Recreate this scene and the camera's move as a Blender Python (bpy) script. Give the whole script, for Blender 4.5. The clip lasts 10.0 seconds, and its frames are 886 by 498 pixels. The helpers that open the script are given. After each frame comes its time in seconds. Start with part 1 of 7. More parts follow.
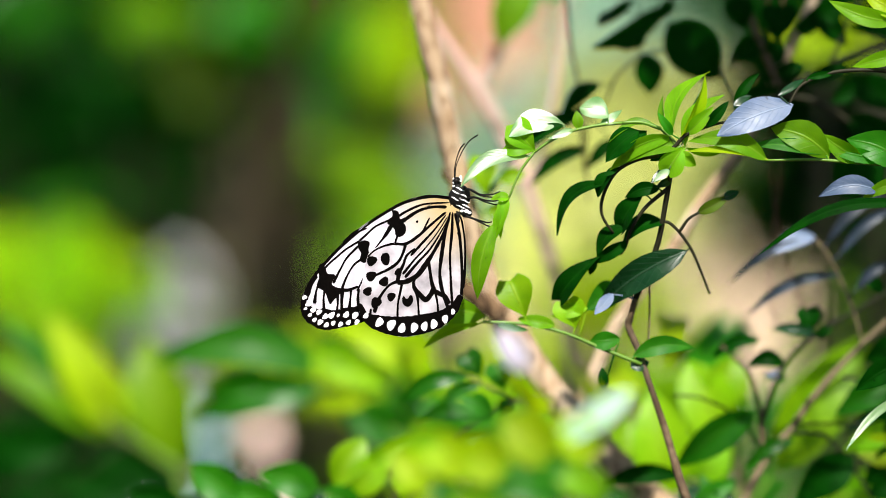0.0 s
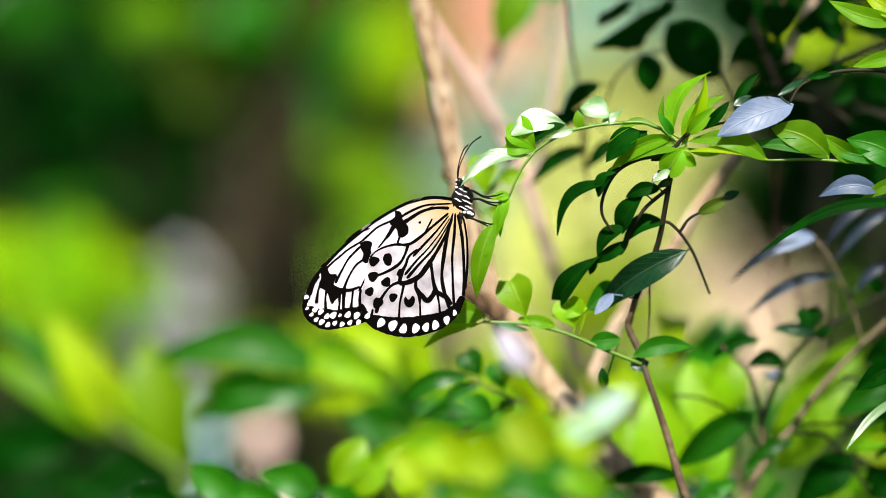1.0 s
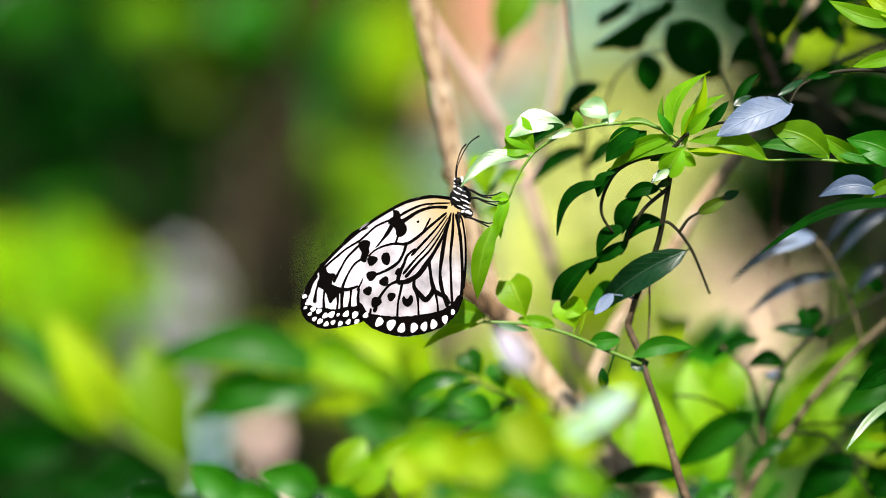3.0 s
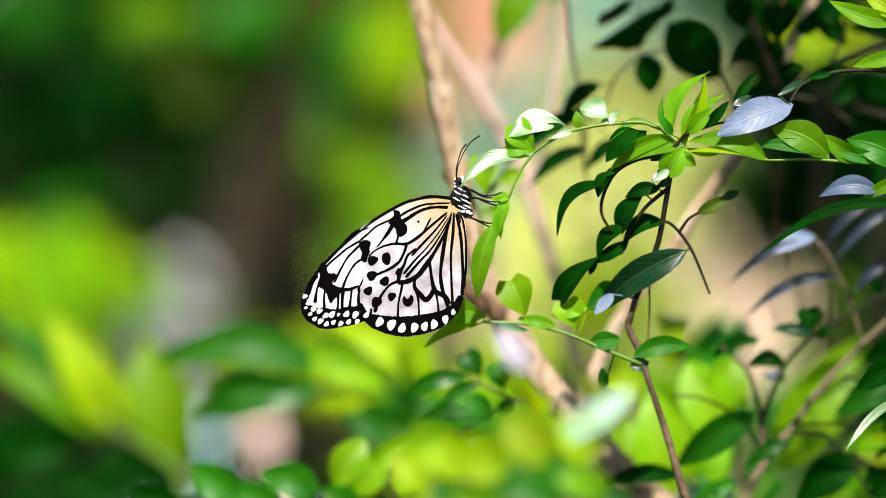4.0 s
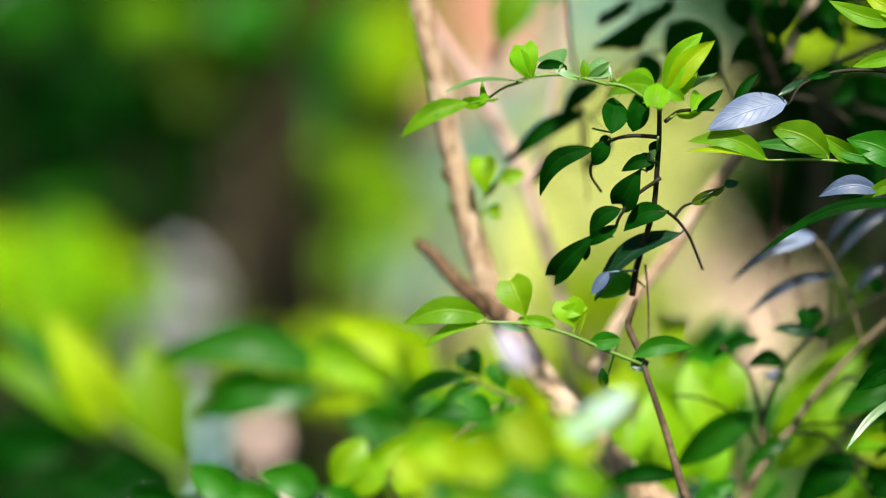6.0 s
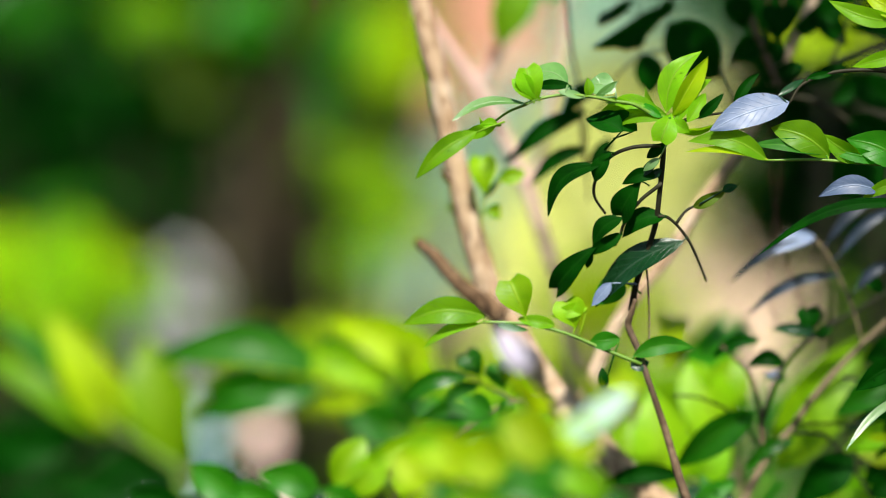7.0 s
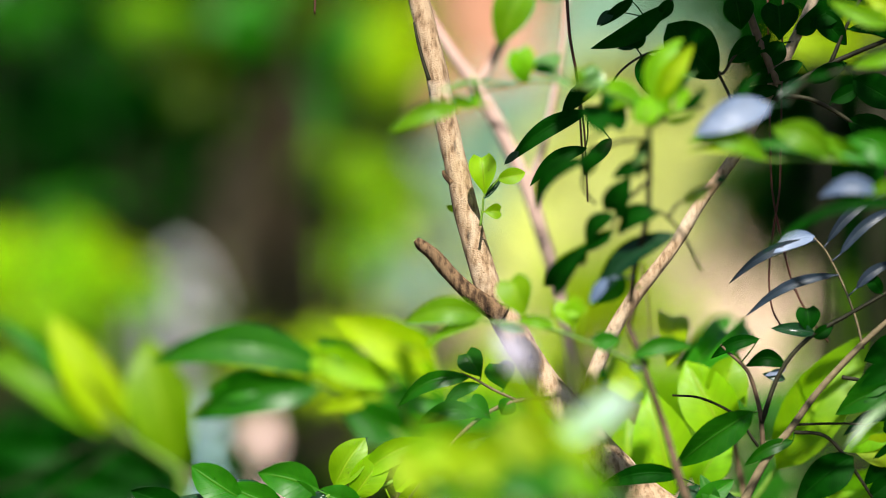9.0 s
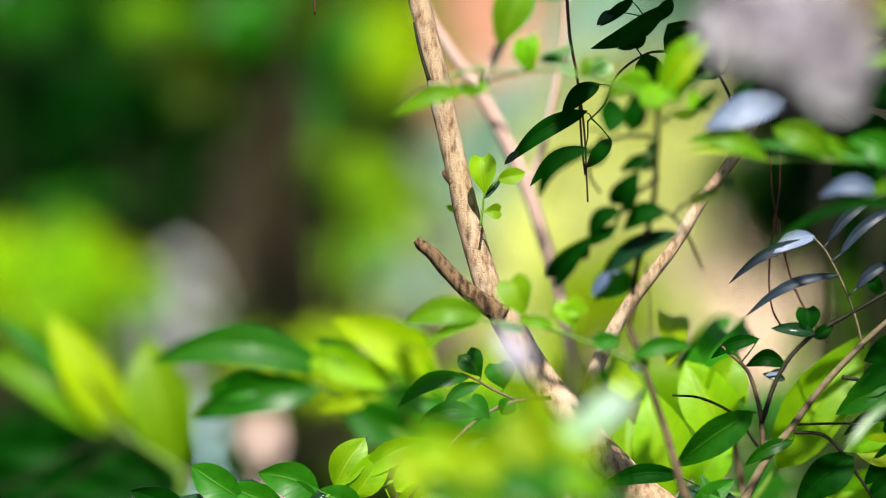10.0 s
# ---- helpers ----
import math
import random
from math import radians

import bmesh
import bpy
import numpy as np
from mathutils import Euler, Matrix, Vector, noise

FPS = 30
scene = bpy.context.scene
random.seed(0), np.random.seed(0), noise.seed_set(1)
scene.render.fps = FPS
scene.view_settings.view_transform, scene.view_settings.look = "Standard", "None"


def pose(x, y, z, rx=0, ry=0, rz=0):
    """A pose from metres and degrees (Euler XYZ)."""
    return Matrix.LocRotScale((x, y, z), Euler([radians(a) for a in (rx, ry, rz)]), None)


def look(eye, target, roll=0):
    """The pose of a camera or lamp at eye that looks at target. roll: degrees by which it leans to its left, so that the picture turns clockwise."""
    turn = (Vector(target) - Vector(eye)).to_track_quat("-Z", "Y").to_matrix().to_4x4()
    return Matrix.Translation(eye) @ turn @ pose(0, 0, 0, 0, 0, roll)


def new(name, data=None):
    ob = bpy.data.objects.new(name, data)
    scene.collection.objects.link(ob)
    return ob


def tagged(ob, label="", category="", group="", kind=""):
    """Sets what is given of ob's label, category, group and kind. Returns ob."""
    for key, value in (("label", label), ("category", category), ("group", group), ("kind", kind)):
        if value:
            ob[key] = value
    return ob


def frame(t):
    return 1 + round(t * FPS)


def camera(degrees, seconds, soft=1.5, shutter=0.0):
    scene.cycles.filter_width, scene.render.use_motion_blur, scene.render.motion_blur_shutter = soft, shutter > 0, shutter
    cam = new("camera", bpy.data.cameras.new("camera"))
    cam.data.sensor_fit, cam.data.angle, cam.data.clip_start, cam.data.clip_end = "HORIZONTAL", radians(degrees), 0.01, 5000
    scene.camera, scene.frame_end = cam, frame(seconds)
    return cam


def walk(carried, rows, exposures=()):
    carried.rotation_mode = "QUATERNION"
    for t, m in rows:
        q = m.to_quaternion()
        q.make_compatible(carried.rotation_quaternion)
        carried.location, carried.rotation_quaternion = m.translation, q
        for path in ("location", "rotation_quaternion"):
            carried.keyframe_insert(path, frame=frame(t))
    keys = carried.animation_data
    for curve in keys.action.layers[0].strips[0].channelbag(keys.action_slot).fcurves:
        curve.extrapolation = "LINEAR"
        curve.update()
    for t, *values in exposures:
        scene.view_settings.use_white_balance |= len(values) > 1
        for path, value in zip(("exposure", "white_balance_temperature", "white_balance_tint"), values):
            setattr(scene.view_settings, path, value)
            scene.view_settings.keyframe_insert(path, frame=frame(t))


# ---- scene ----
from mathutils import Quaternion

cam = camera(20, 10.0, soft=0.9, shutter=0.5)
cam.data.dof.use_dof = True
cam.data.dof.aperture_fstop = 2.8
cam.data.dof.aperture_blades = 0
EYE = pose(0, 0, 1.4, 84, 0, 0)
# the lens is refocused from the sprig to the tree behind it
focus = new("focus_mark")
cam.data.dof.focus_object = focus
walk(cam, [(0, EYE), (10, EYE)], exposures=[(0, 1.1), (10, 1.1)])

# ---- light: a high sun from one side, and the sky ----
SUN_WAY = Vector((0.02, -0.60, 0.80)).normalized()
world = bpy.data.worlds.new("sky")
scene.world = world
world.use_nodes = True
sky = world.node_tree.nodes.new("ShaderNodeTexSky")
sky.sky_type, sky.sun_disc = "NISHITA", False
sky.sun_elevation = math.asin(SUN_WAY.z)
sky.sun_rotation = math.atan2(SUN_WAY.x, SUN_WAY.y)
back = world.node_tree.nodes["Background"]
back.inputs["Strength"].default_value = 0.048
world.node_tree.links.new(sky.outputs["Color"], back.inputs["Color"])
lamp = bpy.data.lights.new("sun", "SUN")
lamp.energy, lamp.angle, lamp.color = 5.0, radians(1.2), (1.0, 0.95, 0.87)
new("sun", lamp).matrix_world = look(SUN_WAY * 20, (0, 0, 0))


# ---- materials ----
def shader(name):
    m = bpy.data.materials.new(name)
    m.use_nodes = True
    return m, m.node_tree.nodes, m.node_tree.links, m.node_tree.nodes["Principled BSDF"]


def ramp(nodes, links, source, stops):
    r = nodes.new("ShaderNodeValToRGB")
    r.color_ramp.elements[0].position, r.color_ramp.elements[0].color = stops[0][0], (*stops[0][1], 1)
    r.color_ramp.elements[1].position, r.color_ramp.elements[1].color = stops[-1][0], (*stops[-1][1], 1)
    for at, colour in stops[1:-1]:
        r.color_ramp.elements.new(at).color = (*colour, 1)
    links.new(source, r.inputs["Fac"])
    return r.outputs["Color"]


def grain(nodes, links, scale, detail=5.0, stretch=None):
    n = nodes.new("ShaderNodeTexNoise")
    n.inputs["Scale"].default_value, n.inputs["Detail"].default_value = scale, detail
    c = nodes.new("ShaderNodeTexCoord")
    if stretch:
        s = nodes.new("ShaderNodeMapping")
        s.inputs["Scale"].default_value = stretch
        links.new(c.outputs["Object"], s.inputs["Vector"])
        links.new(s.outputs["Vector"], n.inputs["Vector"])
    else:
        links.new(c.outputs["Object"], n.inputs["Vector"])
    return n.outputs["Fac"]


def relief(nodes, links, height, bsdf, strength, distance=0.001):
    b = nodes.new("ShaderNodeBump")
    b.inputs["Strength"].default_value, b.inputs["Distance"].default_value = strength, distance
    links.new(height, b.inputs["Height"])
    links.new(b.outputs["Normal"], bsdf.inputs["Normal"])
    return b


def mixed(nodes, links, fac, a, b, mode="MIX"):
    x = nodes.new("ShaderNodeMix")
    x.data_type, x.blend_type = "RGBA", mode
    for value, slot in ((fac, 0), (a, 6), (b, 7)):
        if isinstance(value, (int, float)):
            x.inputs[slot].default_value = value
        elif isinstance(value, tuple):
            x.inputs[slot].default_value = (*value, 1)
        else:
            links.new(value, x.inputs[slot])
    return x.outputs[2]


def leaf_material(name, low, high, rib, glow, through_part, rough, shine=0.15):
    """A leaf blade: mottled green, a paler midrib and side veins, glossy skin, light coming through."""
    m, nodes, links, bsdf = shader(name)
    info = nodes.new("ShaderNodeObjectInfo")
    uv = nodes.new("ShaderNodeTexCoord")
    parts = nodes.new("ShaderNodeSeparateXYZ")
    links.new(uv.outputs["UV"], parts.inputs[0])
    spread = nodes.new("ShaderNodeMath")
    spread.operation = "ADD"
    spread.inputs[1].default_value = -0.5
    links.new(parts.outputs[0], spread.inputs[0])
    off = nodes.new("ShaderNodeMath")
    off.operation = "ABSOLUTE"
    links.new(spread.outputs[0], off.inputs[0])
    # side veins run forward from the midrib
    lean = nodes.new("ShaderNodeMath")
    lean.operation = "MULTIPLY_ADD"
    lean.inputs[1].default_value = -0.5
    links.new(off.outputs[0], lean.inputs[0])
    links.new(parts.outputs[1], lean.inputs[2])
    wave = nodes.new("ShaderNodeMath")
    wave.operation = "MULTIPLY"
    wave.inputs[1].default_value = 56
    links.new(lean.outputs[0], wave.inputs[0])
    sine = nodes.new("ShaderNodeMath")
    sine.operation = "SINE"
    links.new(wave.outputs[0], sine.inputs[0])
    side = ramp(nodes, links, sine.outputs[0], [(0.86, (0, 0, 0)), (1.0, (0.35, 0.35, 0.35))])
    mid = ramp(nodes, links, off.outputs[0], [(0.012, (1, 1, 1)), (0.04, (0, 0, 0))])
    veins = mixed(nodes, links, 1.0, mid, side, "LIGHTEN")
    mottle = grain(nodes, links, 160, 4)
    base = ramp(nodes, links, mottle, [(0.3, low), (0.72, high)])
    tone = nodes.new("ShaderNodeHueSaturation")
    vary = nodes.new("ShaderNodeMapRange")
    vary.inputs[3].default_value, vary.inputs[4].default_value = 0.75, 1.3
    links.new(info.outputs["Random"], vary.inputs[0])
    links.new(vary.outputs[0], tone.inputs["Value"])
    links.new(base, tone.inputs["Color"])
    colour = mixed(nodes, links, veins, tone.outputs["Color"], rib)
    fleck = ramp(nodes, links, grain(nodes, links, 520, 2), [(0.70, (0, 0, 0)), (0.76, (1, 1, 1))])
    colour = mixed(nodes, links, fleck, colour, tuple(0.4 * c for c in low))
    links.new(colour, bsdf.inputs["Base Color"])
    patchy = ramp(nodes, links, grain(nodes, links, 90, 3), [(0.3, (rough * 0.8,) * 3), (0.7, (min(1, rough * 1.25),) * 3)])
    links.new(patchy, bsdf.inputs["Roughness"])
    bsdf.inputs["IOR"].default_value = 1.5
    bsdf.inputs["Specular IOR Level"].default_value = shine
    height = mixed(nodes, links, 0.75, mottle, veins)
    relief(nodes, links, height, bsdf, 0.4, 0.0006)
    back_light = nodes.new("ShaderNodeBsdfTranslucent")
    tint = mixed(nodes, links, veins, glow, tuple(0.6 * c for c in glow))
    back_tone = nodes.new("ShaderNodeHueSaturation")
    links.new(vary.outputs[0], back_tone.inputs["Value"])
    links.new(tint, back_tone.inputs["Color"])
    links.new(back_tone.outputs["Color"], back_light.inputs["Color"])
    both = nodes.new("ShaderNodeMixShader")
    both.inputs[0].default_value = through_part
    links.new(bsdf.outputs[0], both.inputs[1])
    links.new(back_light.outputs[0], both.inputs[2])
    links.new(both.outputs[0], nodes["Material Output"].inputs["Surface"])
    return m


def rough_material(name, stops, scale, rough=0.85, bump=0.5, stretch=None, depth=0.001, shine=0.3):
    m, nodes, links, bsdf = shader(name)
    fine = grain(nodes, links, scale, 8, stretch)
    wide = grain(nodes, links, scale * 0.13, 3)
    blend = nodes.new("ShaderNodeMath")
    blend.operation = "MULTIPLY_ADD"
    blend.inputs[1].default_value = 0.55
    links.new(wide, blend.inputs[0])
    half = nodes.new("ShaderNodeMath")
    half.operation = "MULTIPLY"
    half.inputs[1].default_value = 0.45
    links.new(fine, half.inputs[0])
    links.new(half.outputs[0], blend.inputs[2])
    links.new(ramp(nodes, links, blend.outputs[0], stops), bsdf.inputs["Base Color"])
    bsdf.inputs["Roughness"].default_value = rough
    bsdf.inputs["Specular IOR Level"].default_value = shine
    relief(nodes, links, fine, bsdf, bump, depth)
    return m


def bark_material(name, dark, middle, light, lichen):
    """Flaking bark: long ridges, fine speckle, pale lichen patches and dark pits."""
    m, nodes, links, bsdf = shader(name)
    ridges = grain(nodes, links, 420, 6, (1, 1, 0.35))
    speck = grain(nodes, links, 1500, 3)
    wide = grain(nodes, links, 55, 4)
    base = ramp(nodes, links, ridges, [(0.25, dark), (0.41, middle), (0.57, light)])
    pale = ramp(nodes, links, wide, [(0.48, (0, 0, 0)), (0.62, (0.75, 0.75, 0.75))])
    base = mixed(nodes, links, pale, base, lichen)
    pits = ramp(nodes, links, speck, [(0.30, (1, 1, 1)), (0.37, (0, 0, 0))])
    base = mixed(nodes, links, pits, base, dark)
    links.new(base, bsdf.inputs["Base Color"])
    bsdf.inputs["Roughness"].default_value = 0.9
    bsdf.inputs["Specular IOR Level"].default_value = 0.2
    both = nodes.new("ShaderNodeMath")
    both.operation = "MULTIPLY_ADD"
    both.inputs[1].default_value = 0.5
    links.new(speck, both.inputs[0])
    links.new(ridges, both.inputs[2])
    relief(nodes, links, both.outputs[0], bsdf, 0.85, 0.0015)
    return m


MATS = {
    "young": leaf_material("young_leaf", (0.085, 0.24, 0.003), (0.15, 0.36, 0.005), (0.20, 0.38, 0.02), (0.42, 0.78, 0.002), 0.5, 0.42),
    "lime": leaf_material("lime_leaf", (0.22, 0.36, 0.001), (0.34, 0.48, 0.002), (0.38, 0.50, 0.02), (0.62, 0.88, 0.001), 0.5, 0.5),
    # far foliage in strong sun, its brightness put into the leaf colour
    "pale": leaf_material("sunlit_pale_lime_leaf", (0.52, 0.56, 0.18), (0.70, 0.72, 0.30), (0.70, 0.74, 0.36), (0.82, 0.86, 0.27), 0.45, 0.5),
    "mid": leaf_material("green_leaf", (0.012, 0.11, 0.002), (0.030, 0.18, 0.004), (0.06, 0.22, 0.012), (0.06, 0.56, 0.002), 0.42, 0.45, 0.22),
    # mature leaf green, darkened further to hold the shade the leaves hang in
    "dark": leaf_material("shaded_mature_leaf", (0.0008, 0.020, 0.0004), (0.002, 0.040, 0.0008), (0.004, 0.042, 0.002), (0.003, 0.12, 0.001), 0.14, 0.5, 0.03),
    "blue": leaf_material("waxy_leaf", (0.003, 0.024, 0.006), (0.007, 0.042, 0.012), (0.02, 0.05, 0.025), (0.01, 0.14, 0.008), 0.12, 0.26, 0.24),
    # glossy leaf with the blue-grey of reflected sky put into its colour
    "sky": leaf_material("sky_glare_leaf", (0.04, 0.07, 0.13), (0.08, 0.12, 0.21), (0.13, 0.18, 0.27), (0.05, 0.2, 0.05), 0.08, 0.52, 0.6),
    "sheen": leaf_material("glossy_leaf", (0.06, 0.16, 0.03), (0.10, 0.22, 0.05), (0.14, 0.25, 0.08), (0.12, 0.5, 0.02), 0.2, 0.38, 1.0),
    "olive": leaf_material("olive_leaf", (0.034, 0.074, 0.002), (0.064, 0.118, 0.004), (0.11, 0.14, 0.02), (0.18, 0.26, 0.004), 0.35, 0.55),
    "bright": leaf_material("bright_leaf", (0.14, 0.32, 0.001), (0.23, 0.43, 0.002), (0.27, 0.45, 0.01), (0.44, 0.80, 0.001), 0.5, 0.45, 0.25),
    "deep": leaf_material("deep_green_leaf", (0.006, 0.06, 0.001), (0.014, 0.10, 0.002), (0.03, 0.13, 0.008), (0.03, 0.40, 0.002), 0.35, 0.35, 0.18),
    # dark leaf, bluish sky glare mixed into the base colour
    "violet": leaf_material("sky_tinted_leaf", (0.008, 0.016, 0.024), (0.020, 0.030, 0.048), (0.04, 0.05, 0.07), (0.01, 0.08, 0.02), 0.08, 0.42, 0.22),
    # near leaf with a whitish lavender sheen painted as its colour
    "milk": leaf_material("lavender_sheen_leaf", (0.34, 0.30, 0.39), (0.47, 0.43, 0.53), (0.70, 0.70, 0.74), (0.6, 0.7, 0.6), 0.3, 0.5),
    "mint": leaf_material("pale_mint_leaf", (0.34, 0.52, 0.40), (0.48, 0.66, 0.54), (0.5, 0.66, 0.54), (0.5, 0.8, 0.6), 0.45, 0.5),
    "bark": bark_material("tan_bark", (0.040, 0.024, 0.013), (0.27, 0.175, 0.100), (0.42, 0.30, 0.19), (0.56, 0.46, 0.34)),
    "stub": bark_material("weathered_bark", (0.008, 0.005, 0.003), (0.05, 0.028, 0.014), (0.17, 0.105, 0.055), (0.13, 0.085, 0.05)),
    "pink_bark": rough_material("pinkish_bark", [(0.3, (0.34, 0.22, 0.18)), (0.7, (0.54, 0.39, 0.33))], 90, 0.85, 0.4),
    "twig": rough_material("brown_twig", [(0.3, (0.035, 0.022, 0.012)), (0.55, (0.11, 0.072, 0.04)), (0.75, (0.24, 0.17, 0.10))], 300, 0.7, 0.6),
    "grey_twig": rough_material("grey_brown_twig", [(0.3, (0.07, 0.052, 0.028)), (0.55, (0.17, 0.13, 0.07)), (0.75, (0.32, 0.26, 0.15))], 300, 0.75, 0.6),
    "dark_twig": rough_material("dark_twig", [(0.3, (0.008, 0.009, 0.004)), (0.7, (0.034, 0.032, 0.016))], 300, 0.6, 0.5, None, 0.001, 0.15),
    "green_twig": rough_material("green_twig", [(0.3, (0.06, 0.13, 0.012)), (0.7, (0.14, 0.26, 0.03))], 300, 0.45, 0.3),
    "vine": rough_material("red_brown_vine", [(0.3, (0.035, 0.010, 0.006)), (0.7, (0.09, 0.028, 0.016))], 300, 0.7, 0.5),
    "dark_trunk": rough_material("dark_trunk_bark", [(0.3, (0.010, 0.007, 0.004)), (0.6, (0.030, 0.021, 0.012)), (0.8, (0.06, 0.045, 0.028))], 30, 0.95, 1.0, (1, 1, 0.3), 0.01, 0.05),
    "earth": rough_material("pale_earth", [(0.3, (0.42, 0.29, 0.20)), (0.5, (0.56, 0.41, 0.28)), (0.7, (0.66, 0.52, 0.36))], 9, 0.95, 0.6, None, 0.02),
    "litter": rough_material("dark_leaf_litter", [(0.35, (0.005, 0.006, 0.002)), (0.5, (0.014, 0.014, 0.005)), (0.7, (0.036, 0.030, 0.012))], 14, 0.95, 0.8, None, 0.02, 0.05),
    "stone": rough_material("pale_stone", [(0.3, (0.36, 0.36, 0.37)), (0.55, (0.52, 0.51, 0.54)), (0.75, (0.66, 0.64, 0.68))], 24, 0.85, 0.7, None, 0.006),
    "brown_mound": rough_material("brown_mound", [(0.3, (0.04, 0.032, 0.018)), (0.55, (0.09, 0.072, 0.042)), (0.75, (0.18, 0.15, 0.09))], 24, 0.9, 0.7, None, 0.006),
    "pink_stone": rough_material("pink_stone", [(0.3, (0.62, 0.42, 0.36)), (0.55, (0.76, 0.56, 0.50)), (0.75, (0.85, 0.70, 0.64))], 24, 0.85, 0.6, None, 0.006),
    "cyan_stone": rough_material("pale_bluish_stone", [(0.3, (0.42, 0.68, 0.70)), (0.55, (0.52, 0.78, 0.80)), (0.75, (0.60, 0.82, 0.84))], 24, 0.85, 0.6, None, 0.006),
    "wall": rough_material("terracotta_wall", [(0.3, (0.31, 0.145, 0.09)), (0.55, (0.42, 0.21, 0.135)), (0.75, (0.50, 0.30, 0.20))], 7, 0.9, 0.4, None, 0.01),
}


# ---- builders ----
SOFT = {}


def mesh_object(name, verts, faces, material, parent=None, uvs=None, smooth=True):
    data = bpy.data.meshes.new(name)
    data.from_pydata([tuple(v) for v in verts], [], faces)
    if uvs:
        layer = data.uv_layers.new(name="UVMap")
        for loop in data.loops:
            layer.data[loop.index].uv = uvs[loop.vertex_index]
    if smooth:
        data.polygons.foreach_set("use_smooth", [True] * len(data.polygons))
    data.materials.append(material)
    ob = new(name, data)
    if parent:
        ob.parent = parent
    return ob


def part(name, bm, material, parent, label=""):
    data = bpy.data.meshes.new(name)
    bm.to_mesh(data)
    bm.free()
    data.polygons.foreach_set("use_smooth", [True] * len(data.polygons))
    data.materials.append(material)
    ob = new(name, data)
    ob.parent = parent
    return tagged(ob, label)


def thing(name, place, label, category, group="", kind=""):
    ob = new(name)
    ob.location = place
    ob.empty_display_size = 0.02
    SOFT[ob] = Vector(place)
    return tagged(ob, label, category, group, kind)


def smooth_line(points, steps):
    """A smooth line through the points that does not overshoot where their spacing changes."""
    p = [Vector(q) for q in points]
    slopes = []
    for i, q in enumerate(p):
        before, after = p[max(i - 1, 0)], p[min(i + 1, len(p) - 1)]
        spans = [d for d in ((q - before).length, (after - q).length) if d > 0]
        slopes.append((after - before).normalized() * min(spans, default=0))
    line = []
    for a, b, m, n in zip(p, p[1:], slopes, slopes[1:]):
        for s in range(steps):
            t = s / steps
            line.append((2 * t ** 3 - 3 * t * t + 1) * a + (t ** 3 - 2 * t * t + t) * m + (3 * t * t - 2 * t ** 3) * b + (t ** 3 - t * t) * n)
    line.append(p[-1])
    return line


def sweep(points, radii, steps=5, sides=8, rough=0.0):
    """Vertices and faces of a tapered round stem along the points, with small knots."""
    line = smooth_line(points, steps)
    size = smooth_line([(r, 0, 0) for r in radii], steps)
    verts, faces = [], []
    way = (line[1] - line[0]).normalized()
    side = way.orthogonal().normalized()
    for i, q in enumerate(line):
        way = (line[min(i + 1, len(line) - 1)] - line[max(i - 1, 0)]).normalized()
        side = (side - way * side.dot(way)).normalized()
        other = way.cross(side)
        for k in range(sides):
            a = math.tau * k / sides
            d = math.cos(a) * side + math.sin(a) * other
            r = size[i].x
            if rough:
                r *= 1 + rough * noise.noise(q * 60 + d * 1.3) + 0.6 * rough * noise.noise(q * 170 + d * 2)
            verts.append(q + d * r)
    for i in range(len(line) - 1):
        for k in range(sides):
            a, b = i * sides + k, i * sides + (k + 1) % sides
            faces.append((a, b, b + sides, a + sides))
    faces.append(tuple(range(sides - 1, -1, -1)))
    faces.append(tuple(range(len(verts) - sides, len(verts))))
    return verts, faces, line


LINES = {}


def branch(owner, name, points, radii, mat, label="", rough=0.0, sides=8, steps=5):
    """A stem that is a part of owner; its origin is at its first point. Points are in the world."""
    origin = Vector(points[0])
    verts, faces, line = sweep([Vector(p) - origin for p in points], radii, steps, sides, rough)
    ob = mesh_object(name, verts, faces, MATS[mat], owner)
    ob.location = origin - SOFT[owner]
    SOFT[ob] = origin
    LINES[ob] = [q + origin for q in line]
    return tagged(ob, label)


def spur(stem, points, radii, mat, sides=6, later=None):
    """A side twig that is a piece of the stem. later: where its ends lie once the sprig has sprung up."""
    origin = Vector(points[0])
    verts, faces, line = sweep([Vector(p) - origin for p in points], radii, 5, sides, 0.12)
    ob = mesh_object("side_twig", verts, faces, MATS[mat], stem)
    ob.location = origin - SOFT[stem]
    LINES[stem] = LINES[stem] + [q + origin for q in line]
    if later:
        rises(ob, stem, points[0], points[-1], *later)
    return ob


# things that spring up with the sprig: carrier, place at rest, place once risen
RISE = {}


def rises(ob, carrier, base, tip, new_base, new_tip, normal=None, turn=None):
    """Notes how a piece lies once the sprig has sprung up: its base and tip there, and how far its face turns from the path."""
    way, new_way = Vector(tip) - Vector(base), Vector(new_tip) - Vector(new_base)
    spin = way.rotation_difference(new_way).to_matrix()
    if turn is not None:
        axis = new_way.normalized()
        now = spin @ normal
        want = Vector((0, -1, 0.1))
        want = (want - axis * want.dot(axis)).normalized()
        angle = math.atan2(now.cross(want).dot(axis), now.dot(want)) + radians(turn)
        spin = Matrix.Rotation(angle, 3, axis) @ spin
    RISE[ob] = (carrier, Matrix.Translation(base), Matrix.Translation(new_base) @ spin.to_4x4())


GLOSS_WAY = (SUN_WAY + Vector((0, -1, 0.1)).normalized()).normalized()


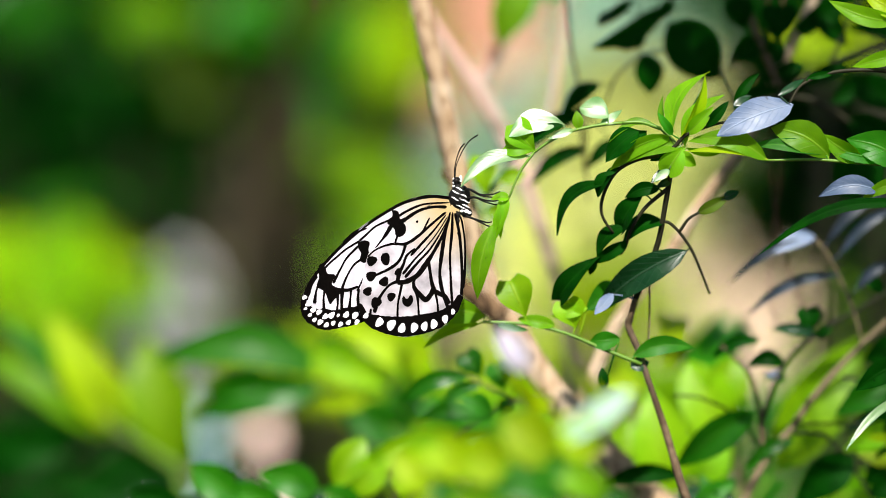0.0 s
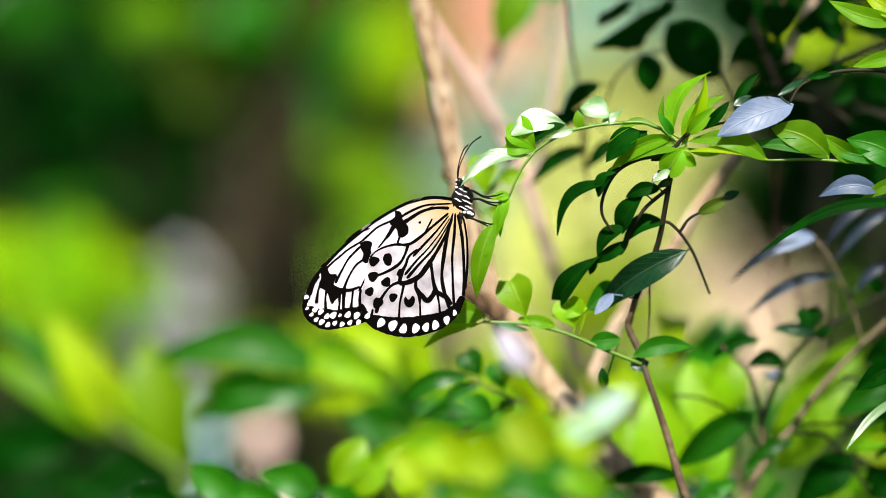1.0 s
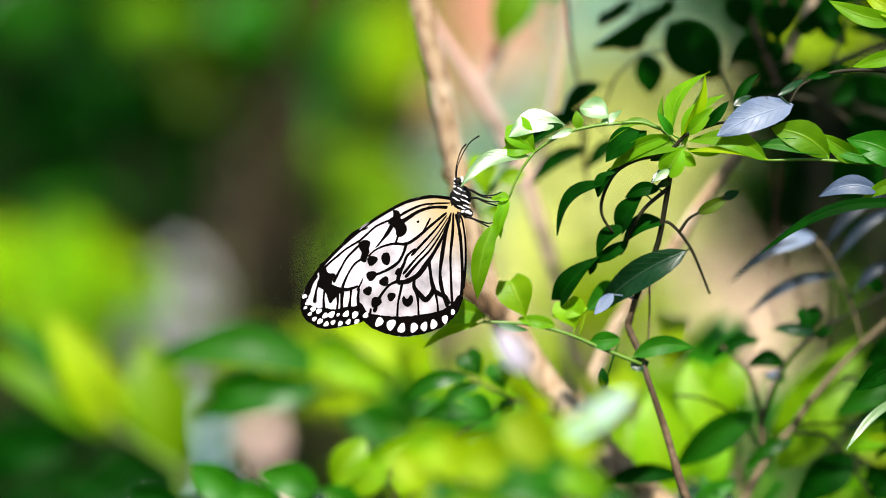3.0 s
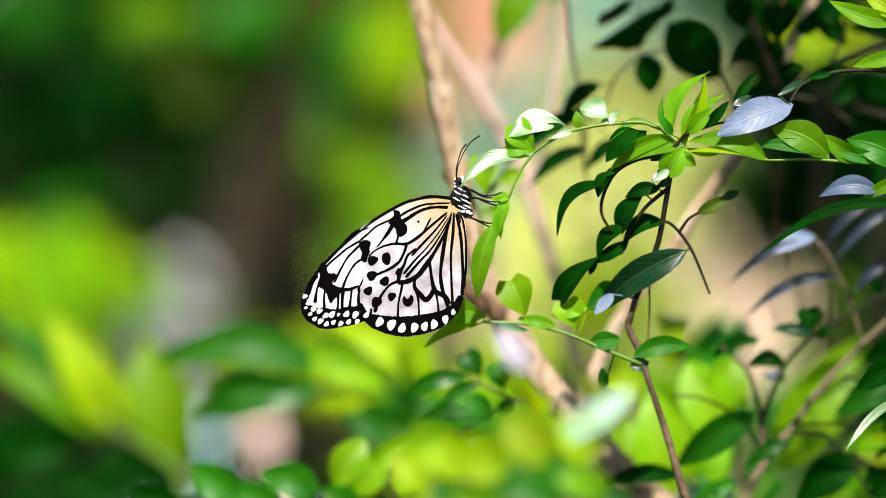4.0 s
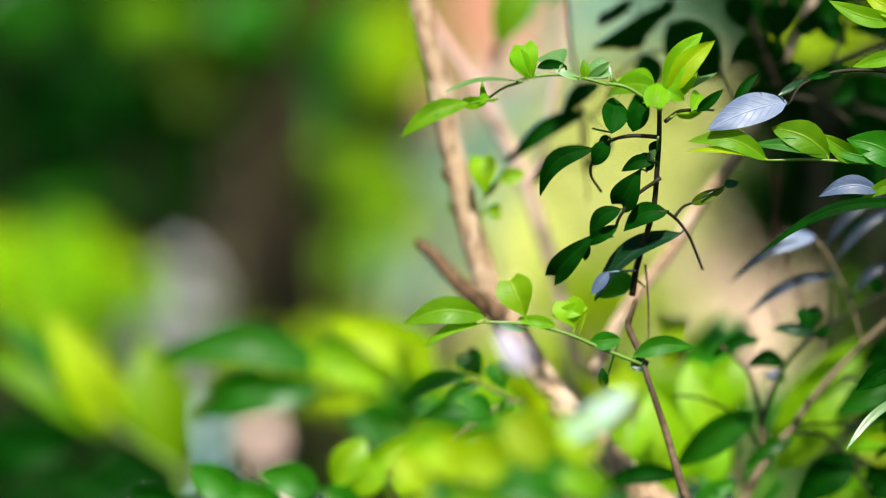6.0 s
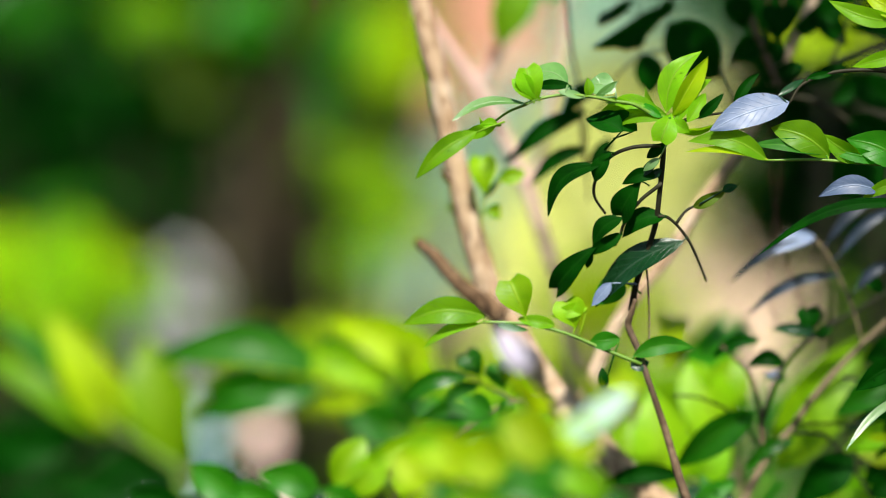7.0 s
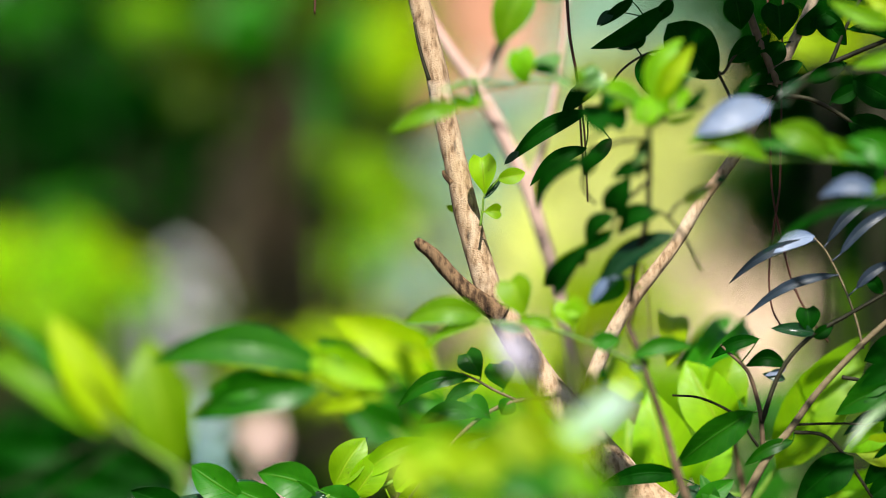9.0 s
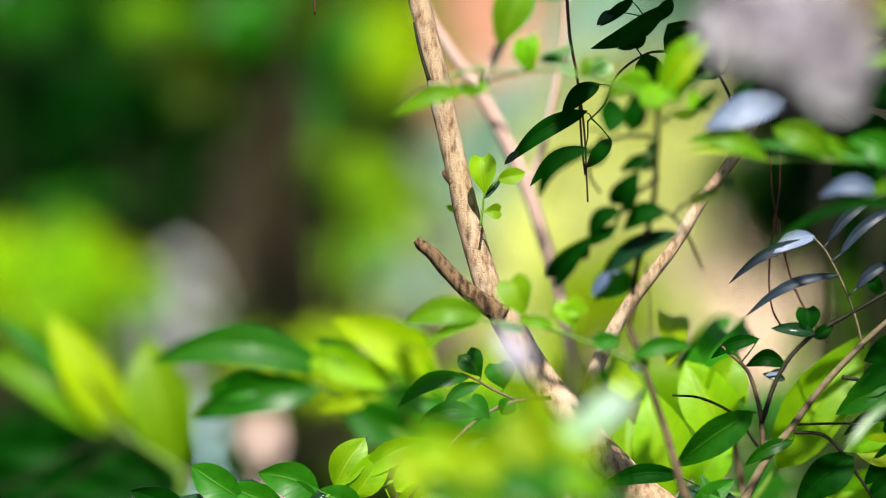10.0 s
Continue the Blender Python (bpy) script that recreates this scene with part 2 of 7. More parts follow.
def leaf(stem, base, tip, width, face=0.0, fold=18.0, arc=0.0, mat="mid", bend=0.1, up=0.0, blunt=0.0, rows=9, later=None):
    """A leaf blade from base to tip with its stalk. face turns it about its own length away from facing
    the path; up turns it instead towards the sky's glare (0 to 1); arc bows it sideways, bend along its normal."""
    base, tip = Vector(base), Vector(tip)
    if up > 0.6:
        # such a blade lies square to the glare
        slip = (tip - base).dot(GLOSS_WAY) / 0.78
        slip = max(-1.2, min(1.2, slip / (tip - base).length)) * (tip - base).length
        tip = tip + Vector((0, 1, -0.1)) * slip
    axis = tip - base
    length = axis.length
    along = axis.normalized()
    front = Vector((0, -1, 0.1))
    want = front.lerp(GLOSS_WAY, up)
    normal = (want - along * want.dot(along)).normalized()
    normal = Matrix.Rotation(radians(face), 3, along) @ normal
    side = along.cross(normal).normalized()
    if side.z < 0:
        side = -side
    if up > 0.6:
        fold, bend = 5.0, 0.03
    across = (-1.0, -0.62, -0.3, 0.0, 0.3, 0.62, 1.0)
    verts, faces, uvs = [], [], []
    phase = random.uniform(0, 6)
    for i in range(rows + 1):
        t = i / rows
        shape = math.sin(math.pi * min(1, t) ** (0.80 + 0.55 * blunt)) ** (0.80 - 0.25 * blunt) if 0 < t < 1 else 0.0
        if blunt >= 0.7:
            # a wedge that is widest near its notched end
            shape = math.sin(math.pi / 2 * min(1, t / 0.72)) ** 1.15 * (1 - 0.45 * max(0, (t - 0.72) / 0.28) ** 2)
        half = 0.5 * width * max(shape, 0.02)
        centre = along * (length * t) + side * (arc * length * math.sin(math.pi * t)) + normal * (bend * length * (math.sin(math.pi * t) - 0.9 * t * t))
        for s in across:
            lift = abs(s) * half * math.tan(radians(fold)) + 0.05 * width * math.sin(phase + 5 * t + 2.2 * s) * abs(s) ** 2
            notch = along * (0.10 * length * (1 - abs(s)) * max(0, (t - 0.72) / 0.28) ** 2) if blunt >= 0.7 else Vector()
            verts.append(centre + side * (half * s) + normal * lift - notch)
            uvs.append((0.5 + 0.5 * s, t))
    n = len(across)
    for i in range(rows):
        for k in range(n - 1):
            a = i * n + k
            faces.append((a, a + 1, a + 1 + n, a + n))
    near = min(LINES.get(stem, ()), key=lambda q: (q - base).length, default=None)
    if near is not None and 0.0004 < (near - base).length < 0.03:
        stalk, stalk_faces, _ = sweep([near - base, (near - base) * 0.45 + normal * 0.0004, along * (0.04 * length)], [0.0005, 0.0004, 0.0003], 2, 4)
        faces += [tuple(k + len(verts) for k in f) for f in stalk_faces]
        verts += stalk
        uvs += [(0.5, 0.4)] * len(stalk)
    ob = mesh_object("leaf", verts, faces, MATS[mat], stem, uvs)
    ob.location = base - SOFT[stem]
    if later:
        rises(ob, stem, base, base + axis, later[0], later[1], normal, *later[2:])
    return ob


def leaf_cloud(name, owner, centre, size, count, blade, mat, seed, slim=0.45, droop=0.35):
    """A crown of many single leaves spread through a lumpy ellipsoid."""
    rng = random.Random(seed)
    centre = Vector(centre) - SOFT[owner]
    verts, faces, uvs = [], [], []
    lumps = [Vector((rng.gauss(0, 0.5), rng.gauss(0, 0.5), rng.gauss(0, 0.5))) for _ in range(7)]
    for _ in range(count):
        lump = rng.choice(lumps)
        q = lump + Vector((rng.gauss(0, 0.26), rng.gauss(0, 0.26), rng.gauss(0, 0.26)))
        at = centre + Vector((q.x * size[0], q.y * size[1], q.z * size[2]))
        along = Vector((rng.uniform(-1, 1), rng.uniform(-1, 1), rng.uniform(-1, 0.7) - droop)).normalized()
        normal = Vector((rng.uniform(-0.8, 0.8), rng.uniform(-0.8, 0.8), 1.0))
        normal = (normal - along * normal.dot(along)).normalized()
        side = along.cross(normal)
        long = blade * rng.uniform(0.6, 1.25)
        first = len(verts)
        for t, w in ((0, 0.04), (0.3, 0.9), (0.62, 0.86), (1.0, 0.03)):
            mid = at + along * long * t - normal * (0.25 * long * t * t)
            for s in (-1, 0, 1):
                verts.append(mid + side * (s * w * slim * long * 0.5) + normal * (abs(s) * w * slim * long * 0.12))
                uvs.append((0.5 + 0.5 * s, t))
        for r in range(3):
            for k in range(2):
                a = first + 3 * r + k
                faces.append((a, a + 1, a + 4, a + 3))
    ob = mesh_object(name, verts, faces, MATS[mat], owner, uvs)
    return tagged(ob, kind="stuff")


# ---- the butterfly ----
def wing_material(name, low, high):
    m, nodes, links, bsdf = shader(name)
    c = nodes.new("ShaderNodeTexCoord")
    far = nodes.new("ShaderNodeVectorMath")
    far.operation = "LENGTH"
    links.new(c.outputs["Object"], far.inputs[0])
    ground = ramp(nodes, links, grain(nodes, links, 120, 4), [(0.34, low), (0.6, high)])
    warm = ramp(nodes, links, far.outputs["Value"], [(0.006, (1, 1, 1)), (0.025, (0, 0, 0))])
    tinted = mixed(nodes, links, warm, ground, (0.80, 0.60, 0.31))
    links.new(tinted, bsdf.inputs["Base Color"])
    bsdf.inputs["Roughness"].default_value = 0.55
    relief(nodes, links, grain(nodes, links, 2500, 2), bsdf, 0.2, 0.0002)
    t = nodes.new("ShaderNodeBsdfTranslucent")
    links.new(tinted, t.inputs["Color"])
    x = nodes.new("ShaderNodeMixShader")
    x.inputs[0].default_value = 0.5
    links.new(bsdf.outputs[0], x.inputs[1])
    links.new(t.outputs[0], x.inputs[2])
    links.new(x.outputs[0], nodes["Material Output"].inputs["Surface"])
    return m


MATS["forewing"] = wing_material("forewing_membrane", (0.77, 0.71, 0.79), (0.91, 0.86, 0.93))
MATS["hindwing"] = wing_material("hindwing_membrane", (0.50, 0.46, 0.50), (0.84, 0.79, 0.84))
MATS["scales"] = rough_material("black_wing_scales", [(0.3, (0.0006, 0.0004, 0.0004)), (0.7, (0.0025, 0.0016, 0.0014))], 900, 0.8, 0.3, None, 0.0002, 0.03)
MATS["white_scales"] = rough_material("white_wing_scales", [(0.3, (0.66, 0.63, 0.66)), (0.7, (0.88, 0.86, 0.87))], 700, 0.6, 0.3, None, 0.0002)
MATS["body"] = rough_material("black_body_hair", [(0.3, (0.0015, 0.0015, 0.0015)), (0.7, (0.010, 0.009, 0.008))], 900, 0.6, 0.6, None, 0.0003, 0.15)
MATS["eye"] = rough_material("dark_compound_eye", [(0.3, (0.006, 0.005, 0.005)), (0.7, (0.02, 0.015, 0.012))], 1500, 0.15, 0.1)


def plate(bm, ring, thick):
    """A flat plate with that outline, both faces thick / 2 off the wing's plane."""
    top = [bm.verts.new((q[0], q[1], thick / 2)) for q in ring]
    low = [bm.verts.new((q[0], q[1], -thick / 2)) for q in ring]
    a, b = bm.faces.new(top), bm.faces.new(low[::-1])
    for i in range(len(ring)):
        k = (i + 1) % len(ring)
        bm.faces.new((top[k], top[i], low[i], low[k]))
    return a, b


def rib(bm, points, thick):
    """A strip of dark scales along a vein; points give place and breadth."""
    line = smooth_line([(x, y, 0) for x, y, w in points], 8)
    size = smooth_line([(w, 0, 0) for x, y, w in points], 8)
    left, right = [], []
    for i, q in enumerate(line):
        way = (line[min(i + 1, len(line) - 1)] - line[max(i - 1, 0)]).normalized()
        edge = 0.55 if i in (0, len(line) - 1) else 1.0
        off = Vector((-way.y, way.x, 0)) * max(size[i].x, 0.0001) * 0.5 * edge * (1 + 0.14 * noise.noise(q * 600))
        left.append(q + off)
        right.append(q - off)
    rows = []
    for a, b in zip(left, right):
        rows.append([bm.verts.new((a.x, a.y, thick / 2)), bm.verts.new((b.x, b.y, thick / 2)), bm.verts.new((b.x, b.y, -thick / 2)), bm.verts.new((a.x, a.y, -thick / 2))])
    for r, s in zip(rows, rows[1:]):
        for k in range(4):
            bm.faces.new((r[k], r[(k + 1) % 4], s[(k + 1) % 4], s[k]))
    bm.faces.new(rows[0][::-1])
    bm.faces.new(rows[-1])


def dot(bm, x, y, r, long, thick):
    ring = []
    spin = math.atan2(y, x)
    for k in range(12):
        a = math.tau * k / 12
        p = Vector((math.cos(a) * r * long, math.sin(a) * r, 0)) * (1 + 0.12 * math.sin(3 * a + 900 * x))
        ring.append((x + p.x * math.cos(spin) - p.y * math.sin(spin), y + p.x * math.sin(spin) + p.y * math.cos(spin)))
    plate(bm, ring, thick)


def wing(owner, name, hinge, outline, ribs, patches, blots, pearls, mirror, label):
    """A wing in its own plane (x outwards, y forwards): membrane, dark veins and blotches, white margin spots."""
    flip = Matrix.Diagonal((-1 if mirror else 1, 1, 1, 1))

    def done(bm):
        bm.transform(flip)
        bmesh.ops.recalc_face_normals(bm, faces=bm.faces)
        return bm

    bm = bmesh.new()
    a, b = plate(bm, [(q.x, q.y) for q in smooth_line([(*p, 0) for p in outline + outline[:1]], 4)[:-1]], 0.00014)
    bmesh.ops.triangulate(bm, faces=[a, b])
    ob = part(name, done(bm), MATS[name], owner, label)
    ob.location = hinge
    ob.data.polygons.foreach_set("use_smooth", [False] * len(ob.data.polygons))
    def mark(kind, bm, mat):
        o = part(kind, done(bm), mat, ob)
        o.data.polygons.foreach_set("use_smooth", [False] * len(o.data.polygons))

    for n, points in enumerate(ribs):
        bm = bmesh.new()
        rib(bm, points, 0.00030 + 0.000010 * n)
        mark("vein", bm, MATS["scales"])
    for n, ring in enumerate(patches):
        bm = bmesh.new()
        plate(bm, [(q.x, q.y) for q in smooth_line([(*p, 0) for p in ring + ring[:1]], 4)[:-1]], 0.00028 - 0.000004 * n)
        mark("dark_blotch", bm, MATS["scales"])
    for n, (x, y, r) in enumerate(blots):
        bm = bmesh.new()
        dot(bm, x, y, r, 1.15, 0.00026 - 0.000004 * n)
        mark("dark_spot", bm, MATS["scales"])
    for n, (x, y, r) in enumerate(pearls):
        bm = bmesh.new()
        dot(bm, x, y, 0.84 * r, 1.42, 0.00070 + 0.000004 * n)
        mark("margin_spot", bm, MATS["white_scales"])
    return ob


def ball(bm, at, size, turn=None, u=14, v=9):
    m = Matrix.Translation(at) @ (turn or Matrix()) @ Matrix.Diagonal((*size, 1))
    bmesh.ops.create_uvsphere(bm, u_segments=u, v_segments=v, radius=1, matrix=m)


def feeler(name, owner, points, radii, mat, label=""):
    verts, faces, _ = sweep(points, radii, 5, 6)
    return tagged(mesh_object(name, verts, faces, MATS[mat], owner), label)


def build_butterfly():
    fly = thing("butterfly", REST_PLACE, "black and white paper kite butterfly with yellowish wing bases", "butterfly")
    mm = 0.001
    bm = bmesh.new()
    ball(bm, (0, 1.4 * mm, 0.4 * mm), (3.0 * mm, 5.2 * mm, 4.4 * mm), Matrix.Rotation(radians(-24), 4, "X"))
    ball(bm, (0, -4.6 * mm, -1.4 * mm), (2.2 * mm, 2.2 * mm, 3.0 * mm), Matrix.Rotation(radians(-20), 4, "X"))
    ball(bm, (0, 5.4 * mm, 0.9 * mm), (1.9 * mm, 2.2 * mm, 2.0 * mm))
    bmesh.ops.recalc_face_normals(bm, faces=bm.faces)
    part("thorax", bm, MATS["body"], fly, "black furry thorax")
    spine = [(0, (-1.25 * k) * mm, (0.16 * k) * mm) for k in range(22)]
    girth = [(2.1 - 0.055 * k) * (0.86 + 0.14 * (k % 2)) * mm for k in range(21)] + [0.3 * mm]
    abdomen = feeler("abdomen", fly, spine, girth, "body", "slender ringed dark abdomen")
    abdomen.location = (0, -4.0 * mm, 1.4 * mm)
    bm = bmesh.new()
    for k in range(8):
        ball(bm, (0, (-3.5 - 3.0 * k) * mm, (0.15 + 0.38 * k) * mm), ((1.6 - 0.09 * k) * mm, 0.7 * mm, (1.45 - 0.08 * k) * mm), None, 10, 6)
    part("abdomen_bands", bm, MATS["white_scales"], abdomen, "pale bands round the abdomen")
    bm = bmesh.new()
    ball(bm, (0, 0, 0), (1.8 * mm, 1.9 * mm, 1.8 * mm))
    head = part("head", bm, MATS["body"], fly)
    head.location = (0, 7.8 * mm, 0.9 * mm)
    for s in (-1, 1):
        bm = bmesh.new()
        ball(bm, (s * 1.35 * mm, 0.5 * mm, 0.1 * mm), (1.0 * mm, 1.25 * mm, 1.35 * mm))
        part("eye", bm, MATS["eye"], head, "glossy dark eye")
        rise, droop = (1.0, 1.0) if s < 0 else (0.86, 0.5)
        feeler("antenna", head, [(s * 0.6 * mm, 1.4 * mm, 0.7 * mm), (s * 1.2 * mm, 6 * rise * mm, (1.2 - 1.4 * droop) * mm), (s * 2.4 * mm, 11.5 * rise * mm, (1.2 - 4.2 * droop) * mm), (s * 3.4 * mm, 15.5 * rise * mm, (1.2 - 7.4 * droop) * mm), (s * 3.9 * mm, 17.6 * rise * mm, (1.2 - 11.0 * droop) * mm)], [0.30 * mm, 0.22 * mm, 0.22 * mm, 0.26 * mm, 0.36 * mm], "body", "thin black antenna")
    bm = bmesh.new()
    ball(bm, (0, 1.2 * mm, -1.7 * mm), (0.6 * mm, 1.2 * mm, 0.6 * mm))
    part("mouthparts", bm, MATS["white_scales"], head, "pale mouthparts")
    # white bars and dots on the flanks
    marks = ((5.2, -1.6, 1.6), (3.4, -3.0, -0.4), (3.0, 0.4, 2.8), (1.4, -3.4, 0.2), (0.2, 0.9, 3.4), (-0.6, -3.2, -0.6), (-2.0, -2.4, 1.6))
    bm = bmesh.new()
    for s in (-1, 1):
        for y0, z0, z1 in marks:
            for k in range(9):
                z = z0 + (z1 - z0) * k / 8
                y = y0 + 0.62 * (z - 0.4) + 0.12 * math.sin(3 * z)
                x = 3.0 * math.sqrt(max(0.04, 1 - ((y - 1.4) / 5.4) ** 2 - ((z - 0.4) / 4.6) ** 2)) * 0.96
                r = (0.14 + 0.20 * math.sin(math.pi * (k + 0.6) / 9.2)) * mm
                ball(bm, (s * x * mm, y * mm, z * mm), (r, r, 1.2 * r), None, 7, 5)
        for y, z, r in ((9.0, 1.9, 0.42), (7.6, 2.2, 0.4), (6.2, 2.3, 0.45), (8.0, -0.7, 0.35), (-4.2, -2.0, 0.8), (-4.9, -3.2, 0.6), (-3.9, -0.2, 0.6)):
            x = 1.35 if y > 5 else 1.9
            ball(bm, (s * x * mm, y * mm, z * mm), (0.5 * r * mm, r * mm, 1.3 * r * mm), None, 8, 5)
    part("body_marks", bm, MATS["white_scales"], fly, "white bars and dots on the body")
    fore_leg = ((-3.0, 0.4, 1.8), (-2.8, 4.8, 3.0), (-8.3, 2.2, 4.0), (-13.0, 1.9, 2.6), (-16.0, 2.7, 1.8))
    mid_leg = ((-2.9, 0.9, 1.4), (-6.0, 1.2, 3.0), (-9.5, -0.2, 3.2), (-13.0, -0.9, 2.2), (-15.0, -0.8, 1.6))
    hind_leg = ((-1.6, -6.0, 1.4), (-4.5, -7.2, 2.6), (-7.5, -8.4, 2.6), (-10.0, -9.3, 1.8), (-11.8, -9.2, 1.2))
    for s in (-1, 1):
        for joints in (fore_leg, mid_leg, hind_leg):
            slack = 0.0 if s > 0 else -2.2
            feeler("leg", fly, [(s * x * mm, (y + slack * i / 4) * mm, z * mm) for i, (z, y, x) in enumerate(joints)], [0.50 * mm, 0.42 * mm, 0.36 * mm, 0.30 * mm, 0.24 * mm], "body", "thin black leg")
    wings = []
    for s in (1, -1):
        for name, outline, ribs, patches, blots, pearls, at in (
                ("forewing", FORE_EDGE, FORE_UPPER_VEINS + FORE_LOWER_VEINS + FORE_STREAKS + FORE_REAR_VEINS + FORE_MARGIN, FORE_BLOTCHES, FORE_SPOTS, FORE_PEARLS, (1.0, 0.9, 3.7)),
                ("hindwing", HIND_EDGE, HIND_UPPER_VEINS + HIND_CELL_VEINS + HIND_LOWER_VEINS + HIND_REAR_VEINS + HIND_MARGIN, HIND_BLOTCHES, HIND_SPOTS, HIND_PEARLS, (1.6, -1.35, 3.3))):
            wings.append(wing(fly, name, (s * at[0] * mm, at[1] * mm, at[2] * mm), outline, ribs, patches, blots, pearls, s < 0, "cream white wing with black veins and spots"))
    return fly, wings, abdomen


def bearing(place, ahead, dorsal):
    """The pose of the flier: its head towards ahead, its back towards dorsal."""
    y = Vector(ahead).normalized()
    z = Vector(dorsal)
    z = (z - y * z.dot(y)).normalized()
    x = y.cross(z)
    return Matrix.Translation(place) @ Matrix((x, y, z)).transposed().to_4x4()


def wing_pose(side, lift, sweep_by, twist, base):
    """A wing raised by lift degrees from level, swept forwards by sweep_by and twisted about its span; at rest it sits five degrees forward of the body."""
    sweep_by += 5
    return Matrix.Translation(base) @ Matrix.Rotation(radians(-side * lift), 4, "Y") @ Matrix.Rotation(radians(twist), 4, "X") @ Matrix.Rotation(radians(side * sweep_by), 4, "Z")


FORE_EDGE = [(-0.00045, 0.00045), (0.00517, 0.00157), (0.01192, 0.00112), (0.01867, -0.0009), (0.02654, -0.0054), (0.03554, -0.01125), (0.04453, -0.01934), (0.05128, -0.02654), (0.05623, -0.03329), (0.05893, -0.03823), (0.05938, -0.04228), (0.0578, -0.04633), (0.05443, -0.0497), (0.04948, -0.05173), (0.04408, -0.05128), (0.03958, -0.05015), (0.03441, -0.04813), (0.02834, -0.04678), (0.02114, -0.04228), (0.01349, -0.03149), (0.00675, -0.01799), (0.0018, -0.0063)]
FORE_UPPER_VEINS = [
    [(-0.00045, 0.00045, 0.00119), (0.00855, 0.00112, 0.00099), (0.01754, -0.0009, 0.00089), (0.02429, -0.00427, 0.00079), (0.03329, -0.01012, 0.00069), (0.04453, -0.01979, 0.00069), (0.0524, -0.02834, 0.00079), (0.0569, -0.03464, 0.00079), (0.05893, -0.04003, 0.00099)],
    [(0.00067, -0.00112, 0.00059), (0.0108, -0.0018, 0.00079), (0.01754, -0.0045, 0.00099), (0.02249, -0.00765, 0.00099)],
    [(0.0063, -0.00112, 0.0002), (0.01192, -0.00405, 0.00024), (0.01799, -0.00742, 0.00028)],
    [(0.0018, -0.00292, 0.00139), (0.00742, -0.00292, 0.00099), (0.01304, -0.0045, 0.00119), (0.01799, -0.00765, 0.00158), (0.02092, -0.00945, 0.00158)],
    [(0.02294, -0.00742, 0.00079), (0.02991, -0.01057, 0.00079), (0.03374, -0.01394, 0.00079), (0.03643, -0.01642, 0.00099)],
    [(0.03329, -0.01125, 0.00059), (0.03868, -0.01372, 0.00079), (0.04318, -0.01777, 0.00079)],
    [(0.03599, -0.01619, 0.00079), (0.04183, -0.01979, 0.00079), (0.04498, -0.02249, 0.00079), (0.04791, -0.02496, 0.00079), (0.05038, -0.02744, 0.00099)],
]
FORE_LOWER_VEINS = [
    [(0.02384, -0.01035, 0.00178), (0.02564, -0.01349, 0.00139), (0.02834, -0.01709, 0.00069), (0.03149, -0.02114, 0.00049)],
    [(0.03688, -0.01844, 0.00099), (0.04138, -0.02317, 0.00079), (0.04408, -0.02789, 0.00079), (0.04678, -0.03329, 0.00119)],
    [(0.03509, -0.02339, 0.00099), (0.03868, -0.02609, 0.00079), (0.04161, -0.03104, 0.00079), (0.04363, -0.03643, 0.00119)],
    [(0.03329, -0.02384, 0.00099), (0.03374, -0.02834, 0.00059), (0.03554, -0.03284, 0.00059), (0.03733, -0.03643, 0.00079)],
]
FORE_STREAKS = [
    [(0.04993, -0.03464, 0.00119), (0.0506, -0.03913, 0.00079), (0.05038, -0.04453, 0.00139)],
    [(0.04521, -0.03643, 0.00178), (0.04498, -0.04116, 0.00079), (0.04543, -0.04543, 0.00139)],
    [(0.04318, -0.03643, 0.00178), (0.04341, -0.04116, 0.00119), (0.04318, -0.04588, 0.00139)],
    [(0.03958, -0.03509, 0.00099), (0.04003, -0.04003, 0.00079), (0.04048, -0.04408, 0.00158)],
    [(0.03688, -0.03464, 0.00059), (0.03554, -0.03958, 0.00079), (0.03554, -0.04498, 0.00158)],
    [(0.05218, -0.03239, 0.00119), (0.05353, -0.03643, 0.00079), (0.0542, -0.04138, 0.00158)],
    [(0.05353, -0.03014, 0.00079), (0.05533, -0.03396, 0.00079), (0.05668, -0.03823, 0.00119)],
    [(0.04363, -0.03599, 0.00158), (0.04071, -0.03599, 0.00119), (0.03688, -0.03464, 0.00079)],
]
FORE_MARGIN = [
    [(0.05893, -0.03868, 0.00135), (0.05803, -0.04273, 0.0036), (0.056, -0.04566, 0.00607), (0.05263, -0.04723, 0.00787), (0.04791, -0.04791, 0.00787), (0.04318, -0.04723, 0.00765), (0.03868, -0.04633, 0.0072), (0.03374, -0.04521, 0.00585)],
    [(0.05353, -0.03014, 0.0018), (0.05533, -0.03329, 0.00135), (0.0569, -0.03666, 0.0018), (0.05803, -0.04003, 0.00225)],
]
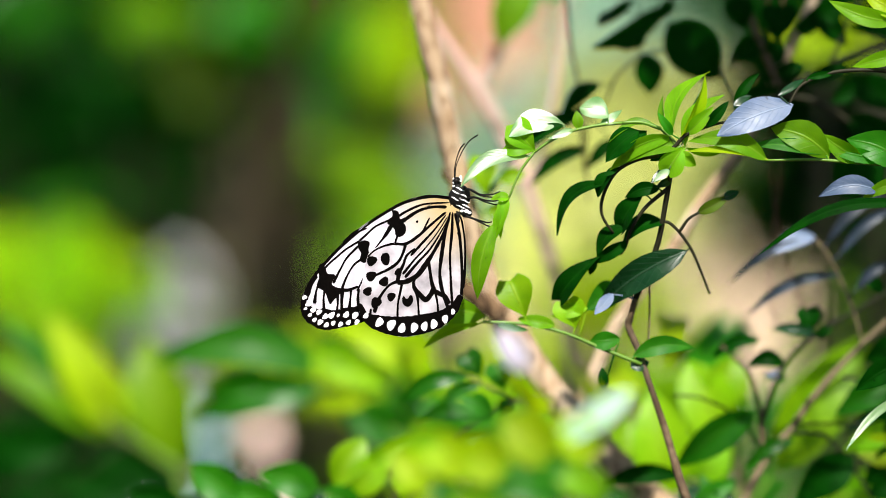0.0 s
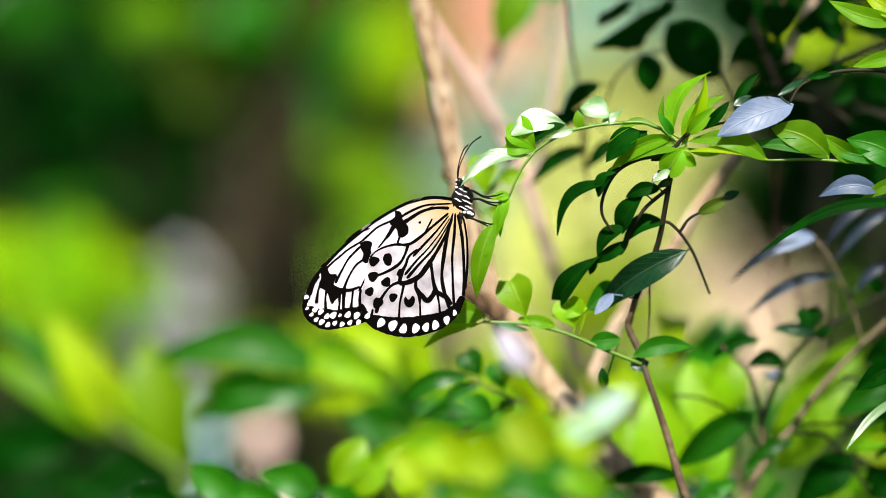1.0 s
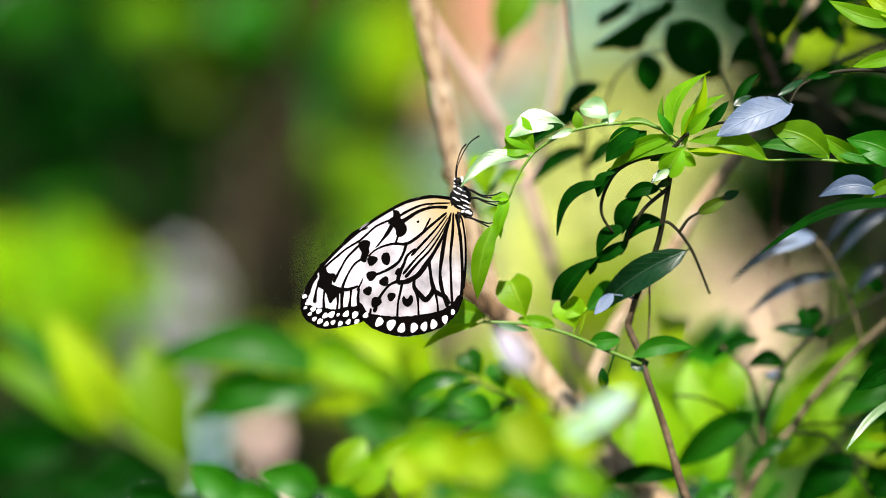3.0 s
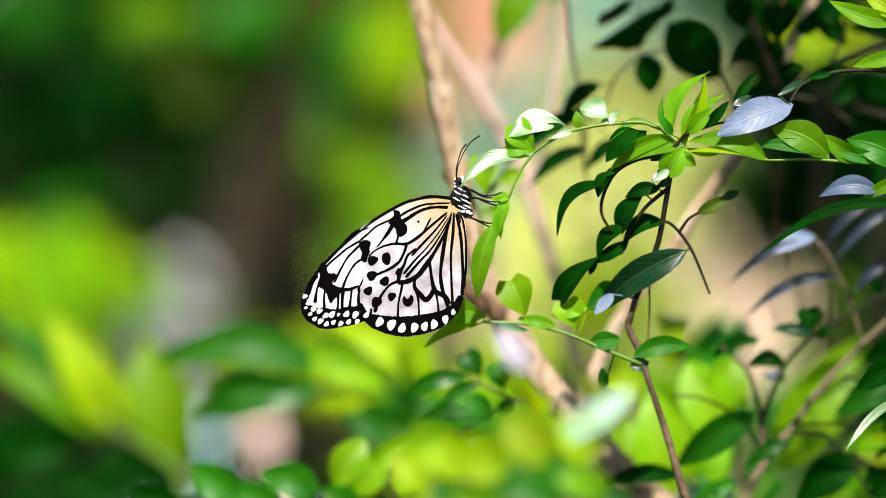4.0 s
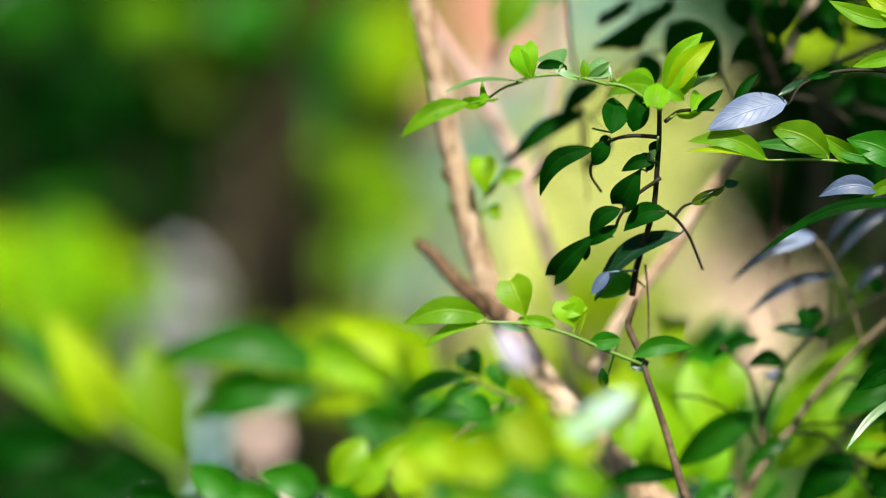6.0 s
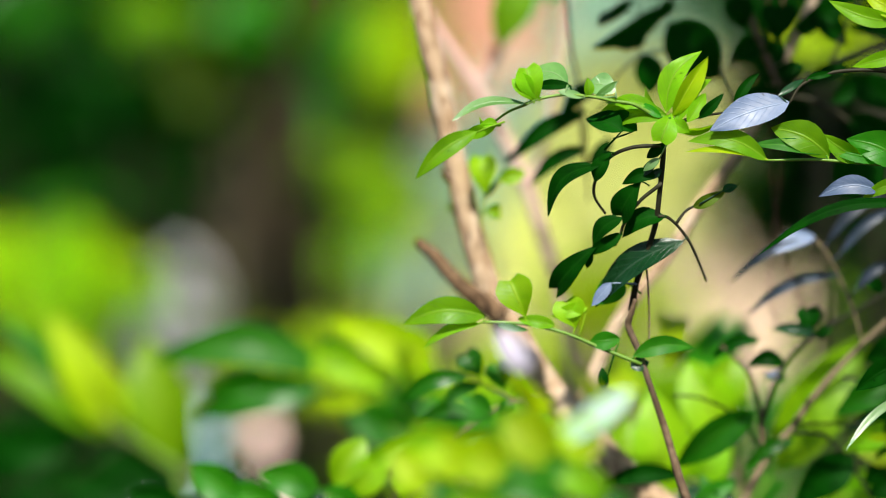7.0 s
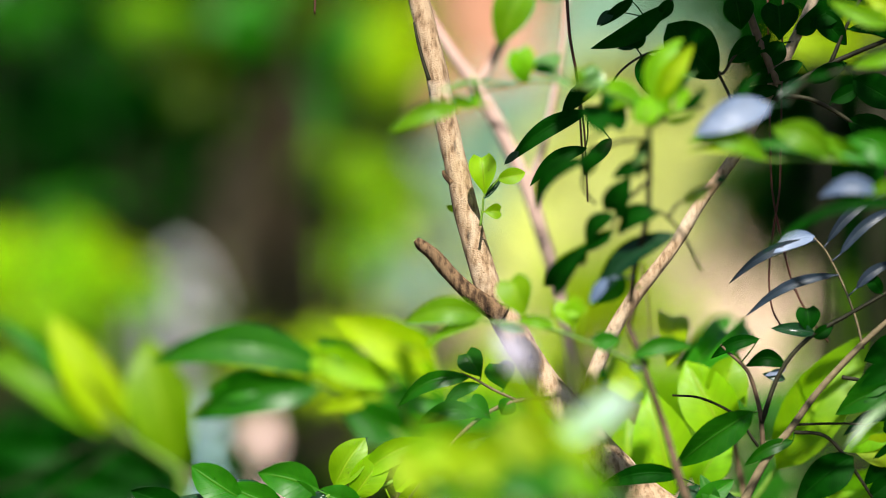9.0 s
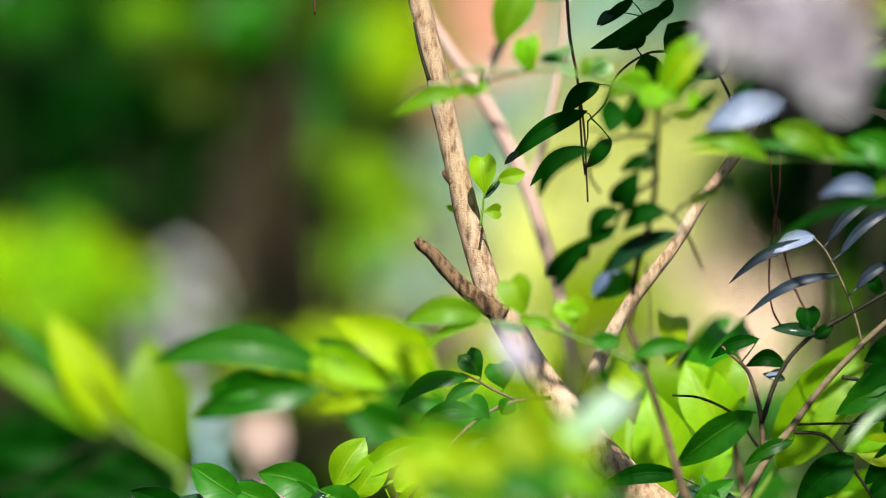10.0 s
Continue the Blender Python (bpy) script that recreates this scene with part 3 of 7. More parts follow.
FORE_BLOTCHES = [
    [(0.02362, -0.00405), (0.02114, -0.00472), (0.02047, -0.0072), (0.01912, -0.009), (0.01799, -0.0108), (0.01822, -0.01327), (0.02024, -0.01484), (0.02204, -0.01417), (0.02249, -0.01192), (0.02407, -0.01035), (0.02541, -0.00945), (0.02474, -0.00765), (0.02339, -0.00652)],
    [(0.03711, -0.01732), (0.03464, -0.01619), (0.03239, -0.01709), (0.03284, -0.01979), (0.03239, -0.02249), (0.03419, -0.02519), (0.03621, -0.02407), (0.03576, -0.02137), (0.03688, -0.01934)],
    [(0.05308, -0.02744), (0.05038, -0.02631), (0.04903, -0.02946), (0.04611, -0.02991), (0.04701, -0.03239), (0.04723, -0.03396), (0.04498, -0.03509), (0.04273, -0.03576), (0.04453, -0.03801), (0.04656, -0.04003), (0.04813, -0.04161), (0.04948, -0.03801), (0.05083, -0.03621), (0.0533, -0.03441), (0.0524, -0.03104)],
    [(0.0318, -0.0252), (0.0346, -0.0295), (0.0343, -0.0330), (0.0322, -0.0378), (0.0304, -0.0350), (0.0312, -0.0300)],
    [(0.0248, -0.0270), (0.0270, -0.0300), (0.0262, -0.0345), (0.0245, -0.0392), (0.0207, -0.0380), (0.0228, -0.0330)],
    [(0.0160, -0.0168), (0.0188, -0.0182), (0.0194, -0.0225), (0.0190, -0.0256), (0.0163, -0.0230)],
]
FORE_REAR_VEINS = [
    [(0.02024, -0.0108, 0.00099), (0.02384, -0.02204, 0.00059), (0.03014, -0.03778, 0.00059), (0.03194, -0.04498, 0.00099)],
    [(0.00855, -0.0072, 0.00079), (0.01372, -0.01754, 0.00059), (0.02159, -0.03329, 0.00059), (0.02564, -0.04408, 0.00099)],
    [(0.00405, -0.00675, 0.00079), (0.0108, -0.02204, 0.00059), (0.01844, -0.03913, 0.00079)],
    [(0.03419, -0.04543, 0.00435), (0.02834, -0.04498, 0.00356), (0.02204, -0.04138, 0.00238), (0.01709, -0.03599, 0.00139)],
]
FORE_SPOTS = [(0.01349, -0.00877, 0.00049), (0.0262, -0.0203, 0.0014), (0.0101, -0.0212, 0.0018), (0.0305, -0.0420, 0.0013)]
FORE_PEARLS = [(0.05465, -0.04386, 0.00112), (0.0524, -0.04476, 0.00112), (0.04993, -0.04656, 0.00112), (0.04746, -0.04611, 0.00135), (0.04161, -0.04588, 0.00124), (0.03801, -0.04611, 0.00135), (0.0542, -0.04791, 0.0009), (0.05195, -0.0488, 0.00112), (0.04948, -0.04993, 0.00101), (0.04678, -0.04925, 0.00094), (0.04386, -0.0497, 0.00101), (0.04071, -0.04903, 0.00101), (0.03733, -0.0488, 0.00101), (0.05814, -0.03891, 0.0009), (0.05645, -0.04138, 0.00124), (0.0578, -0.04341, 0.00067), (0.056, -0.04588, 0.00079), (0.04476, -0.04611, 0.00067)]
HIND_EDGE = [(-0.00045, 0.0009), (0.00315, -0.00225), (0.00675, -0.00585), (0.01237, -0.01035), (0.01799, -0.01462), (0.02429, -0.01507), (0.02969, -0.01642), (0.03329, -0.01889), (0.03486, -0.02429), (0.03599, -0.03104), (0.03733, -0.03666), (0.03733, -0.04116), (0.03554, -0.04521), (0.03194, -0.04835), (0.02699, -0.05105), (0.02249, -0.05218), (0.01844, -0.05263), (0.01304, -0.05173), (0.0072, -0.0497), (0.00157, -0.04611), (-0.00225, -0.04138), (-0.0045, -0.03441), (-0.00562, -0.02429), (-0.0054, -0.01529), (-0.0045, -0.0063), (-0.00225, -0.0009)]
HIND_UPPER_VEINS = [
    [(0.0027, -0.0027, 0.00099), (0.00855, -0.00765, 0.00099), (0.01417, -0.01259, 0.00119), (0.01867, -0.01529, 0.00119), (0.02362, -0.01529, 0.00099), (0.02811, -0.01642, 0.00079), (0.03149, -0.01822, 0.00059), (0.03374, -0.02047, 0.00079)],
    [(0.01867, -0.01552, 0.00119), (0.01979, -0.01912, 0.00099), (0.02159, -0.02249, 0.00119), (0.02474, -0.02496, 0.00119), (0.02879, -0.02699, 0.00099), (0.03194, -0.02811, 0.00119)],
    [(0.01484, -0.01709, 0.00079), (0.01822, -0.02002, 0.00099), (0.01957, -0.02362, 0.00119), (0.02114, -0.02676, 0.00158), (0.02182, -0.03014, 0.00178)],
]
HIND_CELL_VEINS = [
    [(0.0027, -0.00382, 0.00059), (0.00742, -0.0099, 0.00079), (0.01192, -0.01484, 0.00099), (0.01664, -0.02002, 0.00099)],
    [(0.00202, -0.0045, 0.0004), (0.0063, -0.01125, 0.00049), (0.01125, -0.01754, 0.00059), (0.01507, -0.02159, 0.00079), (0.01979, -0.02744, 0.00119)],
    [(0.00157, -0.00495, 0.0004), (0.00495, -0.01125, 0.00059), (0.009, -0.01754, 0.00079), (0.01394, -0.02294, 0.00099), (0.01889, -0.02879, 0.00139)],
    [(0.00112, -0.00495, 0.00099), (0.00405, -0.01214, 0.00119), (0.00765, -0.01889, 0.00139), (0.01057, -0.02339, 0.00198), (0.01394, -0.02789, 0.00198), (0.01844, -0.03036, 0.00198), (0.02204, -0.03081, 0.00178)],
]
HIND_LOWER_VEINS = [
    [(0.0099, -0.02114, 0.00178), (0.009, -0.02541, 0.00119), (0.00832, -0.02991, 0.00139), (0.0072, -0.03419, 0.00218)],
    [(0.01327, -0.02699, 0.00178), (0.01507, -0.02924, 0.00119), (0.01529, -0.03239, 0.00139), (0.01394, -0.03599, 0.00119), (0.01349, -0.04003, 0.00079), (0.01327, -0.04453, 0.00099)],
    [(0.02137, -0.03014, 0.00139), (0.02474, -0.03149, 0.00099), (0.02744, -0.03441, 0.00099), (0.02969, -0.03823, 0.00139), (0.03104, -0.04273, 0.00158)],
    [(0.02002, -0.03059, 0.00119), (0.02069, -0.03441, 0.00099), (0.02159, -0.03891, 0.00079), (0.02182, -0.04453, 0.00099)],
    [(0.01529, -0.03284, 0.00178), (0.01304, -0.03531, 0.00178), (0.0108, -0.03756, 0.00218), (0.00877, -0.03599, 0.00198), (0.00742, -0.03351, 0.00198)],
    [(0.00742, -0.03396, 0.00178), (0.00495, -0.03531, 0.00178), (0.0027, -0.03643, 0.00178), (0.0009, -0.03936, 0.00139)],
    [(0.00675, -0.03441, 0.00119), (0.00585, -0.03891, 0.00079), (0.0054, -0.04341, 0.00119)],
    [(0.03239, -0.04116, 0.00079), (0.03284, -0.04453, 0.00119)],
]
HIND_REAR_VEINS = [
    [(0.0009, -0.0027, 0.00079), (0.00292, -0.0108, 0.00129), (0.00427, -0.01979, 0.00158), (0.00495, -0.02654, 0.00119), (0.0045, -0.03149, 0.00158), (0.00315, -0.03666, 0.00139), (0.00135, -0.04138, 0.00139)],
    [(0, -0.0027, 0.00079), (0.00022, -0.0108, 0.00119), (0.0009, -0.01979, 0.00099), (0.00045, -0.03104, 0.00099), (-0.00022, -0.04048, 0.00119)],
    [(-0.0009, -0.00315, 0.00099), (-0.0027, -0.0108, 0.00119), (-0.0036, -0.01979, 0.00119), (-0.00405, -0.02879, 0.00119), (-0.00382, -0.03599, 0.00139)],
    [(-0.00157, -0.00225, 0.00079), (-0.0036, -0.00585, 0.00079), (-0.00495, -0.01417, 0.00079), (-0.00517, -0.02429, 0.00099), (-0.0045, -0.03329, 0.00099)],
]
HIND_MARGIN = [
    [(0.03688, -0.03913, 0.00135), (0.03486, -0.04386, 0.00315), (0.03149, -0.04611, 0.0054), (0.02699, -0.04746, 0.00697), (0.02294, -0.04813, 0.00787), (0.01889, -0.04835, 0.0081), (0.01439, -0.04791, 0.00787), (0.0099, -0.04701, 0.00742), (0.0054, -0.04566, 0.00652), (0.00157, -0.04341, 0.00517), (-0.00135, -0.04048, 0.0036), (-0.0036, -0.03599, 0.00247)],
    [(0.03733, -0.03329, 0.00067), (0.03756, -0.03778, 0.00112), (0.03688, -0.04183, 0.00135)],
]
HIND_BLOTCHES = [
    [(0.01934, -0.03599), (0.01799, -0.03733), (0.01642, -0.03576), (0.01552, -0.03778), (0.01642, -0.03981), (0.01799, -0.04048), (0.01957, -0.03936), (0.02002, -0.03733)],
    [(0.02789, -0.01912), (0.02586, -0.01889), (0.02496, -0.02092), (0.02541, -0.02339), (0.02676, -0.02384), (0.02811, -0.02272), (0.02856, -0.02069)],
]
HIND_SPOTS = [(0.02721, -0.03036, 0.0018), (0.02429, -0.03643, 0.00162), (0.03216, -0.02204, 0.00191), (0.03239, -0.02811, 0.00191), (0.03374, -0.03419, 0.00169), (0.03036, -0.03868, 0.00202), (0.02159, -0.02654, 0.00135)]
HIND_PEARLS = [(0.02901, -0.04656, 0.00171), (0.02429, -0.04768, 0.00193), (0.02002, -0.04903, 0.00171), (0.01507, -0.0488, 0.00171), (0.01102, -0.04835, 0.00157), (0.0072, -0.04746, 0.00162), (0.0027, -0.04543, 0.00144), (-0.00045, -0.04251, 0.00099), (0.03441, -0.04386, 0.00112)]
REST_PLACE = (0.007, 0.9965, 1.3145)


# ---- the ground and the distance ----
def build_ground():
    verts, faces = [], []
    radii = [0.0, 0.6, 1.2, 2, 3, 4, 5, 6, 7.5, 9, 11, 14, 18, 25, 40, 80, 200, 900, 3000]
    n = 40
    for r in radii[1:]:
        for k in range(n):
            a = math.tau * k / n
            x, y = r * math.cos(a), r * math.sin(a) + 1
            z = 0.05 * noise.noise((x * 0.5, y * 0.5, 0)) - 0.04 if r < 60 else 0.0
            verts.append((x, y, z))
    verts.append((0, 1, 0))
    for i in range(len(radii) - 2):
        for k in range(n):
            a, b = i * n + k, i * n + (k + 1) % n
            faces.append((a, b, b + n, a + n))
    for k in range(n):
        faces.append((len(verts) - 1, (k + 1) % n, k))
    tagged(mesh_object("ground", verts, faces, MATS["litter"]), "dark leaf-littered garden floor", "ground", kind="structure")


def build_clearing():
    """A pale sandy clearing that opens away between the bushes."""
    verts, faces = [], []
    depths = [4 + 1.5 * k for k in range(28)]
    n = 12
    for y in depths:
        left = 0.006 * y + 0.10 * noise.noise((0, y * 0.7, 3))
        right = 0.25 + 0.125 * y + 0.15 * noise.noise((5, y * 0.6, 1))
        for k in range(n + 1):
            x = left + (right - left) * k / n
            verts.append((x, y, 0.035 + 0.012 * noise.noise((x * 2, y * 2, 0))))
    for i in range(len(depths) - 1):
        for k in range(n):
            a = i * (n + 1) + k
            faces.append((a, a + 1, a + n + 2, a + n + 1))
    tagged(mesh_object("ground_clearing", verts, faces, MATS["earth"]), "pale sandy clearing between the bushes", "ground", kind="structure")


def far_bush(centre, wide, high, count, blade, mat, seed):
    centre = Vector(centre)
    foot = Vector((centre.x, centre.y, -0.03))
    words = {"dark": "dense shade-dark green", "mid": "mid green", "lime": "sunlit yellow-green", "olive": "dull olive green", "blue": "grey-green waxy", "young": "bright green", "deep": "deep green", "bright": "vivid sunlit green", "mint": "pale mint green", "pale": "pale sunlit lime"}[mat]
    owner = thing("undergrowth_bush", foot, words + " undergrowth bush on the garden floor", "bush", "undergrowth bushes")
    rng = random.Random(seed)
    for _ in range(3):
        top = centre + Vector((rng.uniform(-0.6, 0.6) * wide, rng.uniform(-0.1, 0.1), rng.uniform(-0.3, 0.4) * high))
        mid = foot.lerp(top, 0.5) + Vector((rng.uniform(-0.04, 0.04), 0, 0))
        verts, faces, _ = sweep([Vector((rng.uniform(-0.03, 0.03), 0, 0)), mid - foot, top - foot], [0.010, 0.006, 0.002], 4, 6, 0.1)
        mesh_object("stem", verts, faces, MATS["dark_twig"], owner)
    leaf_cloud("crown", owner, centre, (wide, max(0.12, 0.6 * wide), high), count, blade, mat, seed)


def far_tree(at, radius):
    at = Vector(at)
    foot = Vector((at.x + 0.02, at.y, -0.04))
    owner = thing("forest_tree", foot, "dark-barked tree trunk among undergrowth", "tree", "forest trees")
    branch(owner, "trunk", [foot, foot + Vector((0, 0, 0.5)), at, at + Vector((0.05, 0, 1.6)), at + Vector((0.0, 0.1, 3.2))], [radius * 1.5, radius * 1.1, radius, radius * 0.9, radius * 0.7], "dark_trunk", "", 0.2, 14)
    leaf_cloud("crown", owner, at + Vector((0, 0.3, 3.4)), (0.8, 0.9, 0.7), 900, 0.14, "mid", 77)


def shade_tree():
    """An unseen tree, added so that its crown shades the darker side of the garden."""
    foot = Vector((1.45, 2.0, -0.04))
    owner = thing("unseen_shade_tree", foot, "unseen dark-leaved tree added to shade the undergrowth", "tree")
    branch(owner, "trunk", [foot, (1.44, 2.0, 0.8), (1.35, 2.0, 1.7), (1.08, 2.0, 2.5), (0.78, 2.0, 2.95)], [0.06, 0.05, 0.042, 0.03, 0.012], "dark_trunk", "dark rough bark", 0.2, 12)
    leaf_cloud("crown", owner, (0.80, 1.85, 3.05), (0.56, 1.0, 0.28), 2000, 0.11, "dark", 19)
    # unseen branch and crown overhead, added to shade the near leaves at right
    branch(owner, "limb", [(1.2, 2.0, 2.2), (0.95, 1.2, 2.7), (0.6, 0.3, 3.0), (0.42, -0.2, 3.05)], [0.03, 0.022, 0.014, 0.005], "dark_trunk", "", 0.2, 10)
    leaf_cloud("crown", owner, (0.36, -0.2, 3.05), (0.14, 0.2, 0.06), 520, 0.06, "dark", 23)


def far_wood():
    """A belt of tall dark trees that closes the distance."""
    owner = thing("woodland", (4, 38, 0), "belt of tall dark green trees", "woodland", kind="stuff")
    rng = random.Random(5)
    for _ in range(26):
        x, y = rng.uniform(-16, 16), rng.uniform(-3, 4)
        verts, faces, _ = sweep([(x, y, 0), (x + 0.1, y, 2), (x, y, 5)], [0.2, 0.16, 0.1], 3, 7, 0.2)
        mesh_object("trunk", verts, faces, MATS["dark_trunk"], owner)
    for k in range(8):
        leaf_cloud("crown", owner, (-14 + 4.6 * k, 37 + rng.uniform(-2, 2), 3.6), (2.8, 2.2, 3.0), 700, 0.6, rng.choice(("dark", "mid", "olive")), 40 + k)


def build_wall():
    """A terracotta garden wall far behind, with a coping."""
    bm = bmesh.new()
    for size, z in (((1.0, 0.25, 3.4), 1.65), ((1.1, 0.33, 0.1), 3.4)):
        bmesh.ops.create_cube(bm, size=1, matrix=Matrix.Translation((0, 0, z)) @ Matrix.Diagonal((*size, 1)))
    data = bpy.data.meshes.new("wall_far")
    bm.to_mesh(data)
    bm.free()
    data.materials.append(MATS["wall"])
    ob = new("wall_far", data)
    ob.location = (0.42, 22, 0)
    tagged(ob, "terracotta plastered garden wall with a coping", "wall", kind="structure")


def stone(at, wide, high, mat, label):
    bm = bmesh.new()
    bmesh.ops.create_icosphere(bm, subdivisions=4, radius=1)
    at = Vector(at)
    tall = max(high, (at.z + high) * 0.5)
    for v in bm.verts:
        k = 1 + 0.22 * noise.noise(v.co * 1.3 + at) + 0.08 * noise.noise(v.co * 4 + at)
        v.co = Vector((v.co.x * wide * k, v.co.y * wide * k, v.co.z * tall * k))
    data = bpy.data.meshes.new("boulder")
    bm.to_mesh(data)
    bm.free()
    data.polygons.foreach_set("use_smooth", [True] * len(data.polygons))
    data.materials.append(MATS[mat])
    ob = new("boulder", data)
    ob.location = (at.x, at.y, at.z + high - tall)
    tagged(ob, label + " on the garden floor", "boulder")


build_ground()
build_clearing()
fly, wings, abdomen = build_butterfly()


# ---- the near bush: a thin stem, its side twigs and the sprig on which the butterfly sits ----

bush_a = thing("thin_stemmed_bush", (0.1772, 1.0137, 0), "thin-stemmed bush with glossy dark and young bright leaves", "bush", "")
branch(bush_a, "stem", [(0.1772, 1.0137, 0), (0.1572, 1.0137, 0.5), (0.1056, 1.0118, 1.1728), (0.098, 1.0142, 1.1958), (0.0913, 1.0165, 1.2177), (0.0851, 1.0134, 1.2358), (0.08, 1.018, 1.2514), (0.0759, 1.02, 1.2609), (0.0771, 1.0177, 1.2671), (0.0785, 1.0162, 1.2726)], [0.0054, 0.00405, 0.00225, 0.0018, 0.00157, 0.00135, 0.00135, 0.00135, 0.00112, 0.0009], "twig", "thin brown stem", 0.15, 8, 5)
main_stem = branch(bush_a, "stem", [(0.076, 1.0209, 1.2608), (0.0786, 1.0175, 1.2724), (0.0829, 1.014, 1.2844), (0.087, 1.0105, 1.2963), (0.0894, 1.0056, 1.3128), (0.0908, 1.0021, 1.3244), (0.0917, 0.9984, 1.3364)], [0.00137, 0.0013, 0.00122, 0.00114, 0.00107, 0.00099, 0.00092], "dark_twig", "dark thin stem", 0.12, 8, 5)
spur(main_stem, [(0.0896, 0.9996, 1.3325), (0.078, 1.0001, 1.3309), (0.0691, 1.0017, 1.3256), (0.0644, 1.0046, 1.3163), (0.0639, 1.007, 1.3081), (0.0687, 1.0093, 1.3003)], [0.00092, 0.00085, 0.00078, 0.00071, 0.00064, 0.00057], "dark_twig", later=((0.0902, 0.9996, 1.3393), (0.0679, 1.0235, 1.3168)))
spur(main_stem, [(0.0897, 1.0039, 1.3186), (0.0809, 1.0063, 1.3105), (0.0755, 1.0091, 1.301), (0.0741, 1.0109, 1.2951), (0.0723, 1.0119, 1.2916)], [0.00092, 0.0008, 0.00069, 0.00057, 0.00046], "dark_twig", later=((0.0908, 1.0039, 1.3225), (0.0718, 1.0119, 1.3012)))
spur(main_stem, [(0.0874, 1.0079, 1.3053), (0.0913, 1.0081, 1.3046), (0.0961, 1.0095, 1.2999), (0.1009, 1.0116, 1.2928), (0.1047, 1.014, 1.2844), (0.1067, 1.0154, 1.2796), (0.1087, 1.0168, 1.2748)], [0.00073, 0.00069, 0.00064, 0.0006, 0.00055, 0.0005, 0.00046], "dark_twig", later=((0.0897, 1.0079, 1.3085), (0.1098, 1.0295, 1.2798)))
spur(main_stem, [(0.0955, 1.0091, 1.301), (0.0988, 1.0076, 1.3062), (0.1036, 1.0067, 1.3093)], [0.00069, 0.00057, 0.00046], "dark_twig", later=((0.096, 1.0091, 1.3061), (0.1046, 1.0162, 1.3107)))
spur(main_stem, [(0.0918, 0.9987, 1.3355), (0.0967, 0.997, 1.341), (0.1066, 0.9959, 1.3447), (0.1133, 0.9954, 1.3463)], [0.00092, 0.00076, 0.00061, 0.00046], "dark_twig", later=((0.093, 0.9987, 1.3454), (0.1147, 1.0117, 1.3481)))
spur(main_stem, [(0.0835, 1.0133, 1.2868), (0.0845, 1.0182, 1.27), (0.0843, 1.0231, 1.253)], [0.00046, 0.0004, 0.00034], "twig", later=((0.0839, 1.0133, 1.2868), (0.0846, 1.0231, 1.253)))
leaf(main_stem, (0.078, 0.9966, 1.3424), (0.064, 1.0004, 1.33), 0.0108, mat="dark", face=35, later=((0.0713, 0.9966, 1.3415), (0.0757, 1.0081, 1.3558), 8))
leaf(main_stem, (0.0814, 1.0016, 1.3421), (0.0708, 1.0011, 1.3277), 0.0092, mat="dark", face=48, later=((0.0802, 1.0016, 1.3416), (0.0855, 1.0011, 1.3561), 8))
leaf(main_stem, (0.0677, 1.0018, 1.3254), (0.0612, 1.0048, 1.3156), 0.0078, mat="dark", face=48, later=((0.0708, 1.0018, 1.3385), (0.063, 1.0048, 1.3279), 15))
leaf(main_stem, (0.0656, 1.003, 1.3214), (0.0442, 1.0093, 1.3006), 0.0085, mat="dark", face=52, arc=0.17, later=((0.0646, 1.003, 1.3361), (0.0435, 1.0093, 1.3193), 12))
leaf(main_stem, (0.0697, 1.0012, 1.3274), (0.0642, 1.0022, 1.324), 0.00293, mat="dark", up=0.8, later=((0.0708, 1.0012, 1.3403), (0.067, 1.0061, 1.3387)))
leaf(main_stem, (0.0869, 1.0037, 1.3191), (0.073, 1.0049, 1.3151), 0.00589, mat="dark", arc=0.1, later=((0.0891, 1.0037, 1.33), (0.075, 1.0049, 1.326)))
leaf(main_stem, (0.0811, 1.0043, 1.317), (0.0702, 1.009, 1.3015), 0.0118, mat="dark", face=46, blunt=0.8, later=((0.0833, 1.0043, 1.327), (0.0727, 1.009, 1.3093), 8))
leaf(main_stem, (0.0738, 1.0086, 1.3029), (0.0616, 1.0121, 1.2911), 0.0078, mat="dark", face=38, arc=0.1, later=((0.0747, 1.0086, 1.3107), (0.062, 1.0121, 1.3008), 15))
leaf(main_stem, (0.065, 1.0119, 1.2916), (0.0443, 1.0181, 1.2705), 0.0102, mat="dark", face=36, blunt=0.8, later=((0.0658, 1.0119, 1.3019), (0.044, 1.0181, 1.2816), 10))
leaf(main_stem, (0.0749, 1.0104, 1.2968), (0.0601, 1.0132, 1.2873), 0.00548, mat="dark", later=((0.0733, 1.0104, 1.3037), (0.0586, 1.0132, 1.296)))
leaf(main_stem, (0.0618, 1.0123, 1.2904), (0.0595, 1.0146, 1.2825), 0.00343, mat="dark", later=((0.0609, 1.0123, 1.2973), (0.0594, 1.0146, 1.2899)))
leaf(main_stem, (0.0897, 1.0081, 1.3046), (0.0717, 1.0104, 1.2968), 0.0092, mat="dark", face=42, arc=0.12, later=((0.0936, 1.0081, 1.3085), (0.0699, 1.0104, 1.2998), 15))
leaf(main_stem, (0.099, 1.0114, 1.2932), (0.0619, 1.0191, 1.2669), 0.01235, mat="blue", up=0.15, arc=0.06, later=((0.099, 1.0114, 1.2992), (0.0623, 1.0191, 1.2755), 48))
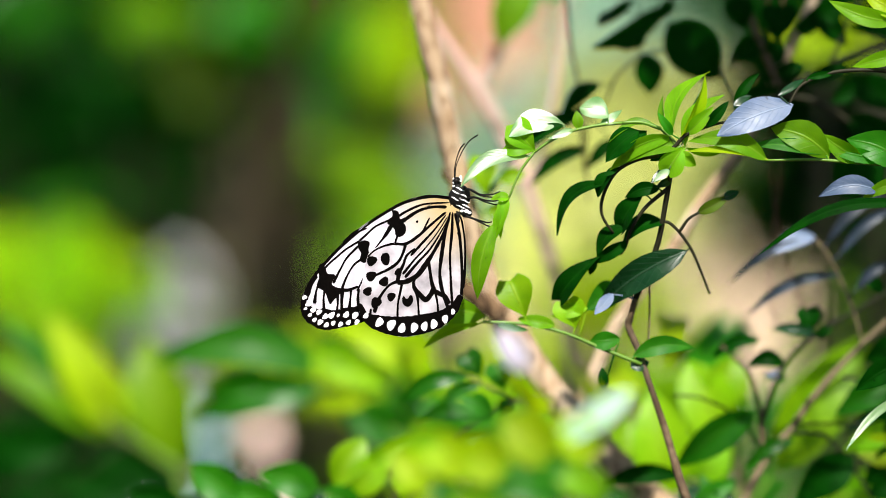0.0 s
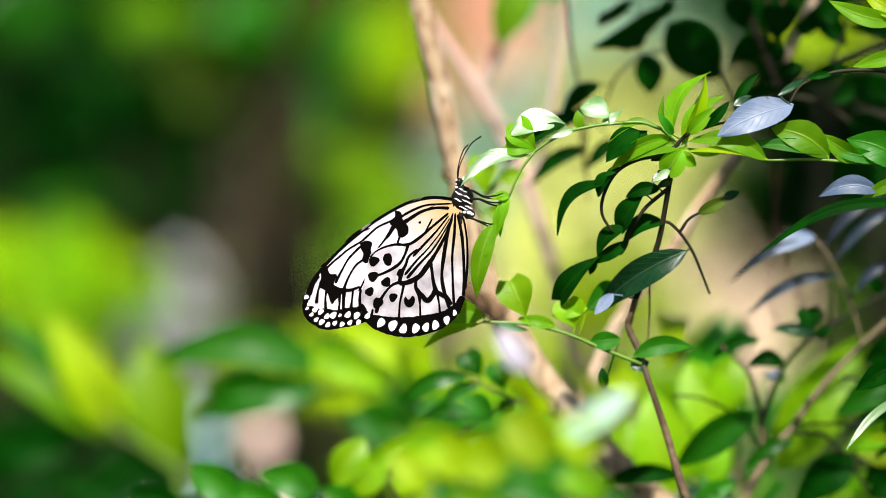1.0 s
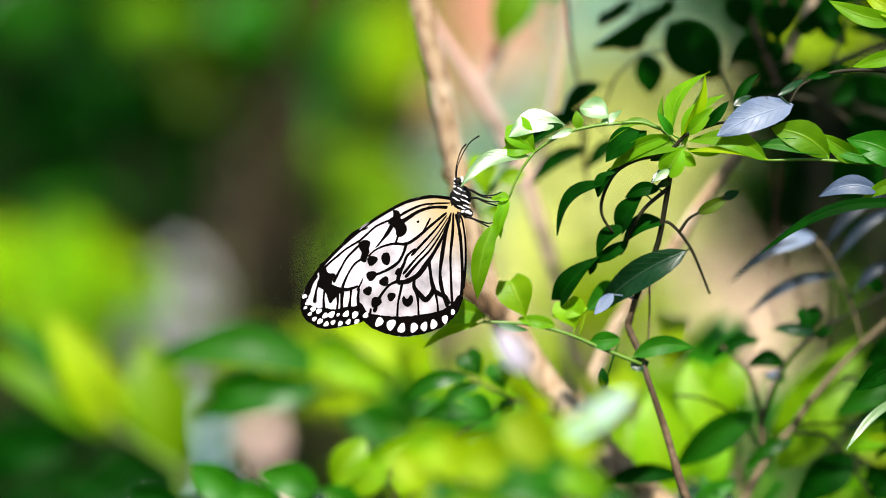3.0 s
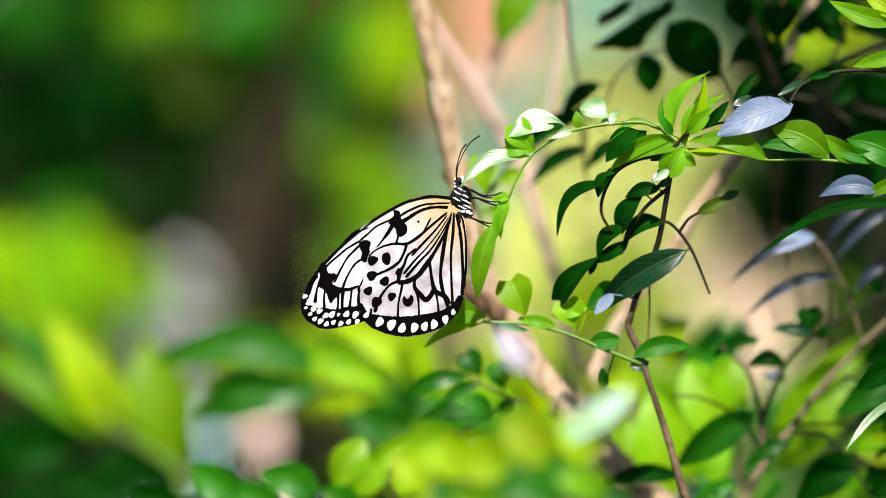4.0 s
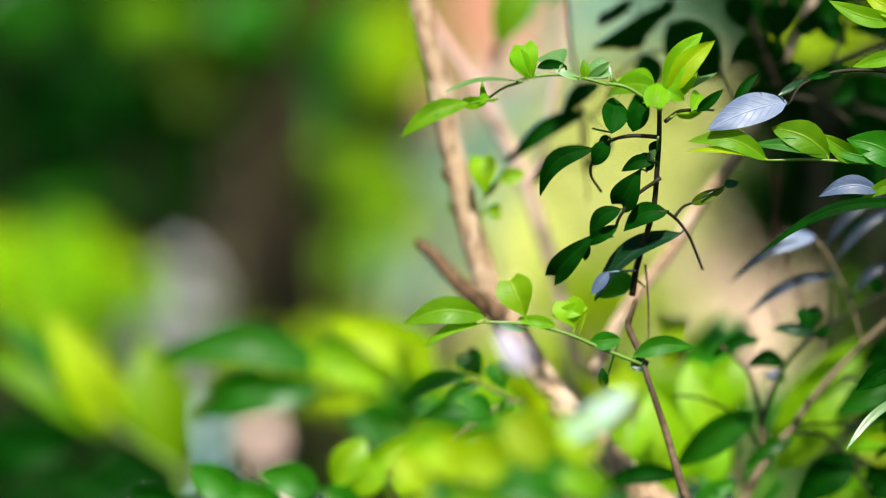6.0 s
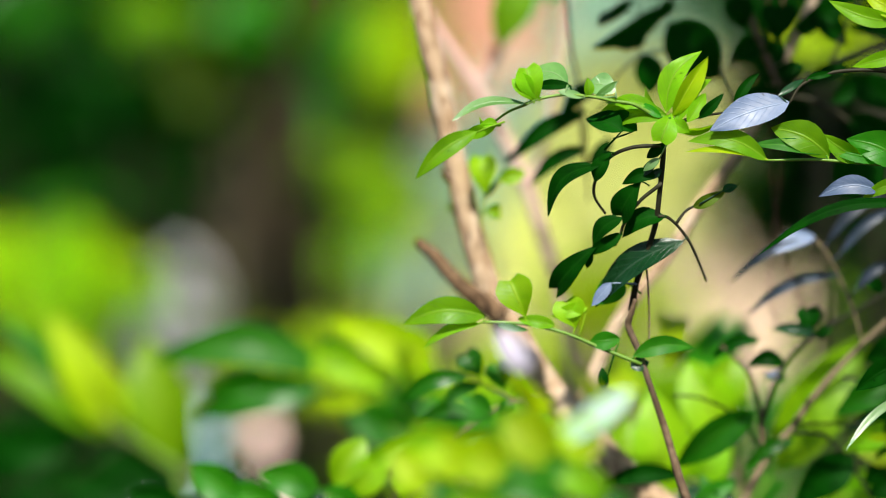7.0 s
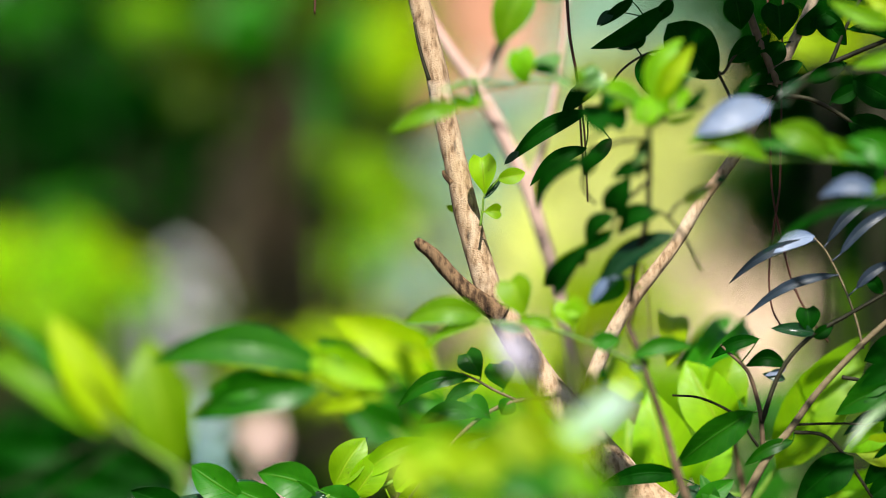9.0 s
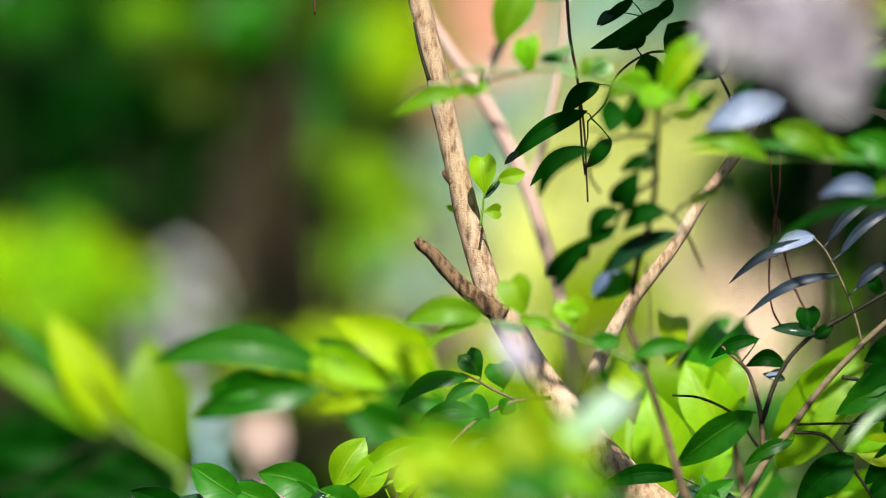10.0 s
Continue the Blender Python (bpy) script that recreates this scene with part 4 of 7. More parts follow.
# pale leaf added as the glossy highlight on the waxy leaf's end
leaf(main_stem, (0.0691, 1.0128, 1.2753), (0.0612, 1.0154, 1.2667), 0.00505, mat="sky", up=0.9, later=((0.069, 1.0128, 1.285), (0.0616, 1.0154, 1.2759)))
leaf(main_stem, (0.0716, 1.0257, 1.2772), (0.0591, 1.0188, 1.2681), 0.01115, mat="mid", later=((0.0785, 1.0257, 1.2817), (0.0596, 1.0188, 1.2709), 10))
leaf(main_stem, (0.1023, 1.0069, 1.3086), (0.1152, 1.0048, 1.3156), 0.005, mat="olive", later=((0.1027, 1.0069, 1.3113), (0.117, 1.0048, 1.317)))
leaf(main_stem, (0.1125, 1.005, 1.3147), (0.1191, 1.0041, 1.3179), 0.00408, mat="blue", up=0.95, later=((0.1165, 1.005, 1.3179), (0.1225, 1.0096, 1.3193)))
leaf(main_stem, (0.0894, 1.0014, 1.3268), (0.0828, 1.0031, 1.321), 0.00406, mat="blue", up=0.9, later=((0.0859, 1.0014, 1.3331), (0.0832, 1.0084, 1.3281)))
leaf(main_stem, (0.0918, 1.0027, 1.3226), (0.0851, 1.0036, 1.3193), 0.00339, mat="blue", up=0.8, later=((0.0886, 1.0027, 1.3298), (0.0849, 1.0075, 1.3254)))
leaf(main_stem, (0.0924, 0.9987, 1.3355), (0.0825, 1.0003, 1.3302), 0.0045, mat="dark", later=((0.0913, 0.9987, 1.3378), (0.0867, 1.0073, 1.3322)))
leaf(main_stem, (0.0967, 0.997, 1.341), (0.1068, 0.9936, 1.3519), 0.00583, mat="young", later=((0.1038, 0.997, 1.3491), (0.108, 1.0095, 1.3568)))
leaf(main_stem, (0.1044, 0.996, 1.3442), (0.1129, 0.9929, 1.3542), 0.00448, mat="dark", later=((0.1057, 0.996, 1.3491), (0.1147, 0.9929, 1.356)))
leaf(main_stem, (0.0911, 0.9971, 1.3406), (0.0852, 0.9943, 1.3497), 0.00359, mat="mid", later=((0.0892, 0.9971, 1.3536), (0.0827, 1.0056, 1.3541)))
hub = branch(bush_a, "sprig_top", [(0.0942, 0.9986, 1.3346), (0.0913, 0.9991, 1.3386), (0.0868, 0.9995, 1.3431)], [0.0009, 0.00079, 0.00067], "green_twig", "pale green young shoot", 0, 8, 5)
leaf(hub, (0.0913, 0.9993, 1.3413), (0.1044, 1.002, 1.3668), 0.0098, mat="young", arc=0.14, face=-58, later=((0.093, 0.9993, 1.3566), (0.1109, 1.002, 1.3803), 15))
leaf(hub, (0.0882, 0.9995, 1.3431), (0.0868, 1.0009, 1.3561), 0.00315, mat="young", face=-40, later=((0.0889, 0.9995, 1.3561), (0.083, 1.0099, 1.3602)))
leaf(hub, (0.094, 0.999, 1.3382), (0.1064, 1.0017, 1.3641), 0.0095, mat="lime", arc=0.12, face=60, later=((0.0943, 0.999, 1.3562), (0.1199, 1.0017, 1.3812), 10))
leaf(hub, (0.0963, 0.9987, 1.3355), (0.1102, 1.0011, 1.3577), 0.0095, mat="young", arc=0.1, face=-58, later=((0.0961, 0.9987, 1.3539), (0.1093, 1.0184, 1.3667), 10))
leaf(hub, (0.0949, 0.9988, 1.3364), (0.1048, 1.0014, 1.3606), 0.00315, mat="sheen", up=0.9, later=((0.0967, 0.9988, 1.3557), (0.116, 1.0172, 1.3627)))
leaf(hub, (0.0947, 0.9988, 1.336), (0.0688, 0.998, 1.3288), 0.0095, mat="young", arc=0.1, face=28, later=((0.0907, 0.9988, 1.3584), (0.0702, 1.0148, 1.3564), 25))
leaf(hub, (0.0913, 0.9992, 1.34), (0.067, 0.9977, 1.3261), 0.00675, mat="young", arc=0.16, face=-20, later=((0.0893, 0.9992, 1.3584), (0.0736, 1.0208, 1.3621), 40))
leaf(hub, (0.0864, 0.9995, 1.3431), (0.0666, 0.9992, 1.34), 0.00405, mat="young", arc=0.2, face=40, later=((0.0856, 0.9995, 1.3557), (0.0749, 1.0156, 1.3559)))
leaf(hub, (0.0963, 0.9988, 1.3364), (0.0882, 0.9976, 1.3252), 0.01035, mat="young", blunt=0.7, later=((0.0911, 0.9988, 1.3611), (0.0876, 0.9886, 1.3526), 5))
leaf(hub, (0.0931, 0.9985, 1.3333), (0.1008, 0.998, 1.3284), 0.00585, mat="young", later=((0.0933, 0.9985, 1.3589), (0.1023, 0.998, 1.3526), 5))
leaf(hub, (0.0969, 0.9987, 1.3355), (0.1138, 0.9986, 1.3342), 0.0045, mat="young", face=45, later=((0.0968, 0.9987, 1.3483), (0.1114, 1.0089, 1.3489)))
leaf(hub, (0.0902, 0.9978, 1.327), (0.0837, 0.9973, 1.3221), 0.0036, mat="sheen", up=0.9, later=((0.089, 0.9978, 1.3342), (0.085, 1.0033, 1.3298)))
arc_a = branch(bush_a, "sprig_twig", [(0.0868, 0.9995, 1.3431), (0.0789, 0.9998, 1.3456), (0.0711, 0.9998, 1.3454)], [0.00079, 0.00073, 0.00067], "green_twig", "arching green twig", 0, 8, 5)
leaf(arc_a, (0.0625, 0.9996, 1.344), (0.0715, 1.0003, 1.3507), 0.0036, mat="sheen", up=0.9, later=((0.0624, 0.9996, 1.3647), (0.0709, 1.0003, 1.3696), 30))
leaf(arc_a, (0.0778, 0.9998, 1.3454), (0.0654, 0.999, 1.3382), 0.00315, mat="young", face=50, later=((0.0755, 0.9998, 1.3602), (0.0719, 1.0131, 1.3624)))
arc_b = branch(bush_a, "sprig_twig", [(0.0711, 0.9998, 1.3454), (0.0621, 0.9997, 1.3445), (0.0508, 0.9994, 1.342), (0.0418, 0.999, 1.3377), (0.0362, 0.9985, 1.3337)], [0.00067, 0.00065, 0.00063, 0.00061, 0.00058], "green_twig", "arching green twig", 0, 8, 5)
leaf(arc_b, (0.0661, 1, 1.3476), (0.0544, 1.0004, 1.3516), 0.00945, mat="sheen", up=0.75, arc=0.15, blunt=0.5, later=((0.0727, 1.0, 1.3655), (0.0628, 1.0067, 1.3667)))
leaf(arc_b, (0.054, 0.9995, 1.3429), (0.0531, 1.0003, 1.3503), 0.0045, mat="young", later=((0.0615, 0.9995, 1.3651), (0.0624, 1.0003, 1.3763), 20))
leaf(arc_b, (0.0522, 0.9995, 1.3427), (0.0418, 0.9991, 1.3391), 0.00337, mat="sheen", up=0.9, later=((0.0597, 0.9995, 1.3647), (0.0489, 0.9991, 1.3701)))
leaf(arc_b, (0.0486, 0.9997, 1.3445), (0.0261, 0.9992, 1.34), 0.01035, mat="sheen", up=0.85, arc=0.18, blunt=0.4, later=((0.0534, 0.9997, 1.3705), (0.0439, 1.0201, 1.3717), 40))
leaf(arc_b, (0.0486, 0.9997, 1.3445), (0.0317, 0.999, 1.3382), 0.0045, mat="dark", face=30, later=((0.0552, 0.9997, 1.37), (0.0434, 1.0128, 1.3705)))
leaf(arc_b, (0.0369, 0.9986, 1.3342), (0.0279, 0.9999, 1.3462), 0.0117, mat="young", blunt=1, arc=-0.08, later=((0.0415, 0.9986, 1.3665), (0.0376, 0.9999, 1.3841), 5))
leaf(arc_b, (0.0364, 0.9986, 1.3342), (0.0238, 0.9989, 1.3369), 0.0081, mat="young", blunt=1, later=((0.0395, 0.9986, 1.366), (0.0349, 0.9989, 1.3785)))
arc_c = branch(bush_a, "sprig_twig", [(0.0362, 0.9985, 1.3337), (0.0306, 0.9977, 1.3259), (0.0261, 0.9966, 1.3154)], [0.00058, 0.00052, 0.00045], "green_twig", "arching green twig", 0, 8, 5)
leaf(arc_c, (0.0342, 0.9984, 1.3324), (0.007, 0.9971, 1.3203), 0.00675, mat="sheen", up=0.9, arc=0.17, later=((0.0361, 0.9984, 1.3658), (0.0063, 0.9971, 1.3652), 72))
leaf(arc_c, (0.0265, 0.9967, 1.3158), (0.0189, 0.9966, 1.3154), 0.0045, mat="young", face=30, later=((0.0233, 0.9967, 1.3599), (0.0175, 1.0016, 1.3601)))
leaf(arc_c, (0.0261, 0.9966, 1.3154), (0.0202, 0.9949, 1.2991), 0.0054, mat="young", face=20, later=((0.0226, 0.9966, 1.3596), (0.0109, 1.0093, 1.3591)))
leaf(arc_c, (0.0202, 0.9956, 1.3055), (0.0137, 0.9924, 1.2756), 0.0081, mat="young", arc=0.06, later=((0.0148, 0.9956, 1.3594), (-0.017, 0.9924, 1.348), 15))
leaf(arc_c, (0.0227, 0.9966, 1.3154), (0.0229, 0.9949, 1.2993), 0.00315, mat="young", later=((0.0219, 0.9966, 1.3596), (0.0209, 1.0109, 1.3665)))
rises(main_stem, None, (0.076, 1.0209, 1.2608), (0.0917, 0.9984, 1.3364), (0.0786, 1.0209, 1.2739), (0.0911, 0.9984, 1.3513))
rises(hub, main_stem, (0.0942, 0.9986, 1.3346), (0.0868, 0.9995, 1.3431), (0.0912, 0.9986, 1.3501), (0.085, 1.0057, 1.3554))
rises(arc_a, hub, (0.0868, 0.9995, 1.3431), (0.0711, 0.9998, 1.3454), (0.0845, 0.9995, 1.3557), (0.071, 0.9998, 1.3617))
rises(arc_b, arc_a, (0.0711, 0.9998, 1.3454), (0.0362, 0.9985, 1.3337), (0.071, 0.9998, 1.3617), (0.0361, 0.9985, 1.3658))
rises(arc_c, arc_b, (0.0362, 0.9985, 1.3337), (0.0261, 0.9966, 1.3154), (0.0361, 0.9985, 1.3658), (0.0218, 1.0122, 1.359))
low_sprig = branch(bush_a, "sprig_twig", [(0.0809, 1.0145, 1.2461), (0.0636, 1.0152, 1.253), (0.0498, 1.0158, 1.2587), (0.0337, 1.0162, 1.2624), (0.0164, 1.0163, 1.2633)], [0.00092, 0.00083, 0.00074, 0.00065, 0.00055], "green_twig", "low green twig", 0, 8, 5)
leaf(low_sprig, (0.0171, 1.0165, 1.2656), (-0.0164, 1.0162, 1.2628), 0.01153, mat="young", arc=0.1, face=10)
leaf(low_sprig, (0.0152, 1.0162, 1.2626), (-0.0088, 1.0152, 1.2532), 0.00507, mat="young", face=30, arc=0.05)
leaf(low_sprig, (0.0337, 1.0165, 1.2651), (0.0267, 1.0182, 1.2816), 0.01521, mat="bright", blunt=1)
leaf(low_sprig, (0.0456, 1.0161, 1.2619), (0.0302, 1.0164, 1.2647), 0.00553, mat="young", up=0.4)
leaf(low_sprig, (0.0539, 1.016, 1.2605), (0.0498, 1.0173, 1.2729), 0.01337, mat="bright", blunt=0.8)
leaf(low_sprig, (0.059, 1.0169, 1.269), (0.044, 1.0165, 1.2656), 0.00599, mat="bright", up=0.5)
leaf(low_sprig, (0.0724, 1.0156, 1.2564), (0.0599, 1.0154, 1.255), 0.00784, mat="mid", blunt=0.5)
leaf(low_sprig, (0.0221, 1.0161, 1.2619), (0.0348, 1.0159, 1.2598), 0.00323, mat="mid")
leaf(low_sprig, (0.0775, 1.0148, 1.2495), (0.1028, 1.0152, 1.253), 0.00784, mat="mid", arc=0.1, up=0.3)
leaf(low_sprig, (0.0763, 1.0143, 1.2449), (0.0844, 1.0146, 1.2472), 0.00599, mat="blue", up=0.8)
leaf(low_sprig, (0.0655, 1.0134, 1.2358), (0.065, 1.0143, 1.2449), 0.00461, mat="dark")


# ---- the bush that reaches in at one side ----

bush_r = thing("leafy_bush", (0.2239, 1.0038, 0), "leafy bush with long bright and dark glossy leaves", "bush", "")
branch(bush_r, "stem", [(0.2239, 1.0038, 0), (0.2439, 1.0038, 0.6), (0.2307, 1.0132, 1.1866), (0.2193, 1.0106, 1.2571), (0.2105, 0.9978, 1.327), (0.2038, 1.0025, 1.3717), (0.1925, 1.0063, 1.4075)], [0.00585, 0.0045, 0.0036, 0.0027, 0.00225, 0.0018, 0.00135], "twig", "brown stem", 0.12, 8, 5)
tw1 = branch(bush_r, "twig", [(0.2099, 0.9924, 1.3229), (0.1916, 0.9928, 1.3274), (0.177, 0.993, 1.3292), (0.1602, 0.9932, 1.3303), (0.1468, 0.9932, 1.3312), (0.1285, 0.9932, 1.3309)], [0.00112, 0.00099, 0.00087, 0.00074, 0.00062, 0.00049], "green_twig", "thin green twig", 0, 8, 5)
leaf(tw1, (0.1285, 0.9932, 1.3309), (0.0971, 0.9941, 1.3389), 0.0085, mat="young", arc=0.12, face=10)
leaf(tw1, (0.1278, 0.9933, 1.3314), (0.0965, 0.9937, 1.3358), 0.00358, mat="lime", face=30)
leaf(tw1, (0.1531, 0.9934, 1.3323), (0.1302, 0.9946, 1.3438), 0.01253, mat="young", arc=0.1, blunt=0.3)
leaf(tw1, (0.1517, 0.9935, 1.3336), (0.1217, 0.994, 1.3381), 0.00582, mat="mid", face=20)
leaf(tw1, (0.1658, 0.9932, 1.3307), (0.1502, 0.9943, 1.3407), 0.00806, mat="young", face=-20)
leaf(tw1, (0.1826, 0.9931, 1.3296), (0.1602, 0.9941, 1.3394), 0.01343, mat="mid", arc=0.08)
leaf(tw1, (0.1737, 0.9932, 1.3307), (0.1508, 0.9937, 1.3358), 0.00582, mat="mid")
tw2 = branch(bush_r, "twig", [(0.2061, 0.9957, 1.3541), (0.1916, 0.9966, 1.363), (0.1737, 0.9969, 1.3663), (0.1553, 0.9969, 1.3657), (0.1423, 0.9964, 1.3608), (0.137, 0.9955, 1.353)], [0.00112, 0.00098, 0.00085, 0.00072, 0.00058, 0.00045], "dark_twig", "thin dark twig", 0, 8, 5)
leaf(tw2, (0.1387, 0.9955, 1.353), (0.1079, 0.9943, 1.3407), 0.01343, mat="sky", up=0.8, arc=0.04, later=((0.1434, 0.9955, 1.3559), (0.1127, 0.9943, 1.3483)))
leaf(tw2, (0.1329, 0.9959, 1.3563), (0.1437, 0.9966, 1.3634), 0.00313, mat="blue", up=0.9)
leaf(tw2, (0.1441, 0.9966, 1.3634), (0.1562, 0.9969, 1.3657), 0.00291, mat="dark")
leaf(tw2, (0.1169, 1.0073, 1.3501), (0.1271, 1.0089, 1.3652), 0.00453, mat="dark", arc=0.1)
leaf(tw2, (0.115, 0.9954, 1.3519), (0.1222, 0.9959, 1.3568), 0.00358, mat="blue", up=0.9)
tw3 = branch(bush_r, "twig", [(0.196, 0.9999, 1.3941), (0.1871, 0.9989, 1.3852), (0.1804, 0.9985, 1.3808)], [0.0009, 0.00067, 0.00045], "green_twig", "thin green twig", 0, 8, 5)
leaf(tw3, (0.1804, 0.9989, 1.3852), (0.1531, 0.9999, 1.3941), 0.00761, mat="young", arc=-0.08)
leaf(tw3, (0.1826, 0.9976, 1.373), (0.1625, 0.9971, 1.3679), 0.00627, mat="young")
leaf(tw3, (0.1826, 0.9992, 1.3875), (0.1669, 1.0001, 1.3964), 0.00895, mat="lime")
tw4 = branch(bush_r, "twig", [(0.2117, 0.9893, 1.294), (0.196, 0.991, 1.3096), (0.1848, 0.9917, 1.3162), (0.1737, 0.992, 1.3196)], [0.00112, 0.0009, 0.00067, 0.00045], "dark_twig", "thin dark twig", 0, 8, 5)
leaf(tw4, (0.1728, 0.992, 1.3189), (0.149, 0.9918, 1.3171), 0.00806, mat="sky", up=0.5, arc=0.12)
leaf(tw4, (0.1848, 0.9923, 1.3218), (0.166, 0.9916, 1.3156), 0.00582, mat="young", arc=0.1)
leaf(tw4, (0.1893, 0.9913, 1.3127), (0.1249, 0.9895, 1.2953), 0.00492, mat="dark", arc=0.1, face=20)
tw5 = branch(bush_r, "twig", [(0.2162, 0.9835, 1.2384), (0.2005, 0.984, 1.2428), (0.1848, 0.9844, 1.2473)], [0.00112, 0.00078, 0.00045], "dark_twig", "thin dark twig", 0, 8, 5)
leaf(tw5, (0.1848, 0.9849, 1.2517), (0.1638, 0.9837, 1.2401), 0.00985, mat="dark", arc=0.08)
leaf(tw5, (0.1853, 0.9836, 1.2395), (0.158, 0.9813, 1.2179), 0.0034, mat="sheen", up=0.7, arc=0.08)


# ---- the slender tree behind, forked low, one arm broken off ----

tree_b = thing("slender_tree", (0.1286, 1.1074, 0), "slender tan-barked tree with a broken stub", "tree", "")
trunk = branch(tree_b, "trunk", [(0.1286, 1.1074, 0), (0.1286, 1.1074, 0.5), (0.1224, 1.0989, 1.1404), (0.0892, 1.1023, 1.1725), (0.0667, 1.1048, 1.1968), (0.0455, 1.1076, 1.2231), (0.0292, 1.1103, 1.2494), (0.0207, 1.1119, 1.2644), (0.0116, 1.1152, 1.2957), (0.004, 1.1186, 1.3283), (-0.004, 1.1226, 1.3658), (-0.0106, 1.1255, 1.3934), (-0.0156, 1.1276, 1.4134)], [0.01511, 0.0131, 0.0098, 0.0088, 0.0079, 0.0071, 0.0066, 0.0058, 0.00554, 0.00529, 0.00504, 0.00453, 0.00428], "bark", "tan flaking bark", 0.1, 14, 6)
stub = branch(tree_b, "broken_stub", [(0.0266, 1.1058, 1.2538), (0.0166, 1.1065, 1.2608), (0.0053, 1.1075, 1.27), (-0.004, 1.1086, 1.2807), (-0.0098, 1.1091, 1.2854), (-0.012, 1.1093, 1.2877)], [0.00502, 0.00426, 0.00351, 0.00301, 0.00251, 0.0015], "stub", "broken weathered stub", 0.22, 12, 6)
spur(trunk, [(0.004, 1.102, 1.3132), (0.001, 1.1023, 1.3164), (0, 1.1026, 1.3189)], [0.00149, 0.00112, 0.00075], "stub")
spur(trunk, [(-0.006, 1.1137, 1.3581), (-0.0085, 1.1145, 1.3656), (-0.011, 1.1155, 1.3745), (-0.0128, 1.1164, 1.3835)], [0.001, 0.00083, 0.00067, 0.0005], "dark_twig")
shoot = branch(tree_b, "shoot", [(0.0164, 1.1, 1.2946), (0.0174, 1.1007, 1.3016), (0.0184, 1.1014, 1.3082), (0.0251, 1.1022, 1.3156)], [0.0006, 0.00053, 0.00046, 0.0004], "green_twig", "small green shoot", 0, 8, 5)
leaf(shoot, (0.0184, 1.1014, 1.308), (0.0169, 1.1033, 1.3263), 0.01243, mat="bright", blunt=0.8)
leaf(shoot, (0.0239, 1.1021, 1.3149), (0.0363, 1.1025, 1.3179), 0.00746, mat="bright", blunt=0.4)
leaf(shoot, (0.0184, 1.1013, 1.3065), (0.0263, 1.1023, 1.3164), 0.00298, mat="blue", up=0.9)
leaf(shoot, (0.0179, 1.1007, 1.3008), (0.0258, 1.1007, 1.3011), 0.00696, mat="bright", blunt=1)
leaf(trunk, (0.0061, 1.1306, 1.2986), (0.0015, 1.1308, 1.3007), 0.00306, mat="bright")
low_twig = branch(tree_b, "twig", [(0.0473, 1.0872, 1.2203), (0.0299, 1.087, 1.2183), (0.0163, 1.0862, 1.2115), (0.004, 1.0851, 1.2004), (-0.0146, 1.0826, 1.1765), (-0.0233, 1.0813, 1.1647)], [0.00099, 0.00094, 0.00089, 0.00084, 0.00079, 0.00074], "grey_twig", "thin twig", 0, 8, 5)
spur(low_twig, [(0.0317, 1.0871, 1.2193), (0.0213, 1.0876, 1.2242), (0.0143, 1.088, 1.2282), (0.0077, 1.0883, 1.2311)], [0.00074, 0.00066, 0.00058, 0.00049], "grey_twig")
leaf(low_twig, (0.0119, 1.0881, 1.2292), (-0.02, 1.0867, 1.2159), 0.0080, mat="deep", arc=0.15)
leaf(low_twig, (0.0163, 1.0878, 1.2262), (0, 1.0868, 1.2164), 0.00594, mat="deep", arc=0.12)
leaf(low_twig, (0.0168, 1.0881, 1.2292), (0.0094, 1.0893, 1.2405), 0.0120, mat="deep", blunt=1)
leaf(low_twig, (0.0267, 1.0875, 1.2238), (0.0238, 1.0888, 1.2361), 0.0135, mat="mid", blunt=1)
leaf(low_twig, (0.0208, 1.0862, 1.211), (0.0114, 1.0871, 1.2198), 0.0105, mat="deep", blunt=0.8)
leaf(low_twig, (0.0158, 1.0864, 1.2134), (-0.0114, 1.0859, 1.2085), 0.00891, mat="deep", arc=0.14)
leaf(low_twig, (0.0299, 1.0871, 1.2198), (0.0257, 1.0864, 1.2127), 0.00841, mat="mid")
leaf(low_twig, (0.004, 1.0849, 1.1991), (0.0213, 1.0855, 1.2041), 0.00742, mat="deep")
leaf(low_twig, (0.0015, 1.0847, 1.1967), (-0.0109, 1.0839, 1.1893), 0.00643, mat="deep")
spur(trunk, [(-0.0124, 1.2067, 1.401), (0.0124, 1.2078, 1.4117), (0.0421, 1.207, 1.4037)], [0.00135, 0.00108, 0.00081], "twig")
leaf(trunk, (0.0425, 1.257, 1.401), (0.027, 1.2538, 1.3703), 0.0208, mat="young", face=15)
leaf(trunk, (0.0439, 1.2571, 1.4024), (0.0607, 1.2563, 1.394), 0.01406, mat="mid")


# ---- a thinner leaning tree with dark leaves high up ----

tree_c = thing("leaning_tree", (0.0354, 1.1388, 0), "thin leaning tree with shaded dark leaves in its top", "tree", "")
trunk_c = branch(tree_c, "trunk", [(0.0354, 1.1388, 0), (0.0354, 1.1388, 0.6), (0.0592, 1.1241, 1.1893), (0.0648, 1.1123, 1.2197), (0.0730, 1.1144, 1.2399), (0.0850, 1.1165, 1.26), (0.1027, 1.1189, 1.2827), (0.1159, 1.1211, 1.304), (0.1331, 1.1236, 1.3274), (0.1495, 1.1269, 1.3594), (0.1635, 1.13, 1.3883), (0.1736, 1.1324, 1.411)], [0.00759, 0.00582, 0.0038, 0.0034, 0.0032, 0.0031, 0.0029, 0.0027, 0.0026, 0.0024, 0.00228, 0.00215], "bark", "tan bark", 0.1, 12, 6)
